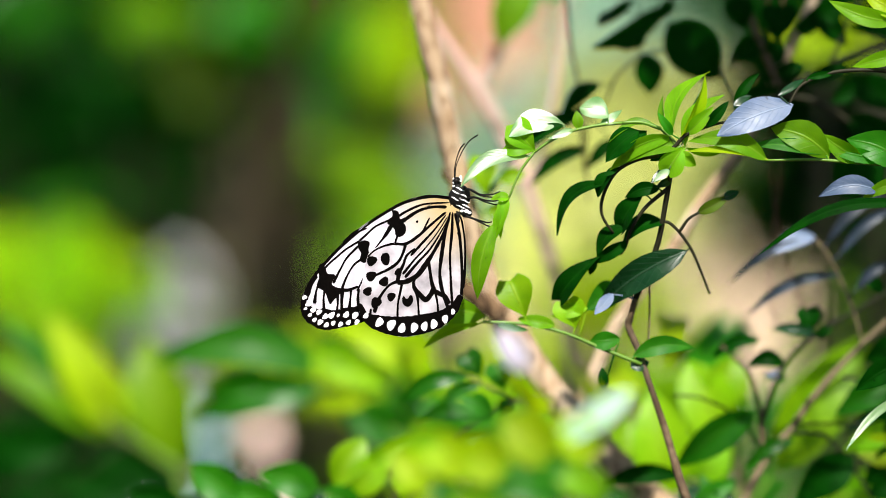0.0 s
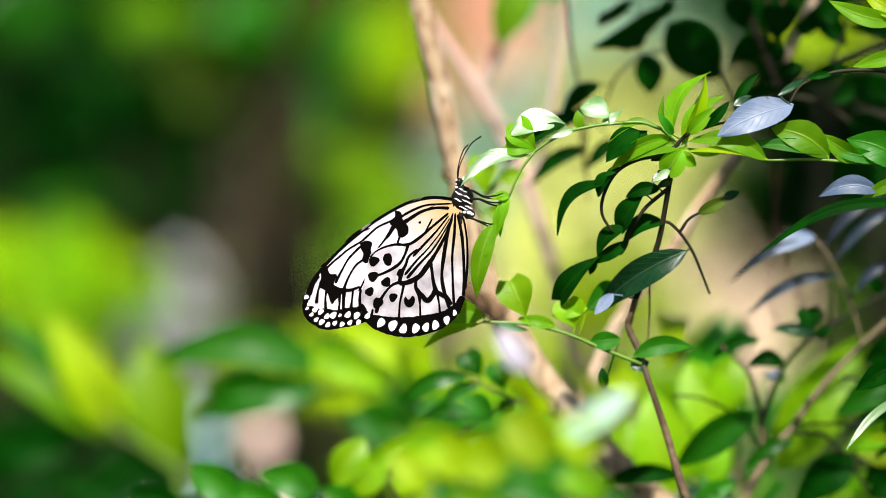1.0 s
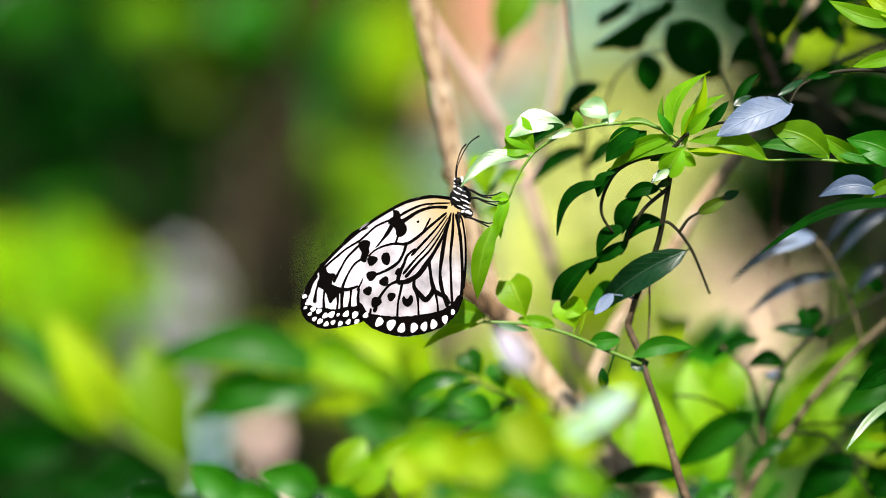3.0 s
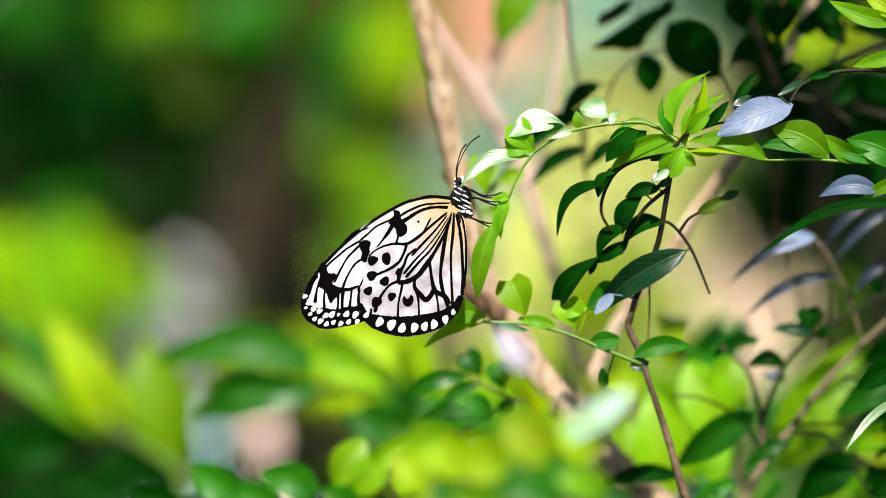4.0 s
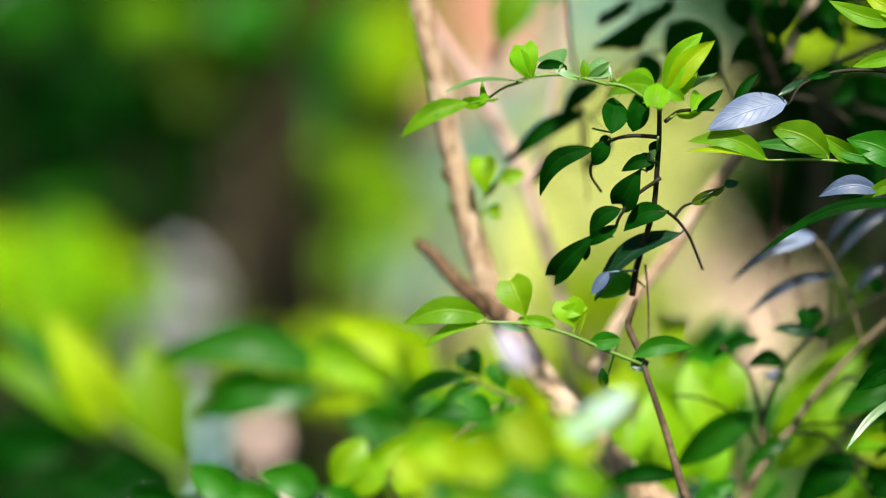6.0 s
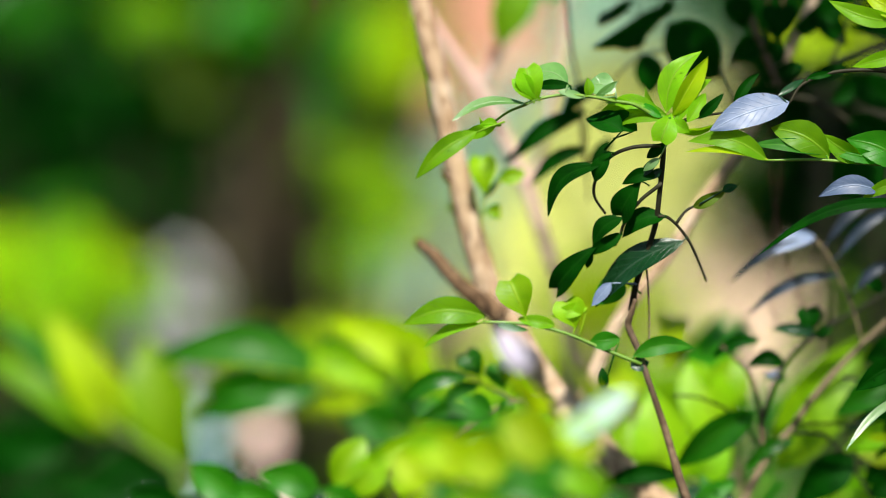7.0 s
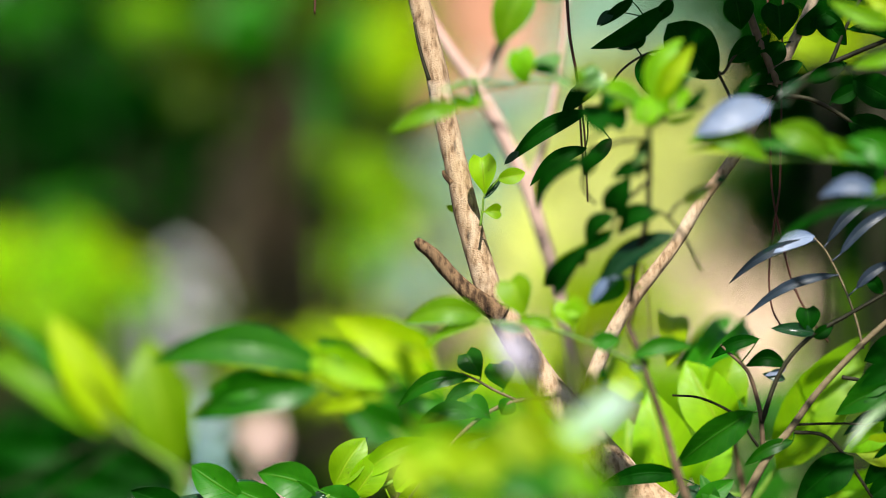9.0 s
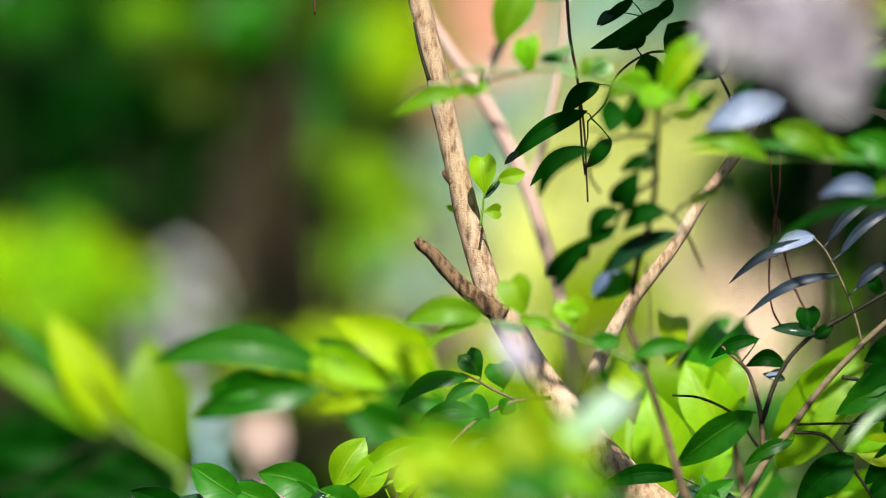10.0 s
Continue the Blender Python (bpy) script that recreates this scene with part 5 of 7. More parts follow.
# fork arm in brown twig colour instead of tan bark, standing for shade
spur(trunk_c, [(0.1496, 1.1215, 1.3558), (0.1471, 1.1222, 1.3621), (0.1413, 1.1235, 1.3746), (0.1363, 1.1249, 1.3884), (0.1312, 1.1265, 1.4034)], [0.00227, 0.00208, 0.00189, 0.0017, 0.00151], "twig")
spur(trunk_c, [(0.1481, 1.1208, 1.3488), (0.1602, 1.1218, 1.3583), (0.1741, 1.1226, 1.3658), (0.1975, 1.1236, 1.3754), (0.2207, 1.1244, 1.3834)], [0.00151, 0.00139, 0.00126, 0.00113, 0.00101], "dark_twig")
spur(trunk_c, [(0.1501, 1.1211, 1.3513), (0.1652, 1.1208, 1.3488), (0.1804, 1.1199, 1.3403), (0.1879, 1.1193, 1.3345)], [0.00126, 0.00109, 0.00092, 0.00076], "dark_twig")
spur(trunk_c, [(0.1728, 1.1225, 1.3653), (0.1783, 1.1239, 1.3784), (0.1859, 1.1255, 1.3934)], [0.00101, 0.00088, 0.00076], "dark_twig")
spur(trunk_c, [(0.1413, 1.1221, 1.3608), (0.1345, 1.1215, 1.3558), (0.1305, 1.1207, 1.3483)], [0.00076, 0.00063, 0.0005], "dark_twig")
spur(trunk_c, [(0.1413, 1.1235, 1.3746), (0.13, 1.1228, 1.3684), (0.1249, 1.1221, 1.3608), (0.1212, 1.1223, 1.3633)], [0.00076, 0.00071, 0.00065, 0.0006], "dark_twig")
spur(trunk_c, [(0.1219, 1.1223, 1.3628), (0.1275, 1.1211, 1.3513), (0.13, 1.1202, 1.3433)], [0.00076, 0.00063, 0.0005], "dark_twig")
spur(trunk_c, [(0.1219, 1.1223, 1.3628), (0.1149, 1.123, 1.3696), (0.1023, 1.1231, 1.3704), (0.0909, 1.123, 1.3696), (0.0783, 1.1221, 1.3608), (0.072, 1.1206, 1.3471), (0.0645, 1.1198, 1.3395)], [0.00076, 0.0007, 0.00064, 0.00058, 0.00052, 0.00046, 0.0004], "dark_twig")
spur(trunk_c, [(0.1363, 1.1249, 1.3884), (0.1174, 1.126, 1.3984), (0.1048, 1.1257, 1.3959), (0.0985, 1.1252, 1.3904), (0.0897, 1.1247, 1.3859)], [0.00101, 0.00088, 0.00076, 0.00063, 0.0005], "dark_twig")
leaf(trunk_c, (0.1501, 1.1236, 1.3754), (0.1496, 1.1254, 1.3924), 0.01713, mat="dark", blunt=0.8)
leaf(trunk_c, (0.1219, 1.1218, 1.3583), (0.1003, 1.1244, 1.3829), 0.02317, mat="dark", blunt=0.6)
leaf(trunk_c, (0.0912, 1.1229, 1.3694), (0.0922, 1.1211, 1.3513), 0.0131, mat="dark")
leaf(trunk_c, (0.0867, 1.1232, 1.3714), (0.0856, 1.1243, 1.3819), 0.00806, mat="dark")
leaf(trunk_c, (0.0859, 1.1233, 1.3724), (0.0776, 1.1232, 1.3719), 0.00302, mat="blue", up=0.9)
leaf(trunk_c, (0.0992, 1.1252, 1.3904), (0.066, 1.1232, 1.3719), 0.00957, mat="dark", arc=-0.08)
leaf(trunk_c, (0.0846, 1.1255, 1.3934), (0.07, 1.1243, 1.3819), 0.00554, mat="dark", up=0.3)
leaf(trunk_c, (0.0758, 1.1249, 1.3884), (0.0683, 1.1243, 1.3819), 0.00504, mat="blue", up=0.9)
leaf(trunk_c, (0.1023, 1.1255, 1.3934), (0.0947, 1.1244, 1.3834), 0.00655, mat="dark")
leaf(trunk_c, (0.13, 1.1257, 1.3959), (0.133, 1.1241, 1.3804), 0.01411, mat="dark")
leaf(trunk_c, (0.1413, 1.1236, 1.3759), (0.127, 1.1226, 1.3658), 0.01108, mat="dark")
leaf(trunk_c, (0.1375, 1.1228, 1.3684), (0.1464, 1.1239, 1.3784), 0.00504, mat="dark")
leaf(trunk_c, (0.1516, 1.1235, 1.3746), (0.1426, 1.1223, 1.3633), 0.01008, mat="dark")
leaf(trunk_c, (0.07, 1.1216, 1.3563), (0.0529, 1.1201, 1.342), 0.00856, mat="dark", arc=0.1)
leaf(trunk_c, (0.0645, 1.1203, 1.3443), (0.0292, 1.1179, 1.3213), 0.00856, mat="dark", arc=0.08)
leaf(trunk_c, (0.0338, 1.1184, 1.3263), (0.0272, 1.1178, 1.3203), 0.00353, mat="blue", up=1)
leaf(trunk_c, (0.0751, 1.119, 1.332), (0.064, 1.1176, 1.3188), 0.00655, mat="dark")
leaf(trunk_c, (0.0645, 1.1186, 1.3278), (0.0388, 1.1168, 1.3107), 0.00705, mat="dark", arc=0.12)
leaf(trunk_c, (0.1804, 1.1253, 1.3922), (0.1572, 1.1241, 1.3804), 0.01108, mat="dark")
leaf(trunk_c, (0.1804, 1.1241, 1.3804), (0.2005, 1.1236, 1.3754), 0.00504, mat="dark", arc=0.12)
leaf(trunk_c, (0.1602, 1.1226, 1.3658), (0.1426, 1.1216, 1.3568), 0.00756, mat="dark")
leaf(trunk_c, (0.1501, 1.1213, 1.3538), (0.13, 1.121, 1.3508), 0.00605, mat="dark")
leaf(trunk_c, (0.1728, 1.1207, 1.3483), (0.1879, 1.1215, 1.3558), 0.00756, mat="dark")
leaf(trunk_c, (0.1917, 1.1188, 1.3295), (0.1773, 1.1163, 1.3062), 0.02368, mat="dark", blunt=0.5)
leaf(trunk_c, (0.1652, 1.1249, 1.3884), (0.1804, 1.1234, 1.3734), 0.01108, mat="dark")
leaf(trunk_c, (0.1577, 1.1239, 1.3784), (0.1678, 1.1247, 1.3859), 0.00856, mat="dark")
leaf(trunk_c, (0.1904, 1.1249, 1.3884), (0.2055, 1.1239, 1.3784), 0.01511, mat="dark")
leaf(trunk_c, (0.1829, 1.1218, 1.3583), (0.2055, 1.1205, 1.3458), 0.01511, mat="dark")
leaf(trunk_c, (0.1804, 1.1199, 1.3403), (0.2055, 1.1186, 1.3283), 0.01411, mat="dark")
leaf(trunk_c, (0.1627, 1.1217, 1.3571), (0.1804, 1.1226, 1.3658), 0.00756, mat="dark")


# out of view above: limb and crown added to shade the leaves below
branch(tree_c, "limb", [(0.1736, 1.1324, 1.411), (0.176, 1.115, 1.455), (0.172, 1.07, 1.51), (0.165, 1.02, 1.545)], [0.0022, 0.002, 0.0017, 0.001], "bark", "", 0.1, 9, 5)
leaf_cloud("crown", tree_c, (0.155, 1.015, 1.56), (0.105, 0.085, 0.03), 270, 0.034, "dark", 61)


# ---- a slim pale sapling behind ----

tree_p = thing("pale_sapling", (0.077, 1.2169, 0), "slim pale pinkish sapling with forked limbs", "tree", "")
trunk_p = branch(tree_p, "trunk", [(0.077, 1.2169, 0), (0.077, 1.2169, 0.6), (0.0731, 1.2508, 1.1511), (0.0651, 1.2571, 1.2107), (0.0583, 1.261, 1.2476), (0.0508, 1.2635, 1.2718), (0.0423, 1.2664, 1.2988), (0.0288, 1.2694, 1.3278), (0.0166, 1.2717, 1.3493), (0.0046, 1.2734, 1.3655), (-0.0054, 1.275, 1.3812), (-0.0183, 1.2774, 1.4039)], [0.00743, 0.00571, 0.004, 0.00314, 0.00314, 0.00343, 0.00371, 0.004, 0.00371, 0.00286, 0.00257, 0.00229], "pink_bark", "smooth pinkish bark", 0.08, 10, 5)
spur(trunk_p, [(0.0166, 1.2716, 1.3485), (0.0234, 1.2727, 1.359), (0.0317, 1.2744, 1.3749), (0.0374, 1.2759, 1.3897), (0.0417, 1.2777, 1.4067)], [0.00314, 0.00286, 0.00257, 0.00229, 0.002], "pink_bark")
spur(trunk_p, [(0.0431, 1.2662, 1.2974), (0.0508, 1.2686, 1.3201), (0.0571, 1.2717, 1.3499), (0.0611, 1.2744, 1.3755), (0.0631, 1.2774, 1.4039)], [0.00229, 0.00207, 0.00186, 0.00164, 0.00143], "pink_bark")


# ---- hanging vines ----

vine_0 = thing("hanging_vine", (0.0549, 1.1371, 1.4085), "thin red-brown hanging vine", "vine", "hanging vines")
branch(vine_0, "stem", [(0.0549, 1.1371, 1.4085), (0.0569, 1.1339, 1.3782), (0.06, 1.1321, 1.3605), (0.0635, 1.1294, 1.3352), (0.0651, 1.126, 1.3029)], [0.00076, 0.00076, 0.00066, 0.00051, 0.00038], "vine", "", 0.1, 6, 5)

vine_1 = thing("hanging_vine", (0.0612, 1.1307, 1.3479), "thin red-brown hanging vine", "vine", "hanging vines")
branch(vine_1, "stem", [(0.0612, 1.1307, 1.3479), (0.0625, 1.1286, 1.3276), (0.064, 1.1273, 1.315)], [0.00051, 0.00051, 0.00051], "vine", "", 0.1, 6, 5)

vine_2 = thing("hanging_vine", (0.1531, 1.1371, 1.4035), "thin red-brown hanging vine", "vine", "hanging vines")
branch(vine_2, "stem", [(0.1531, 1.1371, 1.4035), (0.1523, 1.131, 1.3428), (0.1515, 1.127, 1.3099), (0.1489, 1.125, 1.2922), (0.1467, 1.123, 1.272), (0.1479, 1.121, 1.2556), (0.1535, 1.12, 1.245)], [0.00046, 0.00046, 0.00046, 0.00046, 0.00046, 0.00046, 0.00046], "vine", "", 0.1, 6, 5)

vine_3 = thing("hanging_vine", (0.1459, 1.1371, 1.4035), "thin red-brown hanging vine", "vine", "hanging vines")
branch(vine_3, "stem", [(0.1459, 1.1371, 1.4035), (0.147, 1.131, 1.3428), (0.1479, 1.127, 1.3099), (0.1515, 1.125, 1.2897), (0.1572, 1.123, 1.2669), (0.1647, 1.121, 1.2518), (0.1734, 1.12, 1.2401)], [0.00046, 0.00046, 0.00046, 0.00046, 0.00046, 0.00046, 0.00046], "vine", "", 0.1, 6, 5)

vine_4 = thing("hanging_vine", (-0.0579, 1.1377, 1.4136), "thin red-brown hanging vine", "vine", "hanging vines")
branch(vine_4, "stem", [(-0.0579, 1.1377, 1.4136), (-0.0574, 1.1361, 1.3984), (-0.0577, 1.1348, 1.3868)], [0.00051, 0.00051, 0.00051], "vine", "", 0.1, 6, 5)


# ---- the brown-twigged bush low down ----

bush_d = thing("twiggy_bush", (0.1103, 1.0782, 0), "brown-twigged bush with dark leaves and leaves tinted with sky glare", "bush", "")
d_stem = branch(bush_d, "stem", [(0.1103, 1.0782, 0), (0.1103, 1.0782, 0.5), (0.1202, 1.08, 1.1524), (0.1321, 1.0825, 1.176), (0.1413, 1.0843, 1.193), (0.1524, 1.0858, 1.207), (0.1648, 1.0875, 1.2238), (0.1821, 1.0895, 1.2422), (0.1949, 1.0907, 1.2538), (0.2217, 1.093, 1.2754)], [0.00495, 0.00396, 0.00247, 0.0021, 0.00186, 0.00161, 0.00148, 0.00136, 0.00124, 0.00099], "grey_twig", "grey-brown twig", 0.12, 9, 5)
spur(d_stem, [(0.1405, 1.0844, 1.1937), (0.1388, 1.0865, 1.2139), (0.1338, 1.0883, 1.2311), (0.1252, 1.0892, 1.2397), (0.1215, 1.0896, 1.2434)], [0.00124, 0.00105, 0.00087, 0.00068, 0.00049], "twig")
spur(d_stem, [(0.1393, 1.086, 1.209), (0.1474, 1.0883, 1.2311), (0.1598, 1.0899, 1.2459), (0.1771, 1.0909, 1.2562), (0.1969, 1.0921, 1.2675)], [0.00124, 0.00111, 0.00099, 0.00087, 0.00074], "dark_twig")
spur(d_stem, [(0.1841, 1.0894, 1.2415), (0.1806, 1.0908, 1.2552), (0.1747, 1.0924, 1.2705), (0.1677, 1.0939, 1.284), (0.1623, 1.0945, 1.2902)], [0.00059, 0.00053, 0.00047, 0.00041, 0.00035], "grey_twig")
spur(d_stem, [(0.1536, 1.0856, 1.2053), (0.1672, 1.0854, 1.2036), (0.1771, 1.0843, 1.193), (0.1883, 1.0826, 1.1765)], [0.00099, 0.00091, 0.00082, 0.00074], "dark_twig")
spur(d_stem, [(0.1524, 1.0859, 1.2085), (0.1697, 1.086, 1.209), (0.1969, 1.0859, 1.2085)], [0.00074, 0.00062, 0.00049], "dark_twig")
spur(d_stem, [(0.1747, 1.0881, 1.2292), (0.1846, 1.0879, 1.2274), (0.1994, 1.0873, 1.2213)], [0.00099, 0.00087, 0.00074], "dark_twig")
spur(d_stem, [(0.138, 1.0849, 1.1991), (0.1277, 1.0864, 1.2127), (0.1128, 1.0871, 1.2201), (0.1004, 1.0873, 1.2213)], [0.00074, 0.00066, 0.00058, 0.00049], "dark_twig")
leaf(d_stem, (0.1454, 1.34, 1.2118), (0.1236, 1.34, 1.1945), 0.0125, mat="deep")
leaf(d_stem, (0.1591, 1.36, 1.2202), (0.1365, 1.36, 1.2058), 0.0112, mat="mid")
leaf(d_stem, (0.1541, 1.34, 1.1982), (0.136, 1.34, 1.1828), 0.0105, mat="deep")
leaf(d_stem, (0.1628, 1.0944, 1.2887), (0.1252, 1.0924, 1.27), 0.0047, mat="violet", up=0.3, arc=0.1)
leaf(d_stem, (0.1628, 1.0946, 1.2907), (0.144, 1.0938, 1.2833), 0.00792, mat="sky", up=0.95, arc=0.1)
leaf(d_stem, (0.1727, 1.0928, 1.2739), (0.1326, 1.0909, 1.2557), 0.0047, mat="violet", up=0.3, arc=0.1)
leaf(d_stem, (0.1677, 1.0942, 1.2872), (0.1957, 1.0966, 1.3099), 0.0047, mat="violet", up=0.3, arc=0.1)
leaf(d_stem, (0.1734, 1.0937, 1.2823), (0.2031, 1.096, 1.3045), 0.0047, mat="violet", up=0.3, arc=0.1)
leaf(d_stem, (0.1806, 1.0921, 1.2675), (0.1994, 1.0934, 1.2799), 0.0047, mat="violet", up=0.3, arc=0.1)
leaf(d_stem, (0.1388, 1.09, 1.2459), (0.1174, 1.09, 1.2369), 0.0060, mat="dark", arc=0.12)
leaf(d_stem, (0.15, 1.089, 1.2348), (0.1327, 1.089, 1.2338), 0.0078, mat="dark", arc=0.2)
leaf(d_stem, (0.15, 1.089, 1.2323), (0.1406, 1.089, 1.2298), 0.0026, mat="sky", up=0.9)
leaf(d_stem, (0.1603, 1.0901, 1.2479), (0.1593, 1.0914, 1.2602), 0.01089, mat="dark", blunt=0.8)
leaf(d_stem, (0.1633, 1.0901, 1.2484), (0.144, 1.0904, 1.2508), 0.00643, mat="blue", up=0.6)
leaf(d_stem, (0.1623, 1.0899, 1.2464), (0.171, 1.0905, 1.252), 0.00594, mat="dark")
leaf(d_stem, (0.1499, 1.088, 1.2282), (0.14, 1.0883, 1.2306), 0.00445, mat="blue", up=0.8)
leaf(d_stem, (0.136, 1.0864, 1.2144), (0.1022, 1.0864, 1.1883), 0.0158, mat="deep", arc=0.08, face=-15)
leaf(d_stem, (0.1042, 1.0836, 1.1864), (0.0688, 1.0831, 1.1814), 0.00891, mat="dark", arc=0.1)
leaf(d_stem, (0.1536, 1.0852, 1.2016), (0.1321, 1.084, 1.1903), 0.00643, mat="deep", arc=0.1)
leaf(d_stem, (0.1796, 1.0845, 1.1947), (0.1549, 1.0824, 1.1745), 0.0170, mat="dark", arc=0.05)
leaf(d_stem, (0.2019, 1.0875, 1.2238), (0.187, 1.0849, 1.1991), 0.01237, mat="dark")
leaf(d_stem, (0.1994, 1.0852, 1.2016), (0.1846, 1.0831, 1.1819), 0.0099, mat="dark")
leaf(d_stem, (0.1994, 1.0875, 1.2238), (0.1722, 1.0864, 1.2127), 0.01237, mat="deep", arc=0.1)
leaf(d_stem, (0.1969, 1.0883, 1.2311), (0.1771, 1.0873, 1.2213), 0.01089, mat="mid")
leaf(d_stem, (0.1969, 1.0859, 1.2085), (0.1759, 1.0847, 1.1967), 0.01138, mat="young")
leaf(d_stem, (0.2019, 1.0847, 1.1967), (0.1784, 1.0849, 1.1991), 0.01484, mat="lime")
leaf(d_stem, (0.1103, 1.0824, 1.1745), (0.1277, 1.0834, 1.1844), 0.0099, mat="mid")
leaf(d_stem, (0.1029, 1.0822, 1.1733), (0.1128, 1.0831, 1.1819), 0.00742, mat="blue", up=0.8)
leaf(d_stem, (0.1202, 1.082, 1.1709), (0.1128, 1.0837, 1.1868), 0.00742, mat="mid")
leaf(d_stem, (0.2019, 1.0899, 1.2459), (0.1846, 1.0888, 1.2361), 0.01237, mat="dark")
leaf(d_stem, (0.187, 1.0826, 1.177), (0.1994, 1.0837, 1.1868), 0.0099, mat="dark")
leaf(d_stem, (0.1277, 1.0826, 1.177), (0.1128, 1.0824, 1.1745), 0.00742, mat="blue", up=0.7)
leaf(d_stem, (0.1846, 1.0879, 1.2274), (0.192, 1.0888, 1.2361), 0.00594, mat="dark")
leaf(d_stem, (0.192, 1.0919, 1.2656), (0.1846, 1.093, 1.2754), 0.00643, mat="dark")
leaf(d_stem, (0.1996, 1.0875, 1.2137), (0.1755, 1.0875, 1.2037), 0.0060, mat="blue", up=0.6, arc=0.1)

bush_e = thing("broad_leaved_bush", (0.1498, 1.1944, 0), "bush with broad bright green leaves", "bush", "")
e_stem = branch(bush_e, "stem", [(0.1498, 1.1944, 0), (0.1498, 1.1944, 0.5), (0.1474, 1.1788, 1.1353), (0.142, 1.1822, 1.1675), (0.1366, 1.1844, 1.1889), (0.1258, 1.1867, 1.2104)], [0.00432, 0.00378, 0.00243, 0.00162, 0.00135, 0.00081], "twig", "", 0.1, 8, 5)
spur(e_stem, [(0.146, 1.1805, 1.1514), (0.1609, 1.1827, 1.1728), (0.177, 1.185, 1.1943)], [0.00162, 0.00121, 0.00081], "green_twig")
spur(e_stem, [(0.1447, 1.181, 1.1567), (0.1123, 1.1816, 1.1621), (0.0934, 1.1833, 1.1782)], [0.00162, 0.00121, 0.00081], "green_twig")
leaf(e_stem, (0.1555, 1.1529, 1.1759), (0.2003, 1.1595, 1.2387), 0.02895, mat="bright", arc=0.05)
leaf(e_stem, (0.1581, 1.1537, 1.1838), (0.1851, 1.1878, 1.2212), 0.02368, mat="bright")
leaf(e_stem, (0.1331, 1.154, 1.1864), (0.1134, 1.1581, 1.2256), 0.02631, mat="bright", blunt=0.4)
leaf(e_stem, (0.1279, 1.1559, 1.2047), (0.1358, 1.1584, 1.2282), 0.02, mat="bright", blunt=0.4)
leaf(e_stem, (0.1068, 1.1515, 1.1628), (0.0963, 1.1567, 1.2125), 0.02895, mat="bright")
leaf(e_stem, (0.0858, 1.1515, 1.1628), (0.0858, 1.1554, 1.1995), 0.02368, mat="bright")
leaf(e_stem, (0.1095, 1.157, 1.2152), (0.1445, 1.2596, 1.2349), 0.01579, mat="mid")
leaf(e_stem, (0.1226, 1.1581, 1.2256), (0.156, 1.2595, 1.2334), 0.01158, mat="mid")
leaf(e_stem, (0.1042, 1.1578, 1.223), (0.1131, 1.2601, 1.2391), 0.01579, mat="lime")
leaf(e_stem, (0.1726, 1.1512, 1.1602), (0.2063, 1.1529, 1.1759), 0.01316, mat="bright")
leaf(e_stem, (0.1831, 1.151, 1.1576), (0.2121, 1.1523, 1.1707), 0.02105, mat="young")
leaf(e_stem, (0.1174, 1.1521, 1.168), (0.1331, 1.1548, 1.1942), 0.01842, mat="young")
leaf(e_stem, (0.0963, 1.1559, 1.2047), (0.0788, 1.2571, 1.2107), 0.01579, mat="lime")
leaf(e_stem, (0.141, 1.1559, 1.2047), (0.1338, 1.2385, 1.2249), 0.01316, mat="bright")
leaf(e_stem, (0.1937, 1.1537, 1.1838), (0.2202, 1.1856, 1.1997), 0.01053, mat="mid")


# ---- broad-leaved plants low down ----

plant_l = thing("broad_leaved_plant", (-0.1532, 1.4668, 0), "broad-leaved plant with yellow-green blades", "plant", "")
l_stem = branch(plant_l, "stem", [(-0.1532, 1.4668, 0), (-0.1532, 1.4668, 0.4), (-0.1511, 1.4538, 1.0735), (-0.1544, 1.458, 1.1132), (-0.1611, 1.4587, 1.1198), (-0.1911, 1.4608, 1.1397), (-0.2177, 1.4632, 1.1629)], [0.00533, 0.00466, 0.003, 0.00233, 0.00166, 0.00133, 0.001], "green_twig", "", 0.1, 8, 5)
spur(l_stem, [(-0.1888, 1.431, 1.1434), (-0.2133, 1.4298, 1.132), (-0.2426, 1.4281, 1.1158), (-0.2622, 1.4274, 1.1093)], [0.00098, 0.00087, 0.00076, 0.00065], "dark_twig")
spur(l_stem, [(-0.1832, 1.4504, 1.1365), (-0.203, 1.4488, 1.1217), (-0.2394, 1.4461, 1.0954)], [0.00099, 0.00083, 0.00066], "dark_twig")
leaf(l_stem, (-0.1540, 1.4700, 1.1170), (-0.1755, 1.4700, 1.1928), 0.0390, mat="bright", blunt=0.4, arc=-0.03)
leaf(l_stem, (-0.1896, 1.4700, 1.1364), (-0.2297, 1.4700, 1.2073), 0.0318, mat="lime", arc=-0.06, face=25)
leaf(l_stem, (-0.1916, 1.4700, 1.1340), (-0.2735, 1.4700, 1.1827), 0.0347, mat="young", arc=0.06, face=20)
leaf(l_stem, (-0.1873, 1.4700, 1.1346), (-0.2550, 1.4700, 1.1921), 0.0159, mat="olive", arc=0.05)
leaf(l_stem, (-0.1589, 1.4700, 1.1245), (-0.1501, 1.4700, 1.1618), 0.0125, mat="young")
leaf(l_stem, (-0.2122, 1.4700, 1.1516), (-0.2681, 1.4700, 1.2057), 0.0132, mat="mid", arc=0.1)
leaf(l_stem, (-0.1625, 1.4700, 1.1074), (-0.2126, 1.4700, 1.1245), 0.0199, mat="dark")
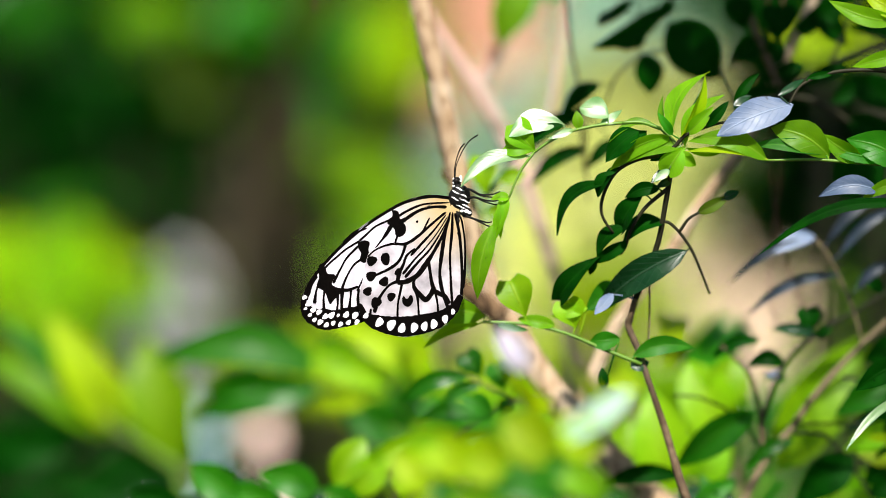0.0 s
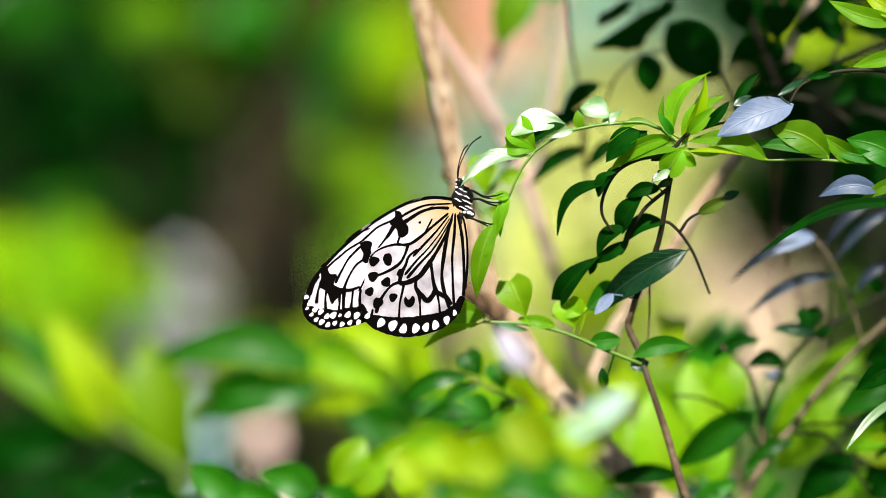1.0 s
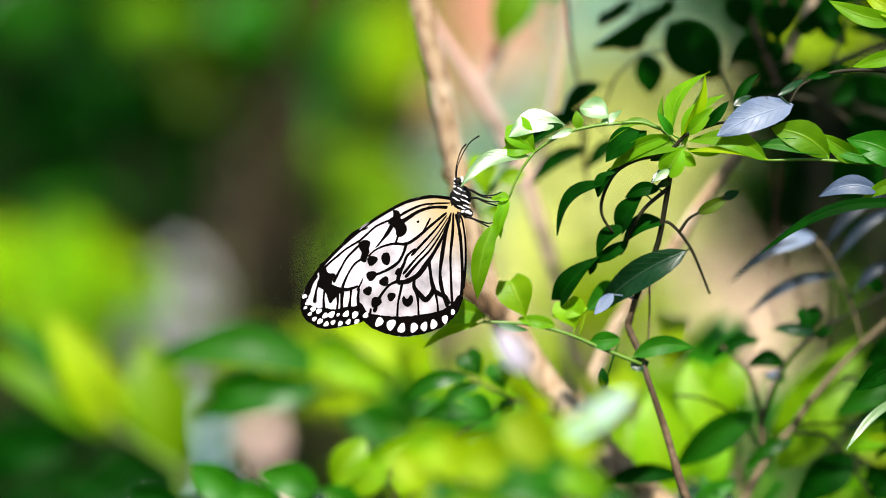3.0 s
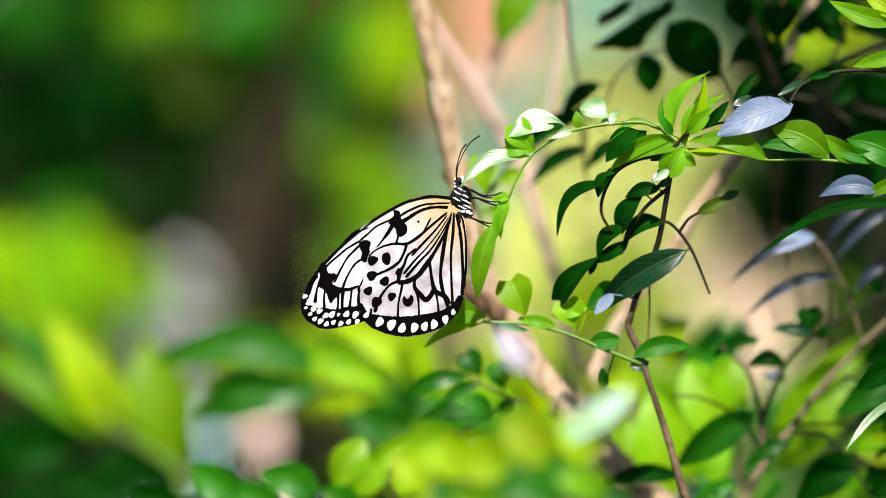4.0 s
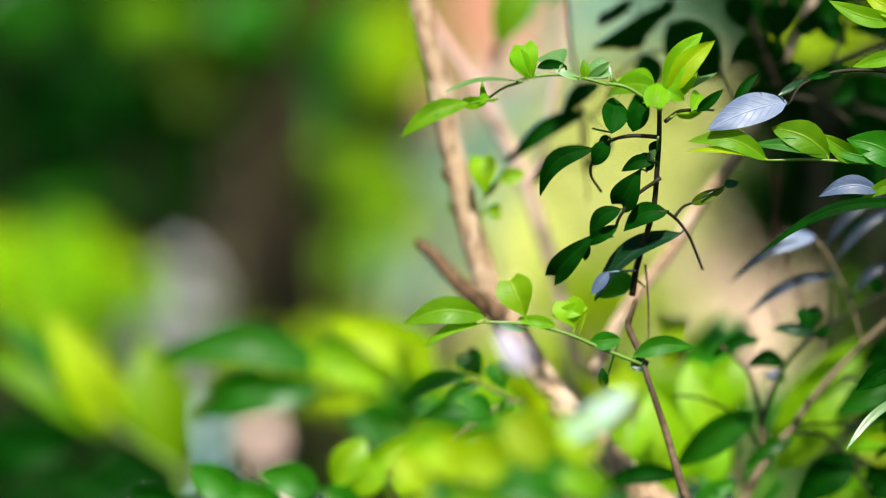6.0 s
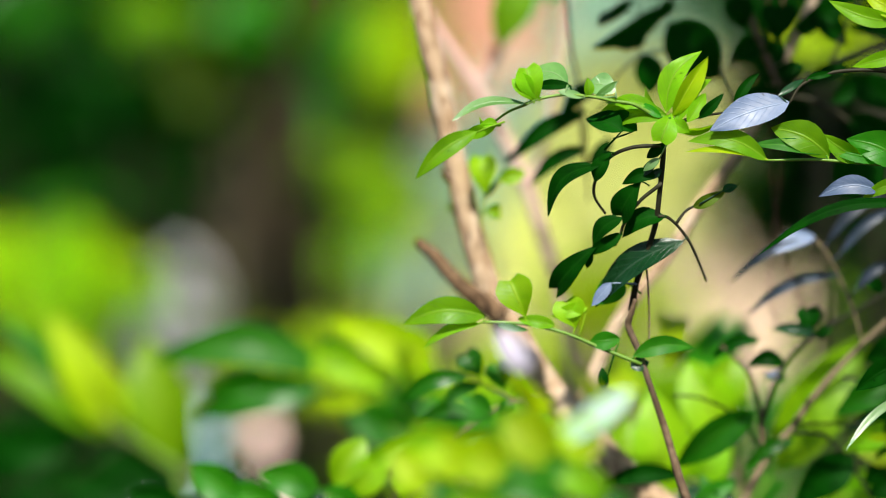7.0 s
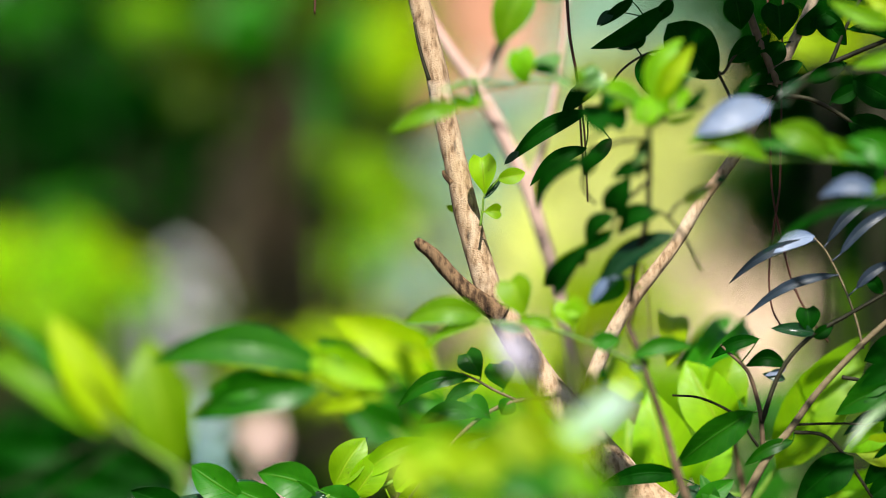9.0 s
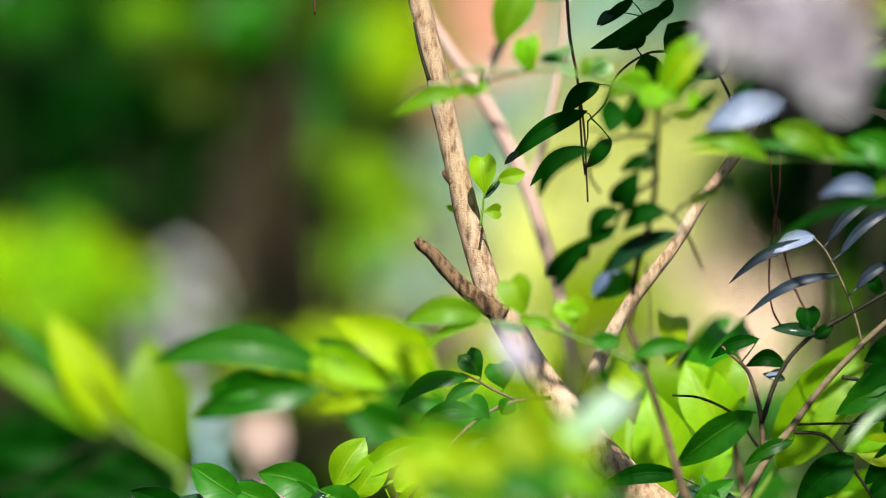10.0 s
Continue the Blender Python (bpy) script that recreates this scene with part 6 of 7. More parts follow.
leaf(l_stem, (-0.1760, 1.4700, 1.1006), (-0.2430, 1.4700, 1.1074), 0.0199, mat="dark")
leaf(l_stem, (-0.2227, 1.4700, 1.1245), (-0.2728, 1.4700, 1.1278), 0.0199, mat="dark")
leaf(l_stem, (-0.1473, 1.4700, 1.1074), (-0.1626, 1.4700, 1.0972), 0.0132, mat="blue", up=0.4)
leaf(l_stem, (-0.1626, 1.4700, 1.0979), (-0.1945, 1.4700, 1.1014), 0.0119, mat="blue", up=0.5)
spur(l_stem, [(-0.1473, 1.4700, 1.1074), (-0.1724, 1.4700, 1.1228), (-0.1916, 1.4700, 1.1353)], [0.0022, 0.0017, 0.0012], "grey_twig")

plant_m = thing("broad_leaved_plant", (-0.0416, 1.3494, 0), "broad-leaved plant with deep green blades", "plant", "")
m_stem = branch(plant_m, "stem", [(-0.0416, 1.3494, 0), (-0.0416, 1.3494, 0.4), (-0.0281, 1.3065, 1.1066), (-0.0117, 1.3118, 1.1572), (-0.0191, 1.3134, 1.172), (-0.0281, 1.3152, 1.1899), (-0.0431, 1.3171, 1.2077), (-0.0526, 1.3183, 1.219)], [0.00479, 0.00419, 0.00239, 0.0015, 0.0015, 0.0015, 0.0012, 0.0009], "twig", "brown stem", 0.1, 8, 5)
spur(m_stem, [(-0.0114, 1.2819, 1.1597), (-0.0421, 1.2844, 1.183), (-0.0655, 1.2856, 1.1946), (-0.0772, 1.2865, 1.2033)], [0.00146, 0.00127, 0.00107, 0.00088], "green_twig")
leaf(m_stem, (-0.0596, 1.2850, 1.2021), (-0.1512, 1.2850, 1.2074), 0.0225, mat="mid", arc=0.1, face=12)
leaf(m_stem, (-0.0637, 1.2850, 1.1918), (-0.1299, 1.2850, 1.1764), 0.0208, mat="deep", arc=0.08)
leaf(m_stem, (-0.0888, 1.2850, 1.1991), (-0.1225, 1.2850, 1.1888), 0.0150, mat="mid")
leaf(m_stem, (-0.0260, 1.2850, 1.1947), (-0.0817, 1.2850, 1.2112), 0.0179, mat="bright", arc=0.05)
leaf(m_stem, (-0.0026, 1.2850, 1.2021), (-0.0571, 1.2850, 1.2292), 0.0243, mat="lime", arc=0.05)
leaf(m_stem, (-0.0310, 1.2850, 1.1912), (-0.0647, 1.2850, 1.1796), 0.0087, mat="lime")
leaf(m_stem, (-0.0182, 1.2850, 1.1681), (-0.0544, 1.2850, 1.1870), 0.0220, mat="deep", arc=-0.05)
leaf(m_stem, (0.0018, 1.2850, 1.1918), (-0.0245, 1.2850, 1.2065), 0.0162, mat="bright")
leaf(m_stem, (0.0047, 1.2850, 1.1829), (-0.0275, 1.2850, 1.1918), 0.0145, mat="mid")
leaf(m_stem, (-0.0026, 1.2850, 1.2154), (-0.0420, 1.2850, 1.2227), 0.0116, mat="bright", arc=0.05)
leaf(m_stem, (-0.0420, 1.2850, 1.2065), (-0.0653, 1.2850, 1.2183), 0.0116, mat="mid")

plant_n = thing("low_bush", (-0.0683, 1.1218, 0), "low bush with rounded mid green leaves", "bush", "")
n_stem = branch(plant_n, "stem", [(-0.0683, 1.1218, 0), (-0.0683, 1.1218, 0.4), (-0.0671, 1.109, 1.1406), (-0.0569, 1.1116, 1.1659), (-0.0417, 1.1129, 1.1785)], [0.00356, 0.00305, 0.00178, 0.00127, 0.00076], "green_twig", "", 0.1, 8, 5)
spur(n_stem, [(-0.062, 1.11, 1.1507), (-0.0823, 1.1116, 1.1659), (-0.0976, 1.1121, 1.1709)], [0.00127, 0.00102, 0.00076], "green_twig")
spur(n_stem, [(-0.0569, 1.1111, 1.1608), (-0.0264, 1.1127, 1.176), (-0.0061, 1.1137, 1.1861)], [0.00127, 0.00102, 0.00076], "green_twig")
leaf(n_stem, (-0.0488, 1.1126, 1.1755), (-0.0351, 1.1149, 1.1972), 0.01576, mat="bright", arc=0.05, blunt=0.4)
# narrow glossy leaf added as the highlight along the bright leaf's tip
leaf(n_stem, (-0.0437, 1.1133, 1.1815), (-0.0341, 1.1149, 1.1975), 0.00407, mat="blue", up=0.9)
leaf(n_stem, (-0.09, 1.112, 1.1697), (-0.1133, 1.1136, 1.1846), 0.01627, mat="mid", blunt=0.5)
leaf(n_stem, (-0.0557, 1.1125, 1.174), (-0.0836, 1.1133, 1.1815), 0.01677, mat="mid", arc=0.06)
leaf(n_stem, (-0.0404, 1.1121, 1.1709), (-0.0239, 1.1145, 1.1937), 0.01525, mat="bright")
leaf(n_stem, (-0.0366, 1.1132, 1.1805), (-0.0036, 1.1148, 1.1962), 0.01169, mat="bright", arc=0.1)
leaf(n_stem, (-0.0213, 1.1124, 1.1735), (-0.0061, 1.1143, 1.1911), 0.01271, mat="bright")
leaf(n_stem, (-0.0722, 1.1116, 1.1659), (-0.0976, 1.1127, 1.176), 0.01525, mat="mid")
leaf(n_stem, (-0.0798, 1.1121, 1.1709), (-0.0925, 1.1129, 1.1785), 0.00762, mat="blue", up=0.8)
leaf(n_stem, (-0.0366, 1.1116, 1.1659), (-0.0569, 1.1124, 1.1735), 0.01525, mat="mid")
leaf(n_stem, (-0.0874, 1.1115, 1.1646), (-0.123, 1.112, 1.1697), 0.01017, mat="blue", up=0.7)
leaf(n_stem, (-0.0569, 1.1119, 1.1684), (-0.0722, 1.1129, 1.1785), 0.01017, mat="mid")
leaf(n_stem, (-0.0061, 1.1132, 1.181), (0.0041, 1.1148, 1.1962), 0.01271, mat="young")
# two small glossy leaves: this one and the next stand for highlights
leaf(n_stem, (-0.0099, 1.1133, 1.1815), (-0.0023, 1.1136, 1.1846), 0.00407, mat="blue", up=1)
leaf(n_stem, (-0.062, 1.1115, 1.1646), (-0.0518, 1.1125, 1.174), 0.00915, mat="blue", up=0.6)
leaf(n_stem, (-0.0213, 1.1115, 1.1646), (0.0041, 1.1129, 1.1785), 0.01525, mat="bright")
leaf(n_stem, (-0.1154, 1.1116, 1.1659), (-0.1408, 1.1124, 1.1735), 0.01271, mat="dark")


# ---- leaves close to the eye ----

bush_f = thing("near_bush", (0.0279, 0.8282, 0), "near bush with soft yellow-green leaves", "bush", "")
f_stem = branch(bush_f, "stem", [(0.0279, 0.8282, 0), (0.0279, 0.8282, 0.4), (0.0276, 0.824, 1.2034), (0.0314, 0.8259, 1.2222), (0.0276, 0.8275, 1.2372), (0.0257, 0.8303, 1.2635)], [0.00264, 0.00227, 0.00151, 0.00113, 0.00076, 0.00038], "green_twig", "", 0.1, 8, 5)
spur(f_stem, [(0.0304, 0.8257, 1.2203), (0.0125, 0.8267, 1.2297), (-0.0008, 0.8277, 1.2391)], [0.00076, 0.00057, 0.00038], "green_twig")
spur(f_stem, [(0.031, 0.8263, 1.226), (0.0446, 0.8279, 1.241), (0.0597, 0.8299, 1.2598)], [0.00076, 0.00057, 0.00038], "green_twig")
leaf(f_stem, (-0.0007, 0.7877, 1.2414), (-0.0169, 0.7889, 1.2521), 0.01439, mat="lime")
leaf(f_stem, (0.0209, 0.7883, 1.2468), (0.0029, 0.7891, 1.2539), 0.01619, mat="lime")
leaf(f_stem, (0.0325, 0.807, 1.2338), (0.0119, 0.7889, 1.2521), 0.0166, mat="lime")
leaf(f_stem, (0.0497, 0.7889, 1.2521), (0.0353, 0.79, 1.2629), 0.01439, mat="lime")
leaf(f_stem, (0.0065, 0.7874, 1.2378), (-0.0079, 0.7879, 1.2432), 0.0072, mat="mid")
leaf(f_stem, (0.0101, 0.7881, 1.245), (-0.0097, 0.7897, 1.2602), 0.01439, mat="lime")
leaf(f_stem, (0.0371, 0.7887, 1.2503), (0.0191, 0.79, 1.2629), 0.01799, mat="lime", blunt=0.3)
leaf(f_stem, (0.0407, 0.7874, 1.2378), (0.0065, 0.7877, 1.2414), 0.009, mat="mid", arc=0.04)
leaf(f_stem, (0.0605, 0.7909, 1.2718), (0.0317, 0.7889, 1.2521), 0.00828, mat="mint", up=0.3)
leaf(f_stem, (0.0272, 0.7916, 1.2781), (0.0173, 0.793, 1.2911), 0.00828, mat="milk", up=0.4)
leaf(f_stem, (0.0389, 0.7875, 1.2396), (0.0173, 0.7887, 1.2503), 0.0108, mat="mid", up=0.5)
leaf(f_stem, (0.0407, 0.7887, 1.2503), (0.0263, 0.7879, 1.2432), 0.00792, mat="mid")
leaf(f_stem, (0.0209, 0.787, 1.2342), (-0.0043, 0.7874, 1.2378), 0.0108, mat="young")
leaf(f_stem, (0.0605, 0.7874, 1.2378), (0.0461, 0.7874, 1.2378), 0.0072, mat="deep")
leaf(f_stem, (0.0533, 0.7873, 1.2369), (0.0317, 0.7888, 1.2512), 0.01152, mat="young")
leaf(f_stem, (0.0029, 0.7892, 1.2557), (-0.0151, 0.7889, 1.2521), 0.0108, mat="young")
leaf(f_stem, (0.0155, 0.79, 1.2629), (0.0029, 0.7907, 1.27), 0.0072, mat="mid")
leaf(f_stem, (0.0338, 0.8694, 1.2531), (0.0218, 0.7914, 1.2763), 0.00871, mat="lime")
leaf(f_stem, (0.0526, 0.8698, 1.257), (0.0416, 0.7915, 1.2772), 0.00792, mat="lime")


# ---- undergrowth in the distance ----
# dark bushes fill the shady gaps; the shade is in their leaf colour
far_bush((-0.157, 3.8929, 1.1284), 0.07, 0.061, 170, 0.045, "olive", 3)
far_bush((-0.1359, 3.7927, 1.1311), 0.06, 0.051, 50, 0.06, "bright", 4)
far_bush((-0.2354, 3.5122, 1.3324), 0.079, 0.055, 260, 0.05, "olive", 5)
far_bush((-0.2631, 3.415, 1.3648), 0.054, 0.031, 90, 0.045, "mid", 6)
far_bush((-0.1733, 3.6083, 1.2902), 0.049, 0.049, 70, 0.045, "mid", 7)
far_bush((-0.5262, 3.2808, 1.0447), 0.067, 0.045, 110, 0.045, "bright", 8)
far_bush((-0.5227, 3.4883, 1.1054), 0.050, 0.010, 16, 0.045, "mid", 9)
far_bush((-0.2162, 4.5917, 1.0797), 0.083, 0.062, 150, 0.05, "olive", 10)
far_bush((-0.0584, 4.3719, 0.9017), 0.069, 0.049, 110, 0.05, "mint", 11)
far_bush((-0.4251, 3.7784, 0.9651), 0.06, 0.03, 16, 0.05, "olive", 12)
far_bush((-0.4236, 3.3751, 0.9845), 0.038, 0.038, 30, 0.045, "young", 13)
far_bush((-0.1326, 4.3744, 0.9263), 0.089, 0.079, 80, 0.07, "bright", 15)
far_bush((-0.258, 4.7964, 1.1141), 0.054, 0.065, 60, 0.05, "mid", 16)
far_bush((-0.1066, 5.9976, 1.0627), 0.054, 0.094, 120, 0.06, "olive", 17)
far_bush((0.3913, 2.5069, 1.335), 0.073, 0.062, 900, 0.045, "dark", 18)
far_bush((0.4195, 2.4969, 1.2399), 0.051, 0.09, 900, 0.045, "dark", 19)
far_bush((0.1959, 2.1746, 1.0426), 0.03, 0.035, 90, 0.04, "bright", 20)
far_bush((-0.7122, 4.2181, 1.3618), 0.066, 0.05, 90, 0.05, "mid", 21)
far_bush((-0.5105, 5.0162, 1.2923), 0.079, 0.09, 110, 0.055, "olive", 22)
far_bush((-0.5525, 4.6182, 1.3318), 0.062, 0.052, 36, 0.05, "mid", 23)
far_bush((-0.393, 4.8065, 1.2107), 0.097, 0.086, 130, 0.055, "olive", 24)
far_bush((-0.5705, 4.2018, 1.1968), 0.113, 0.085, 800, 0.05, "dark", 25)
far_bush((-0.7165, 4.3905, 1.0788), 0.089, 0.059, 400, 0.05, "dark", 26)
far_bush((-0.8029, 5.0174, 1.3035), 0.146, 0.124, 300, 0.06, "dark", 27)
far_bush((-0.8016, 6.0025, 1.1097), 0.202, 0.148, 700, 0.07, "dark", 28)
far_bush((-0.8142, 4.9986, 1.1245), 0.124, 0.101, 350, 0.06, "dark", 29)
far_bush((-0.6637, 6.518, 1.2309), 0.161, 0.146, 260, 0.06, "olive", 30)
far_bush((-0.3081, 5.018, 1.3091), 0.101, 0.09, 330, 0.06, "olive", 31)
far_bush((-0.1684, 5.2169, 1.288), 0.088, 0.105, 200, 0.05, "bright", 32)
far_bush((-0.085, 4.6128, 1.2903), 0.045, 0.07, 90, 0.05, "lime", 33)
far_bush((-0.19, 4.5, 1.31), 0.05, 0.06, 120, 0.05, "mid", 94)
far_bush((-0.06, 5.0, 1.31), 0.05, 0.07, 170, 0.05, "lime", 97)
far_bush((-0.50, 4.4, 1.36), 0.08, 0.03, 60, 0.05, "young", 98)
far_bush((-0.2069, 4.9892, 1.035), 0.067, 0.067, 120, 0.05, "olive", 34)
far_bush((-0.2613, 4.4153, 1.315), 0.069, 0.059, 40, 0.05, "mid", 35)
far_bush((-0.5029, 6.4951, 1.0128), 0.219, 0.117, 380, 0.06, "olive", 36)
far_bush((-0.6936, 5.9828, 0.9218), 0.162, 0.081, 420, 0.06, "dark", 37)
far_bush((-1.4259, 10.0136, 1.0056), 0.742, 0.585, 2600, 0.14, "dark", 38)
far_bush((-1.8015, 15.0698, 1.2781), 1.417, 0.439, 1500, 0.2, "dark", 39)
far_bush((-0.8061, 16.0707, 1.2342), 0.72, 0.432, 600, 0.2, "olive", 40)
far_bush((1.3171, 16.0707, 1.2342), 0.612, 0.288, 400, 0.2, "mint", 41)
far_bush((1.9396, 14.0553, 1.1923), 0.819, 0.441, 900, 0.18, "dark", 42)
far_bush((-0.9005, 11.0228, 1.04), 0.742, 0.742, 1500, 0.14, "olive", 43)
far_bush((-0.3014, 9.9502, 0.4017), 0.337, 0.27, 700, 0.13, "young", 44)
far_bush((-0.9797, 8.9551, 0.5015), 0.668, 0.243, 900, 0.12, "dark", 45)
far_bush((1.4736, 11.9881, 0.6583), 0.459, 0.351, 700, 0.14, "blue", 46)
far_bush((1.0067, 5.9927, 1.0157), 0.162, 0.202, 700, 0.09, "dark", 47)
far_bush((-0.8142, 4.9539, 0.6995), 0.146, 0.09, 260, 0.06, "olive", 48)
far_bush((-0.1612, 3.1517, 0.7728), 0.158, 0.029, 240, 0.05, "dark", 49)
far_bush((-0.5862, 3.5757, 0.9802), 0.080, 0.055, 260, 0.05, "lime", 50)
far_bush((-0.4995, 3.1735, 0.9803), 0.060, 0.026, 110, 0.045, "bright", 51)
far_bush((-0.5307, 3.3886, 1.1138), 0.040, 0.010, 14, 0.045, "mid", 52)
far_bush((-0.1903, 9.008, 1.0048), 0.142, 0.243, 260, 0.1, "olive", 53)
far_bush((-0.1808, 5.9673, 0.7742), 0.148, 0.148, 160, 0.11, "pale", 54)
far_bush((-0.2618, 5.9927, 1.0157), 0.108, 0.108, 200, 0.06, "olive", 55)
far_bush((-0.3455, 3.966, 0.8665), 0.081, 0.036, 180, 0.05, "olive", 56)
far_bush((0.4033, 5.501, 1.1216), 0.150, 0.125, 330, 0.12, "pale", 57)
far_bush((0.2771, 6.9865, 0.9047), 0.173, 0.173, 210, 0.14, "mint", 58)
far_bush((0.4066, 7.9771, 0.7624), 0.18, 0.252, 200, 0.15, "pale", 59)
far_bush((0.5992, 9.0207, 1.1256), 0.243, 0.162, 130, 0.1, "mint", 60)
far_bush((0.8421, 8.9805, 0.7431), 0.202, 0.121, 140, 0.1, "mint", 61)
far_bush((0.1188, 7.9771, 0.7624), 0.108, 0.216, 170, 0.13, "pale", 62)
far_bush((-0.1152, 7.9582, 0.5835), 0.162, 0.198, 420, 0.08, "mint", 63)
far_bush((0.4696, 3.002, 1.2616), 0.101, 0.128, 600, 0.045, "dark", 64)
far_bush((0.275, 1.8563, 1.3635), 0.011, 0.007, 40, 0.022, "lime", 65)
far_bush((0.3187, 1.8562, 1.3688), 0.009, 0.006, 10, 0.022, "lime", 66)
far_bush((0.5797, 3.6074, 1.2822), 0.105, 0.138, 900, 0.05, "dark", 67)
far_bush((0.4469, 2.6999, 1.2573), 0.061, 0.115, 1500, 0.05, "dark", 68)
far_bush((0.5992, 3.9951, 1.1438), 0.099, 0.108, 420, 0.06, "deep", 69)
far_bush((0.5399, 3.3902, 1.129), 0.061, 0.076, 300, 0.05, "deep", 70)
far_bush((0.9226, 6.9717, 0.7638), 0.126, 0.094, 260, 0.07, "olive", 71)
far_bush((0.6666, 6.4722, 0.7947), 0.161, 0.088, 60, 0.07, "olive", 72)
far_bush((0.3414, 5.4894, 1.0109), 0.10, 0.09, 200, 0.11, "pale", 73)
far_bush((0.3859, 2.281, 1.0984), 0.031, 0.031, 60, 0.035, "young", 74)
far_bush((0.5585, 3.1856, 1.0949), 0.058, 0.079, 400, 0.045, "dark", 75)
far_bush((0.4538, 2.565, 0.9311), 0.047, 0.053, 260, 0.05, "dark", 76)
far_bush((0.3295, 2.1735, 1.0327), 0.059, 0.045, 200, 0.035, "young", 77)
far_bush((0.6963, 5.9842, 0.9352), 0.148, 0.081, 180, 0.07, "olive", 78)
far_bush((0.3914, 2.1864, 1.1558), 0.025, 0.035, 160, 0.035, "dark", 79)
far_bush((-0.1241, 2.9688, 0.9462), 0.067, 0.034, 150, 0.045, "lime", 80)
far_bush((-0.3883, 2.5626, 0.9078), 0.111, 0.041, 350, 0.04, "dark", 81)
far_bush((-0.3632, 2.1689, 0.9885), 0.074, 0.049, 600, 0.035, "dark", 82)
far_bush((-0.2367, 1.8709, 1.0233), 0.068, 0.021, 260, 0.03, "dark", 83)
far_bush((-0.0615, 2.3686, 0.9752), 0.043, 0.027, 120, 0.035, "olive", 84)
far_bush((0.0561, 2.573, 1.0067), 0.053, 0.023, 120, 0.035, "lime", 85)
far_bush((0.0207, 1.974, 1.0482), 0.058, 0.036, 220, 0.03, "mid", 86)
far_bush((0.2033, 3.9707, 0.9112), 0.054, 0.036, 90, 0.05, "lime", 87)
far_bush((0.3805, 4.4628, 0.8098), 0.071, 0.04, 90, 0.05, "lime", 88)
far_bush((0.1017, 1.974, 1.0482), 0.054, 0.036, 200, 0.03, "young", 90)
far_bush((-0.226, 3.1637, 0.8873), 0.086, 0.029, 160, 0.04, "olive", 91)
far_bush((0.2771, 1.974, 1.0482), 0.067, 0.036, 160, 0.03, "mid", 92)
far_bush((-0.5614, 3.9594, 0.8038), 0.054, 0.054, 90, 0.05, "young", 93)
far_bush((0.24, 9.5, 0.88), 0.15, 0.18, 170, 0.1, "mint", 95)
far_bush((0.06, 9.0, 0.70), 0.14, 0.2, 380, 0.1, "young", 96)
far_bush((0.2625, 4.2000, 0.8973), 0.10, 0.065, 110, 0.08, "lime", 99)
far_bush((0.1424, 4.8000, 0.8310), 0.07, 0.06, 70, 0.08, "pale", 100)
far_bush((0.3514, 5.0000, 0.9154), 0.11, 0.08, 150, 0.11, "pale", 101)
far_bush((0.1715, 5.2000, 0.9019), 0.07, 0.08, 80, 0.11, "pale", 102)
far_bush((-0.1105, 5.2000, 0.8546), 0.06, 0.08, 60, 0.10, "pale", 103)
far_tree((-0.2582, 3.996, 1.1528), 0.038)
far_tree((-0.8564, 6.9931, 0.9674), 0.063)
shade_tree()
stone((-0.5074, 5.7595, 0.7107), 0.091, 0.072, "stone", "smaller pale grey boulder")
build_wall()
far_wood()
stone((-0.5274, 4.9604, 0.761), 0.169, 0.09, "stone", "pale grey boulder")
# two mounds added in place of the brown ground seen between the bushes
stone((-0.46, 5.35, 0.95), 0.10, 0.07, "brown_mound", "brown mound standing in for bare ground")
stone((-0.36, 4.75, 1.10), 0.05, 0.06, "brown_mound", "slim brown mound standing in for a brown patch")
stone((-0.2009, 2.7589, 0.8624), 0.066, 0.03, "pink_stone", "pale pinkish stone")
stone((-0.2317, 2.4661, 0.9463), 0.024, 0.031, "cyan_stone", "pale bluish stone")


# ---- what moves ----
def partly(a, b, share):
    """The pose that share of the way from a to b; past 1 it swings on."""
    turn = a.to_quaternion().rotation_difference(b.to_quaternion())
    if turn.w < 0:
        turn.negate()
    axis, angle = turn.to_axis_angle()
    q = a.to_quaternion() @ Quaternion(axis, angle * share)
    return Matrix.LocRotScale(a.translation.lerp(b.translation, share), q, None)


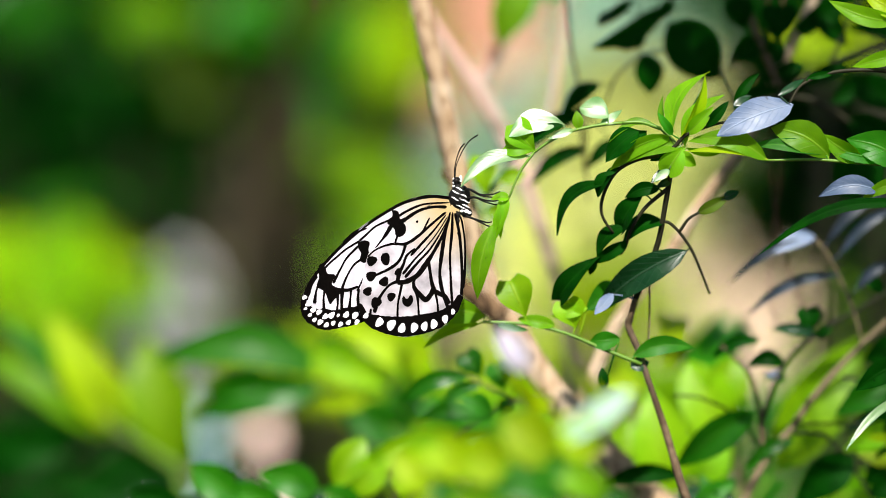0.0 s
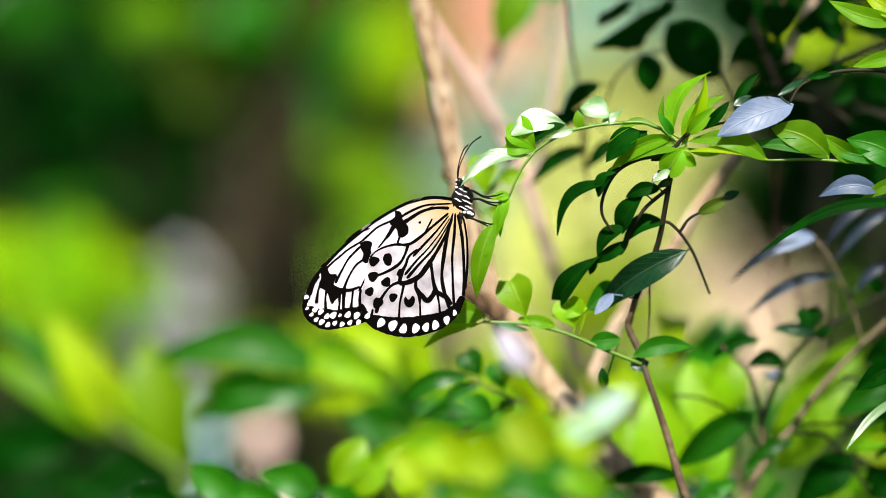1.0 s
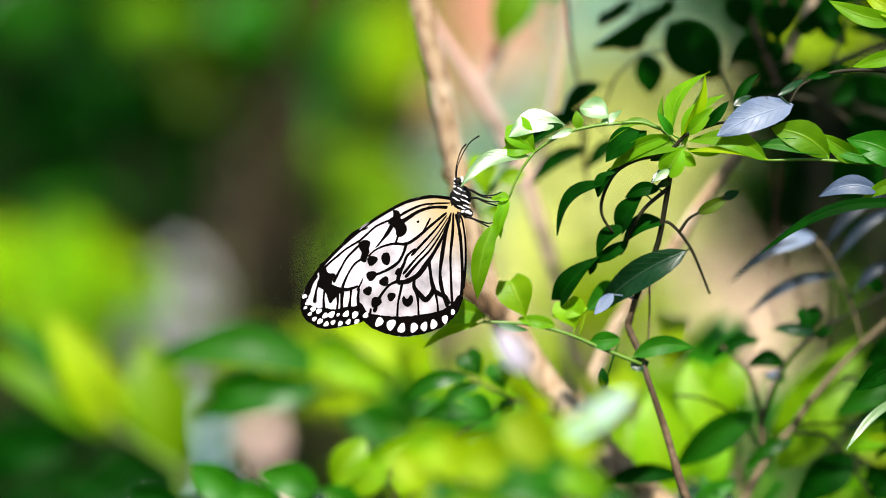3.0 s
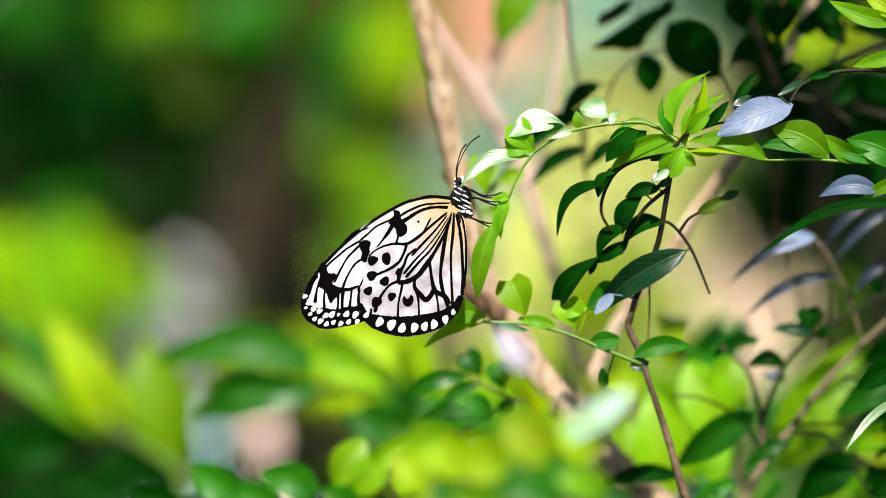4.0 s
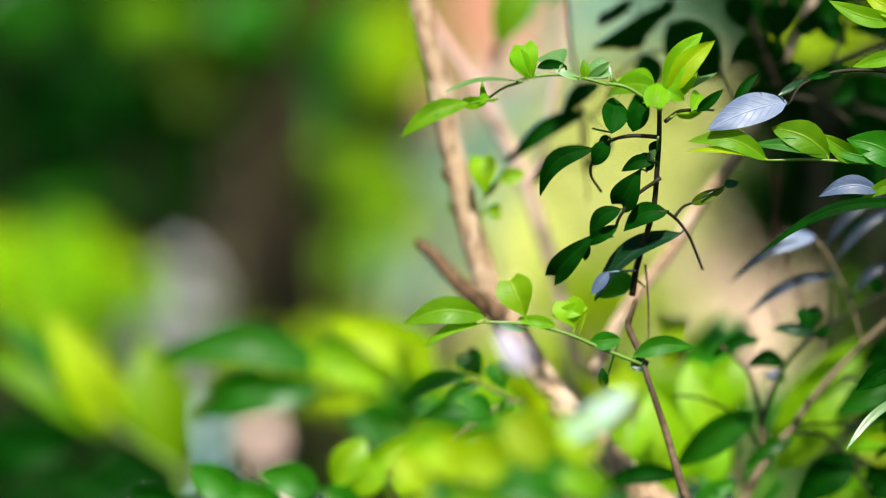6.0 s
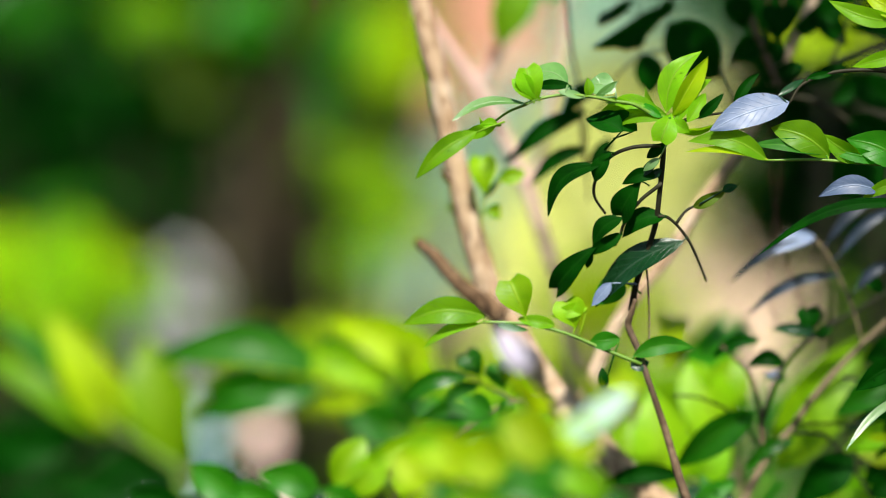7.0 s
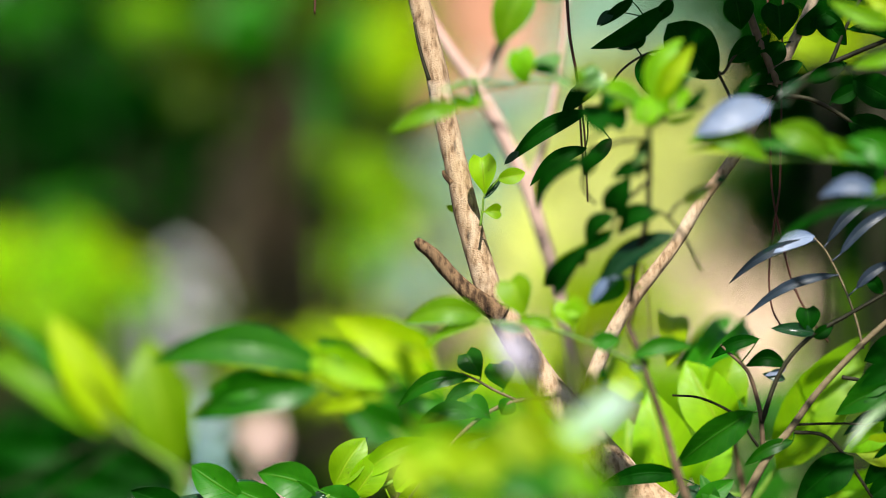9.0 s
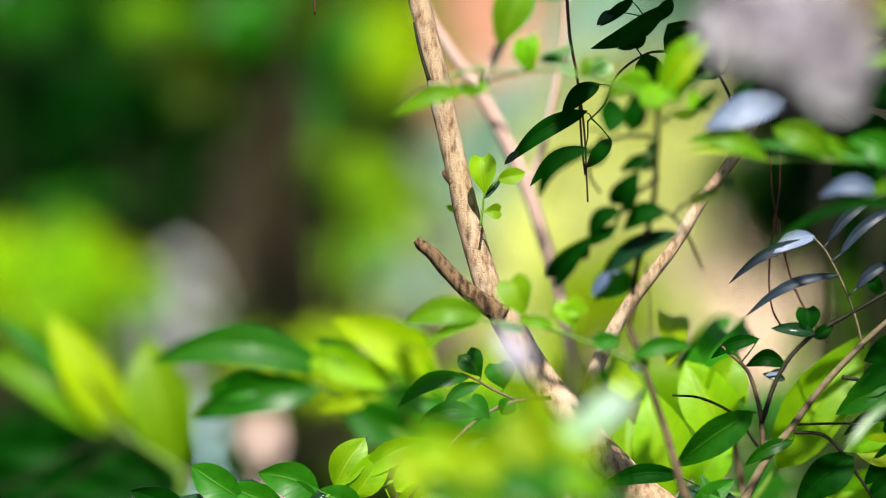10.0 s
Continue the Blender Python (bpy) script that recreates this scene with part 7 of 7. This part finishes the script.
# how the sprig springs up once the butterfly leaves it: seconds, the stem's and the twig's share of the rise, the stem's lean
TIMES, STEM_RISE, ARC_RISE, LEAN = zip(*(
    (0, 0, 0, 0),
    (0.5, 0, 0, 0),
    (1, 0, 0.01, 0.15),
    (1.5, 0, 0, 0),
    (2.5, 0, 0, 0),
    (4.3, 0, 0, 0),
    (4.6, 0.01, 0.02, 0),
    (4.7, 0.03, 0.08, 0),
    (4.8, 0.07, 0.27, 0),
    (4.9, 0.14, 0.6, -0.3),
    (5.0, 0.38, 1.05, -1),
    (5.1, 0.5, 1.1, -1),
    (5.2, 0.65, 1.2, -1),
    (5.3, 0.9, 1.28, -1.2),
    (5.4, 1.12, 1.34, -1.4),
    (5.5, 1.28, 1.38, -1.5),
    (5.6, 1.36, 1.36, -2),
    (5.7, 1.36, 1.3, -3.2),
    (6.2, 0.6, 0.8, -3),
    (6.6, 0.34, 0.74, -3.4),
    (6.8, 0.36, 0.74, -3.4),
    (7.0, 0.5, 0.75, -2.2),
    (7.2, 0.7, 0.7, -0.6),
    (7.3, 0.85, 0.8, -0.2),
    (7.4, 0.95, 0.92, 0),
    (7.5, 1, 1, 0),
    (7.7, 1.12, 1.14, -0.8),
    (8, 0.92, 1.12, -6.3),
    (8.25, 0.92, 1.12, -3.5),
    (8.5, 0.93, 1.16, -1.7),
    (8.75, 0.85, 1.13, -3.6),
    (9, 0.75, 1.1, -6.3),
    (9.25, 0.9, 1.15, -3),
    (9.5, 1.02, 1.21, -1),
    (9.75, 1, 1.16, -2.4),
    (10, 0.97, 1.1, -3.8),
))


def motions():
    def rise_of(ob, t):
        if ob not in RISE:
            return None
        carrier, rest, risen = RISE[ob]
        share = np.interp(t, TIMES, ARC_RISE if ob in arcs or carrier in arcs else STEM_RISE)
        if carrier in RISE:
            _, from_rest, from_risen = RISE[carrier]
            return rise_of(carrier, t) @ partly(from_rest.inverted() @ rest, from_risen.inverted() @ risen, share)
        bow = np.interp(t, TIMES, LEAN)
        if carrier == tw2:
            # the pale leaf on the side bush sways along with the stem
            return Matrix.Translation((0.0014 * bow, 0, 0)) @ partly(rest, risen, share * max(0, 1 + 0.15 * bow))
        lean = Matrix.Translation(foot) @ Matrix.Rotation(radians(bow), 4, "Y") @ Matrix.Translation(-foot)
        return lean @ partly(rest, risen, share)

    foot = SOFT[main_stem]
    arcs = (arc_a, arc_b, arc_c)
    for ob in RISE:
        carrier = RISE[ob][0]
        rows = []
        for t in TIMES:
            under = rise_of(carrier, t) if carrier in RISE and ob.parent == carrier else Matrix.Translation(SOFT[ob.parent])
            rows.append((t, under.inverted() @ rise_of(ob, t)))
        walk(ob, rows)
    near, far = pose(0, 0.9945, 1.2955), pose(0, 1.1089, 1.2835)
    walk(focus, [(0, near), (7.7, near), (7.83, far), (10, far)])
    # seconds, place, head's way, back's way, then for each side: forewing's lift, sweep and twist, hindwing's extra lift, sweep and twist; abdomen's raise
    fly_rows = [
        (0, (0.007, 0.9965, 1.3145), (-0.08, 0, 1), (-1, 0, -0.08), (85, 0, 0, 0, 0, 0), (85, 0, 0, 0, 0, 0), 0),
        (0.5, (0.0076, 0.9965, 1.3145), (-0.08, 0, 1), (-1, 0, -0.08), (85, 0, 0, 0, 0, 0), (85, 0, 0, 0, 0, 0), 0),
        (1, (0.0081, 0.9965, 1.314), (-0.07, 0, 1), (-1, 0, -0.07), (85, 0, 0, 0, 0, 0), (85, 0, 0, 0, 0, 0), 0),
        (1.5, (0.0074, 0.9965, 1.3143), (-0.07, 0, 1), (-1, 0, -0.07), (85, 0, 0, 0, 0, 0), (85, 0, 0, 0, 0, 0), 0),
        (2.5, (0.0074, 0.9965, 1.3143), (-0.07, 0, 1), (-1, 0, -0.07), (85, 0, 0, 0, 0, 0), (85, 0, 0, 0, 0, 0), 0),
        (3.4, (0.0074, 0.9965, 1.3143), (-0.07, 0, 1), (-1, 0, -0.07), (85, 0, 0, 0, 0, 0), (85, 0, 0, 0, 0, 0), 0),
        (4.2, (0.0076, 0.9965, 1.3143), (-0.07, 0, 1), (-1, 0, -0.07), (85, 0, 0, 0, 0, 0), (85, 0, 0, 0, 0, 0), 0),
        (4.3, (0.0074, 0.9965, 1.3147), (-0.06, 0, 1), (-1, 0, -0.06), (83, 3, 0, 0, 0, 0), (83, 3, 0, 0, 0, 0), 0),
        (4.4, (0.007, 0.9967, 1.3158), (-0.04, 0, 1), (-1, 0, -0.04), (79, 13, 0, 0, 2, 0), (79, 13, 0, 0, 2, 0), 0),
        (4.5, (0.0066, 0.9861, 1.3161), (-0.02, -0.02, 1.00), (-1.00, 0.00, -0.02), (58, 33, 0, 8, 6, 0), (58, 33, 0, 8, 6, 0), 0),
        (4.6, (0.0043, 1.0041, 1.3197), (0.11, -0.03, 0.99), (-0.99, 0.05, 0.11), (29, 41, -6, 2, 4, -12), (29, 41, -6, 2, 4, -12), 35),
        (4.7, (-0.0136, 0.9888, 1.3212), (0.05, 0.26, 0.96), (-1.00, -0.02, 0.06), (-19, 46, 0, 7, 6, -10), (-19, 46, 0, 7, 6, -10), 65),
        (4.8, (-0.0324, 0.9809, 1.3352), (-0.23, -0.09, 0.97), (-0.97, -0.03, -0.24), (-40, 45, -7, 3, 0, -8), (-40, 45, -7, 3, 0, -8), 75),
        (4.9, (-0.0429, 1.0085, 1.3381), (-0.56, -0.05, 0.82), (-0.72, -0.47, -0.52), (4, 46, 5, -13, 4, -42), (12, 35, 24, 0, 8, 0), 80),
        (5, (-0.0513, 0.9765, 1.3504), (-0.18, -0.28, 0.94), (-0.92, 0.38, -0.07), (73, 39, 2, 6, 6, 5), (69, 40, 13, 0, 8, 0), 40),
        (5.1, (-0.0569, 0.9744, 1.3557), (0.11, 0.42, 0.90), (-0.99, 0.14, 0.06), (49, 28, 9, 13, -5, 12), (50, 52, 0, 0, 8, 0), 15),
        (5.2, (-0.0588, 0.9739, 1.3595), (0.35, 0.42, 0.83), (-0.90, 0.41, 0.17), (48, 21, 12, -3, -11, 22), (52, 75, -7, 0, 8, 0), 0),
        (5.3, (-0.0618, 0.9689, 1.3656), (0.27, 0.02, 0.96), (-0.33, 0.94, 0.07), (38, 36, 22, 1, -11, 50), (51, 64, -29, 6, 34, -28), 0),
        (5.4, (-0.0745, 0.9803, 1.3780), (0.10, 0.45, 0.89), (0.54, 0.72, -0.43), (17, 41, -32, -8, 3, 17), (14, 29, 8, -2, -3, 14), 0),
        (5.5, (-0.0919, 0.9947, 1.3896), (0.05, 0.21, 0.97), (0.53, 0.82, -0.21), (18, 31, -25, 7, 7, -3), (15, 29, 4, 9, -5, 15), 0),
        (5.6, (-0.0991, 1.0052, 1.3977), (-0.08, 0.22, 0.97), (-0.22, 0.95, -0.23), (42, 38, 0, 0, 5, -11), (43, 34, 24, -5, 9, -18), 0),
        (5.7, (-0.1212, 1.0063, 1.408), (-0.2, 0.1, 1), (-0.3, 0.95, 0), (50, 40, 0, 0, 10, 0), (40, 40, 0, 0, 10, 0), 0),
        (6.1, (-0.186, 0.9945, 1.4863), (-0.2, 0.1, 1), (-0.3, 0.95, 0), (10, 45, 0, 0, 10, 0), (10, 45, 0, 0, 10, 0), 0),
        (6.5, (-0.11, 0.74, 1.65), (0.2, 0.3, 0.9), (0, 1, -0.2), (50, 40, 0, 0, 10, 0), (50, 40, 0, 0, 10, 0), 0),
        (7.2, (0.0911, 0.62, 1.67), (0.6, 0.2, 0.6), (-0.3, 0.9, 0.2), (30, 40, 0, 0, 10, 0), (30, 40, 0, 0, 10, 0), 0),
        (7.9, (0.1714, 0.64, 1.62), (0.7, 0.2, 0.6), (-0.3, 0.9, 0.2), (20, 40, 0, 0, 10, 0), (20, 40, 0, 0, 10, 0), 0),
        (8.5, (0.1395, 0.68, 1.5485), (0.6, 0.1, 0.7), (-0.3, 0.9, 0.2), (60, 40, 0, 0, 10, 0), (60, 40, 0, 0, 10, 0), 0),
        (9.1, (0.0626, 0.74, 1.4771), (0.3, 0, 0.95), (-0.2, 0.95, 0.1), (30, 40, 0, 0, 10, 0), (30, 40, 0, 0, 10, 0), 0),
        (9.3, (0.025, 0.768, 1.4363), (0.2, 0, 1), (-0.2, 0.95, 0.1), (40, 40, 0, 0, 10, 0), (40, 40, 0, 0, 10, 0), 0),
        (9.4, (0.0480, 0.7691, 1.4480), (0.1, 0.2, 0.97), (-0.7, -0.4, 0.5), (50, 30, 0, 0, 8, 0), (40, 30, 0, 0, 8, 0), 0),
        (9.5, (0.0700, 0.7700, 1.4290), (0.1, 0.5, 0.86), (-0.3, -0.8, 0.5), (50, 20, 0, 0, 5, 0), (40, 10, 0, 0, 5, 0), 0),
        (9.6, (0.1000, 0.7850, 1.3985), (0, 0.93, 0.36), (0, -0.36, 0.93), (12, 0, 0, 0, 4, 0), (8, -4, -4, -8, 6, 3), 0),
        (9.7, (0.1000, 0.7840, 1.3965), (-0.22, 0.94, 0.26), (-0.49, -0.34, 0.8), (52, 0, 0, 0, 8, 0), (43, -1, -12, -18, 20, -3), 0),
        (9.8, (0.1085, 0.7850, 1.3950), (0.08, 0.78, 0.62), (-0.14, -0.62, 0.77), (23, 30, 0, 0, -1, -4), (27, -4, -6, -8, 2, 1), 0),
        (9.9, (0.1240, 0.7780, 1.3990), (-0.06, 0.1, 0.99), (-0.66, -0.72, 0.1), (84, 12, 0, 2, 3, 0), (82, 12, 0, 0, 3, 0), 0),
        (10, (0.1350, 0.7780, 1.4060), (0.1, 0.2, 0.97), (-0.75, -0.64, 0.12), (85, 3, 0, 0, 0, 0), (83, 5, 0, 0, 0, 0), 0),
    ]
    walk(fly, [(t, bearing(at, ahead, dorsal)) for t, at, ahead, dorsal, *_ in fly_rows])
    for n, ob in enumerate(wings):
        side, hind, base = (1 if n < 2 else -1), n % 2, ob.location.copy()
        rows = []
        for t, _, _, _, right, left, _ in fly_rows:
            lift, sweep_by, twist, more, rear, rear_twist = right if side > 0 else left
            if hind:
                rows.append((t, wing_pose(side, lift + more - 1.5, rear, rear_twist, base)))
            else:
                rows.append((t, wing_pose(side, lift, sweep_by, twist, base)))
        walk(ob, rows)
    waist = abdomen.location.copy()
    walk(abdomen, [(row[0], Matrix.Translation(waist) @ Matrix.Rotation(radians(-row[-1]), 4, "X")) for row in fly_rows])


motions()
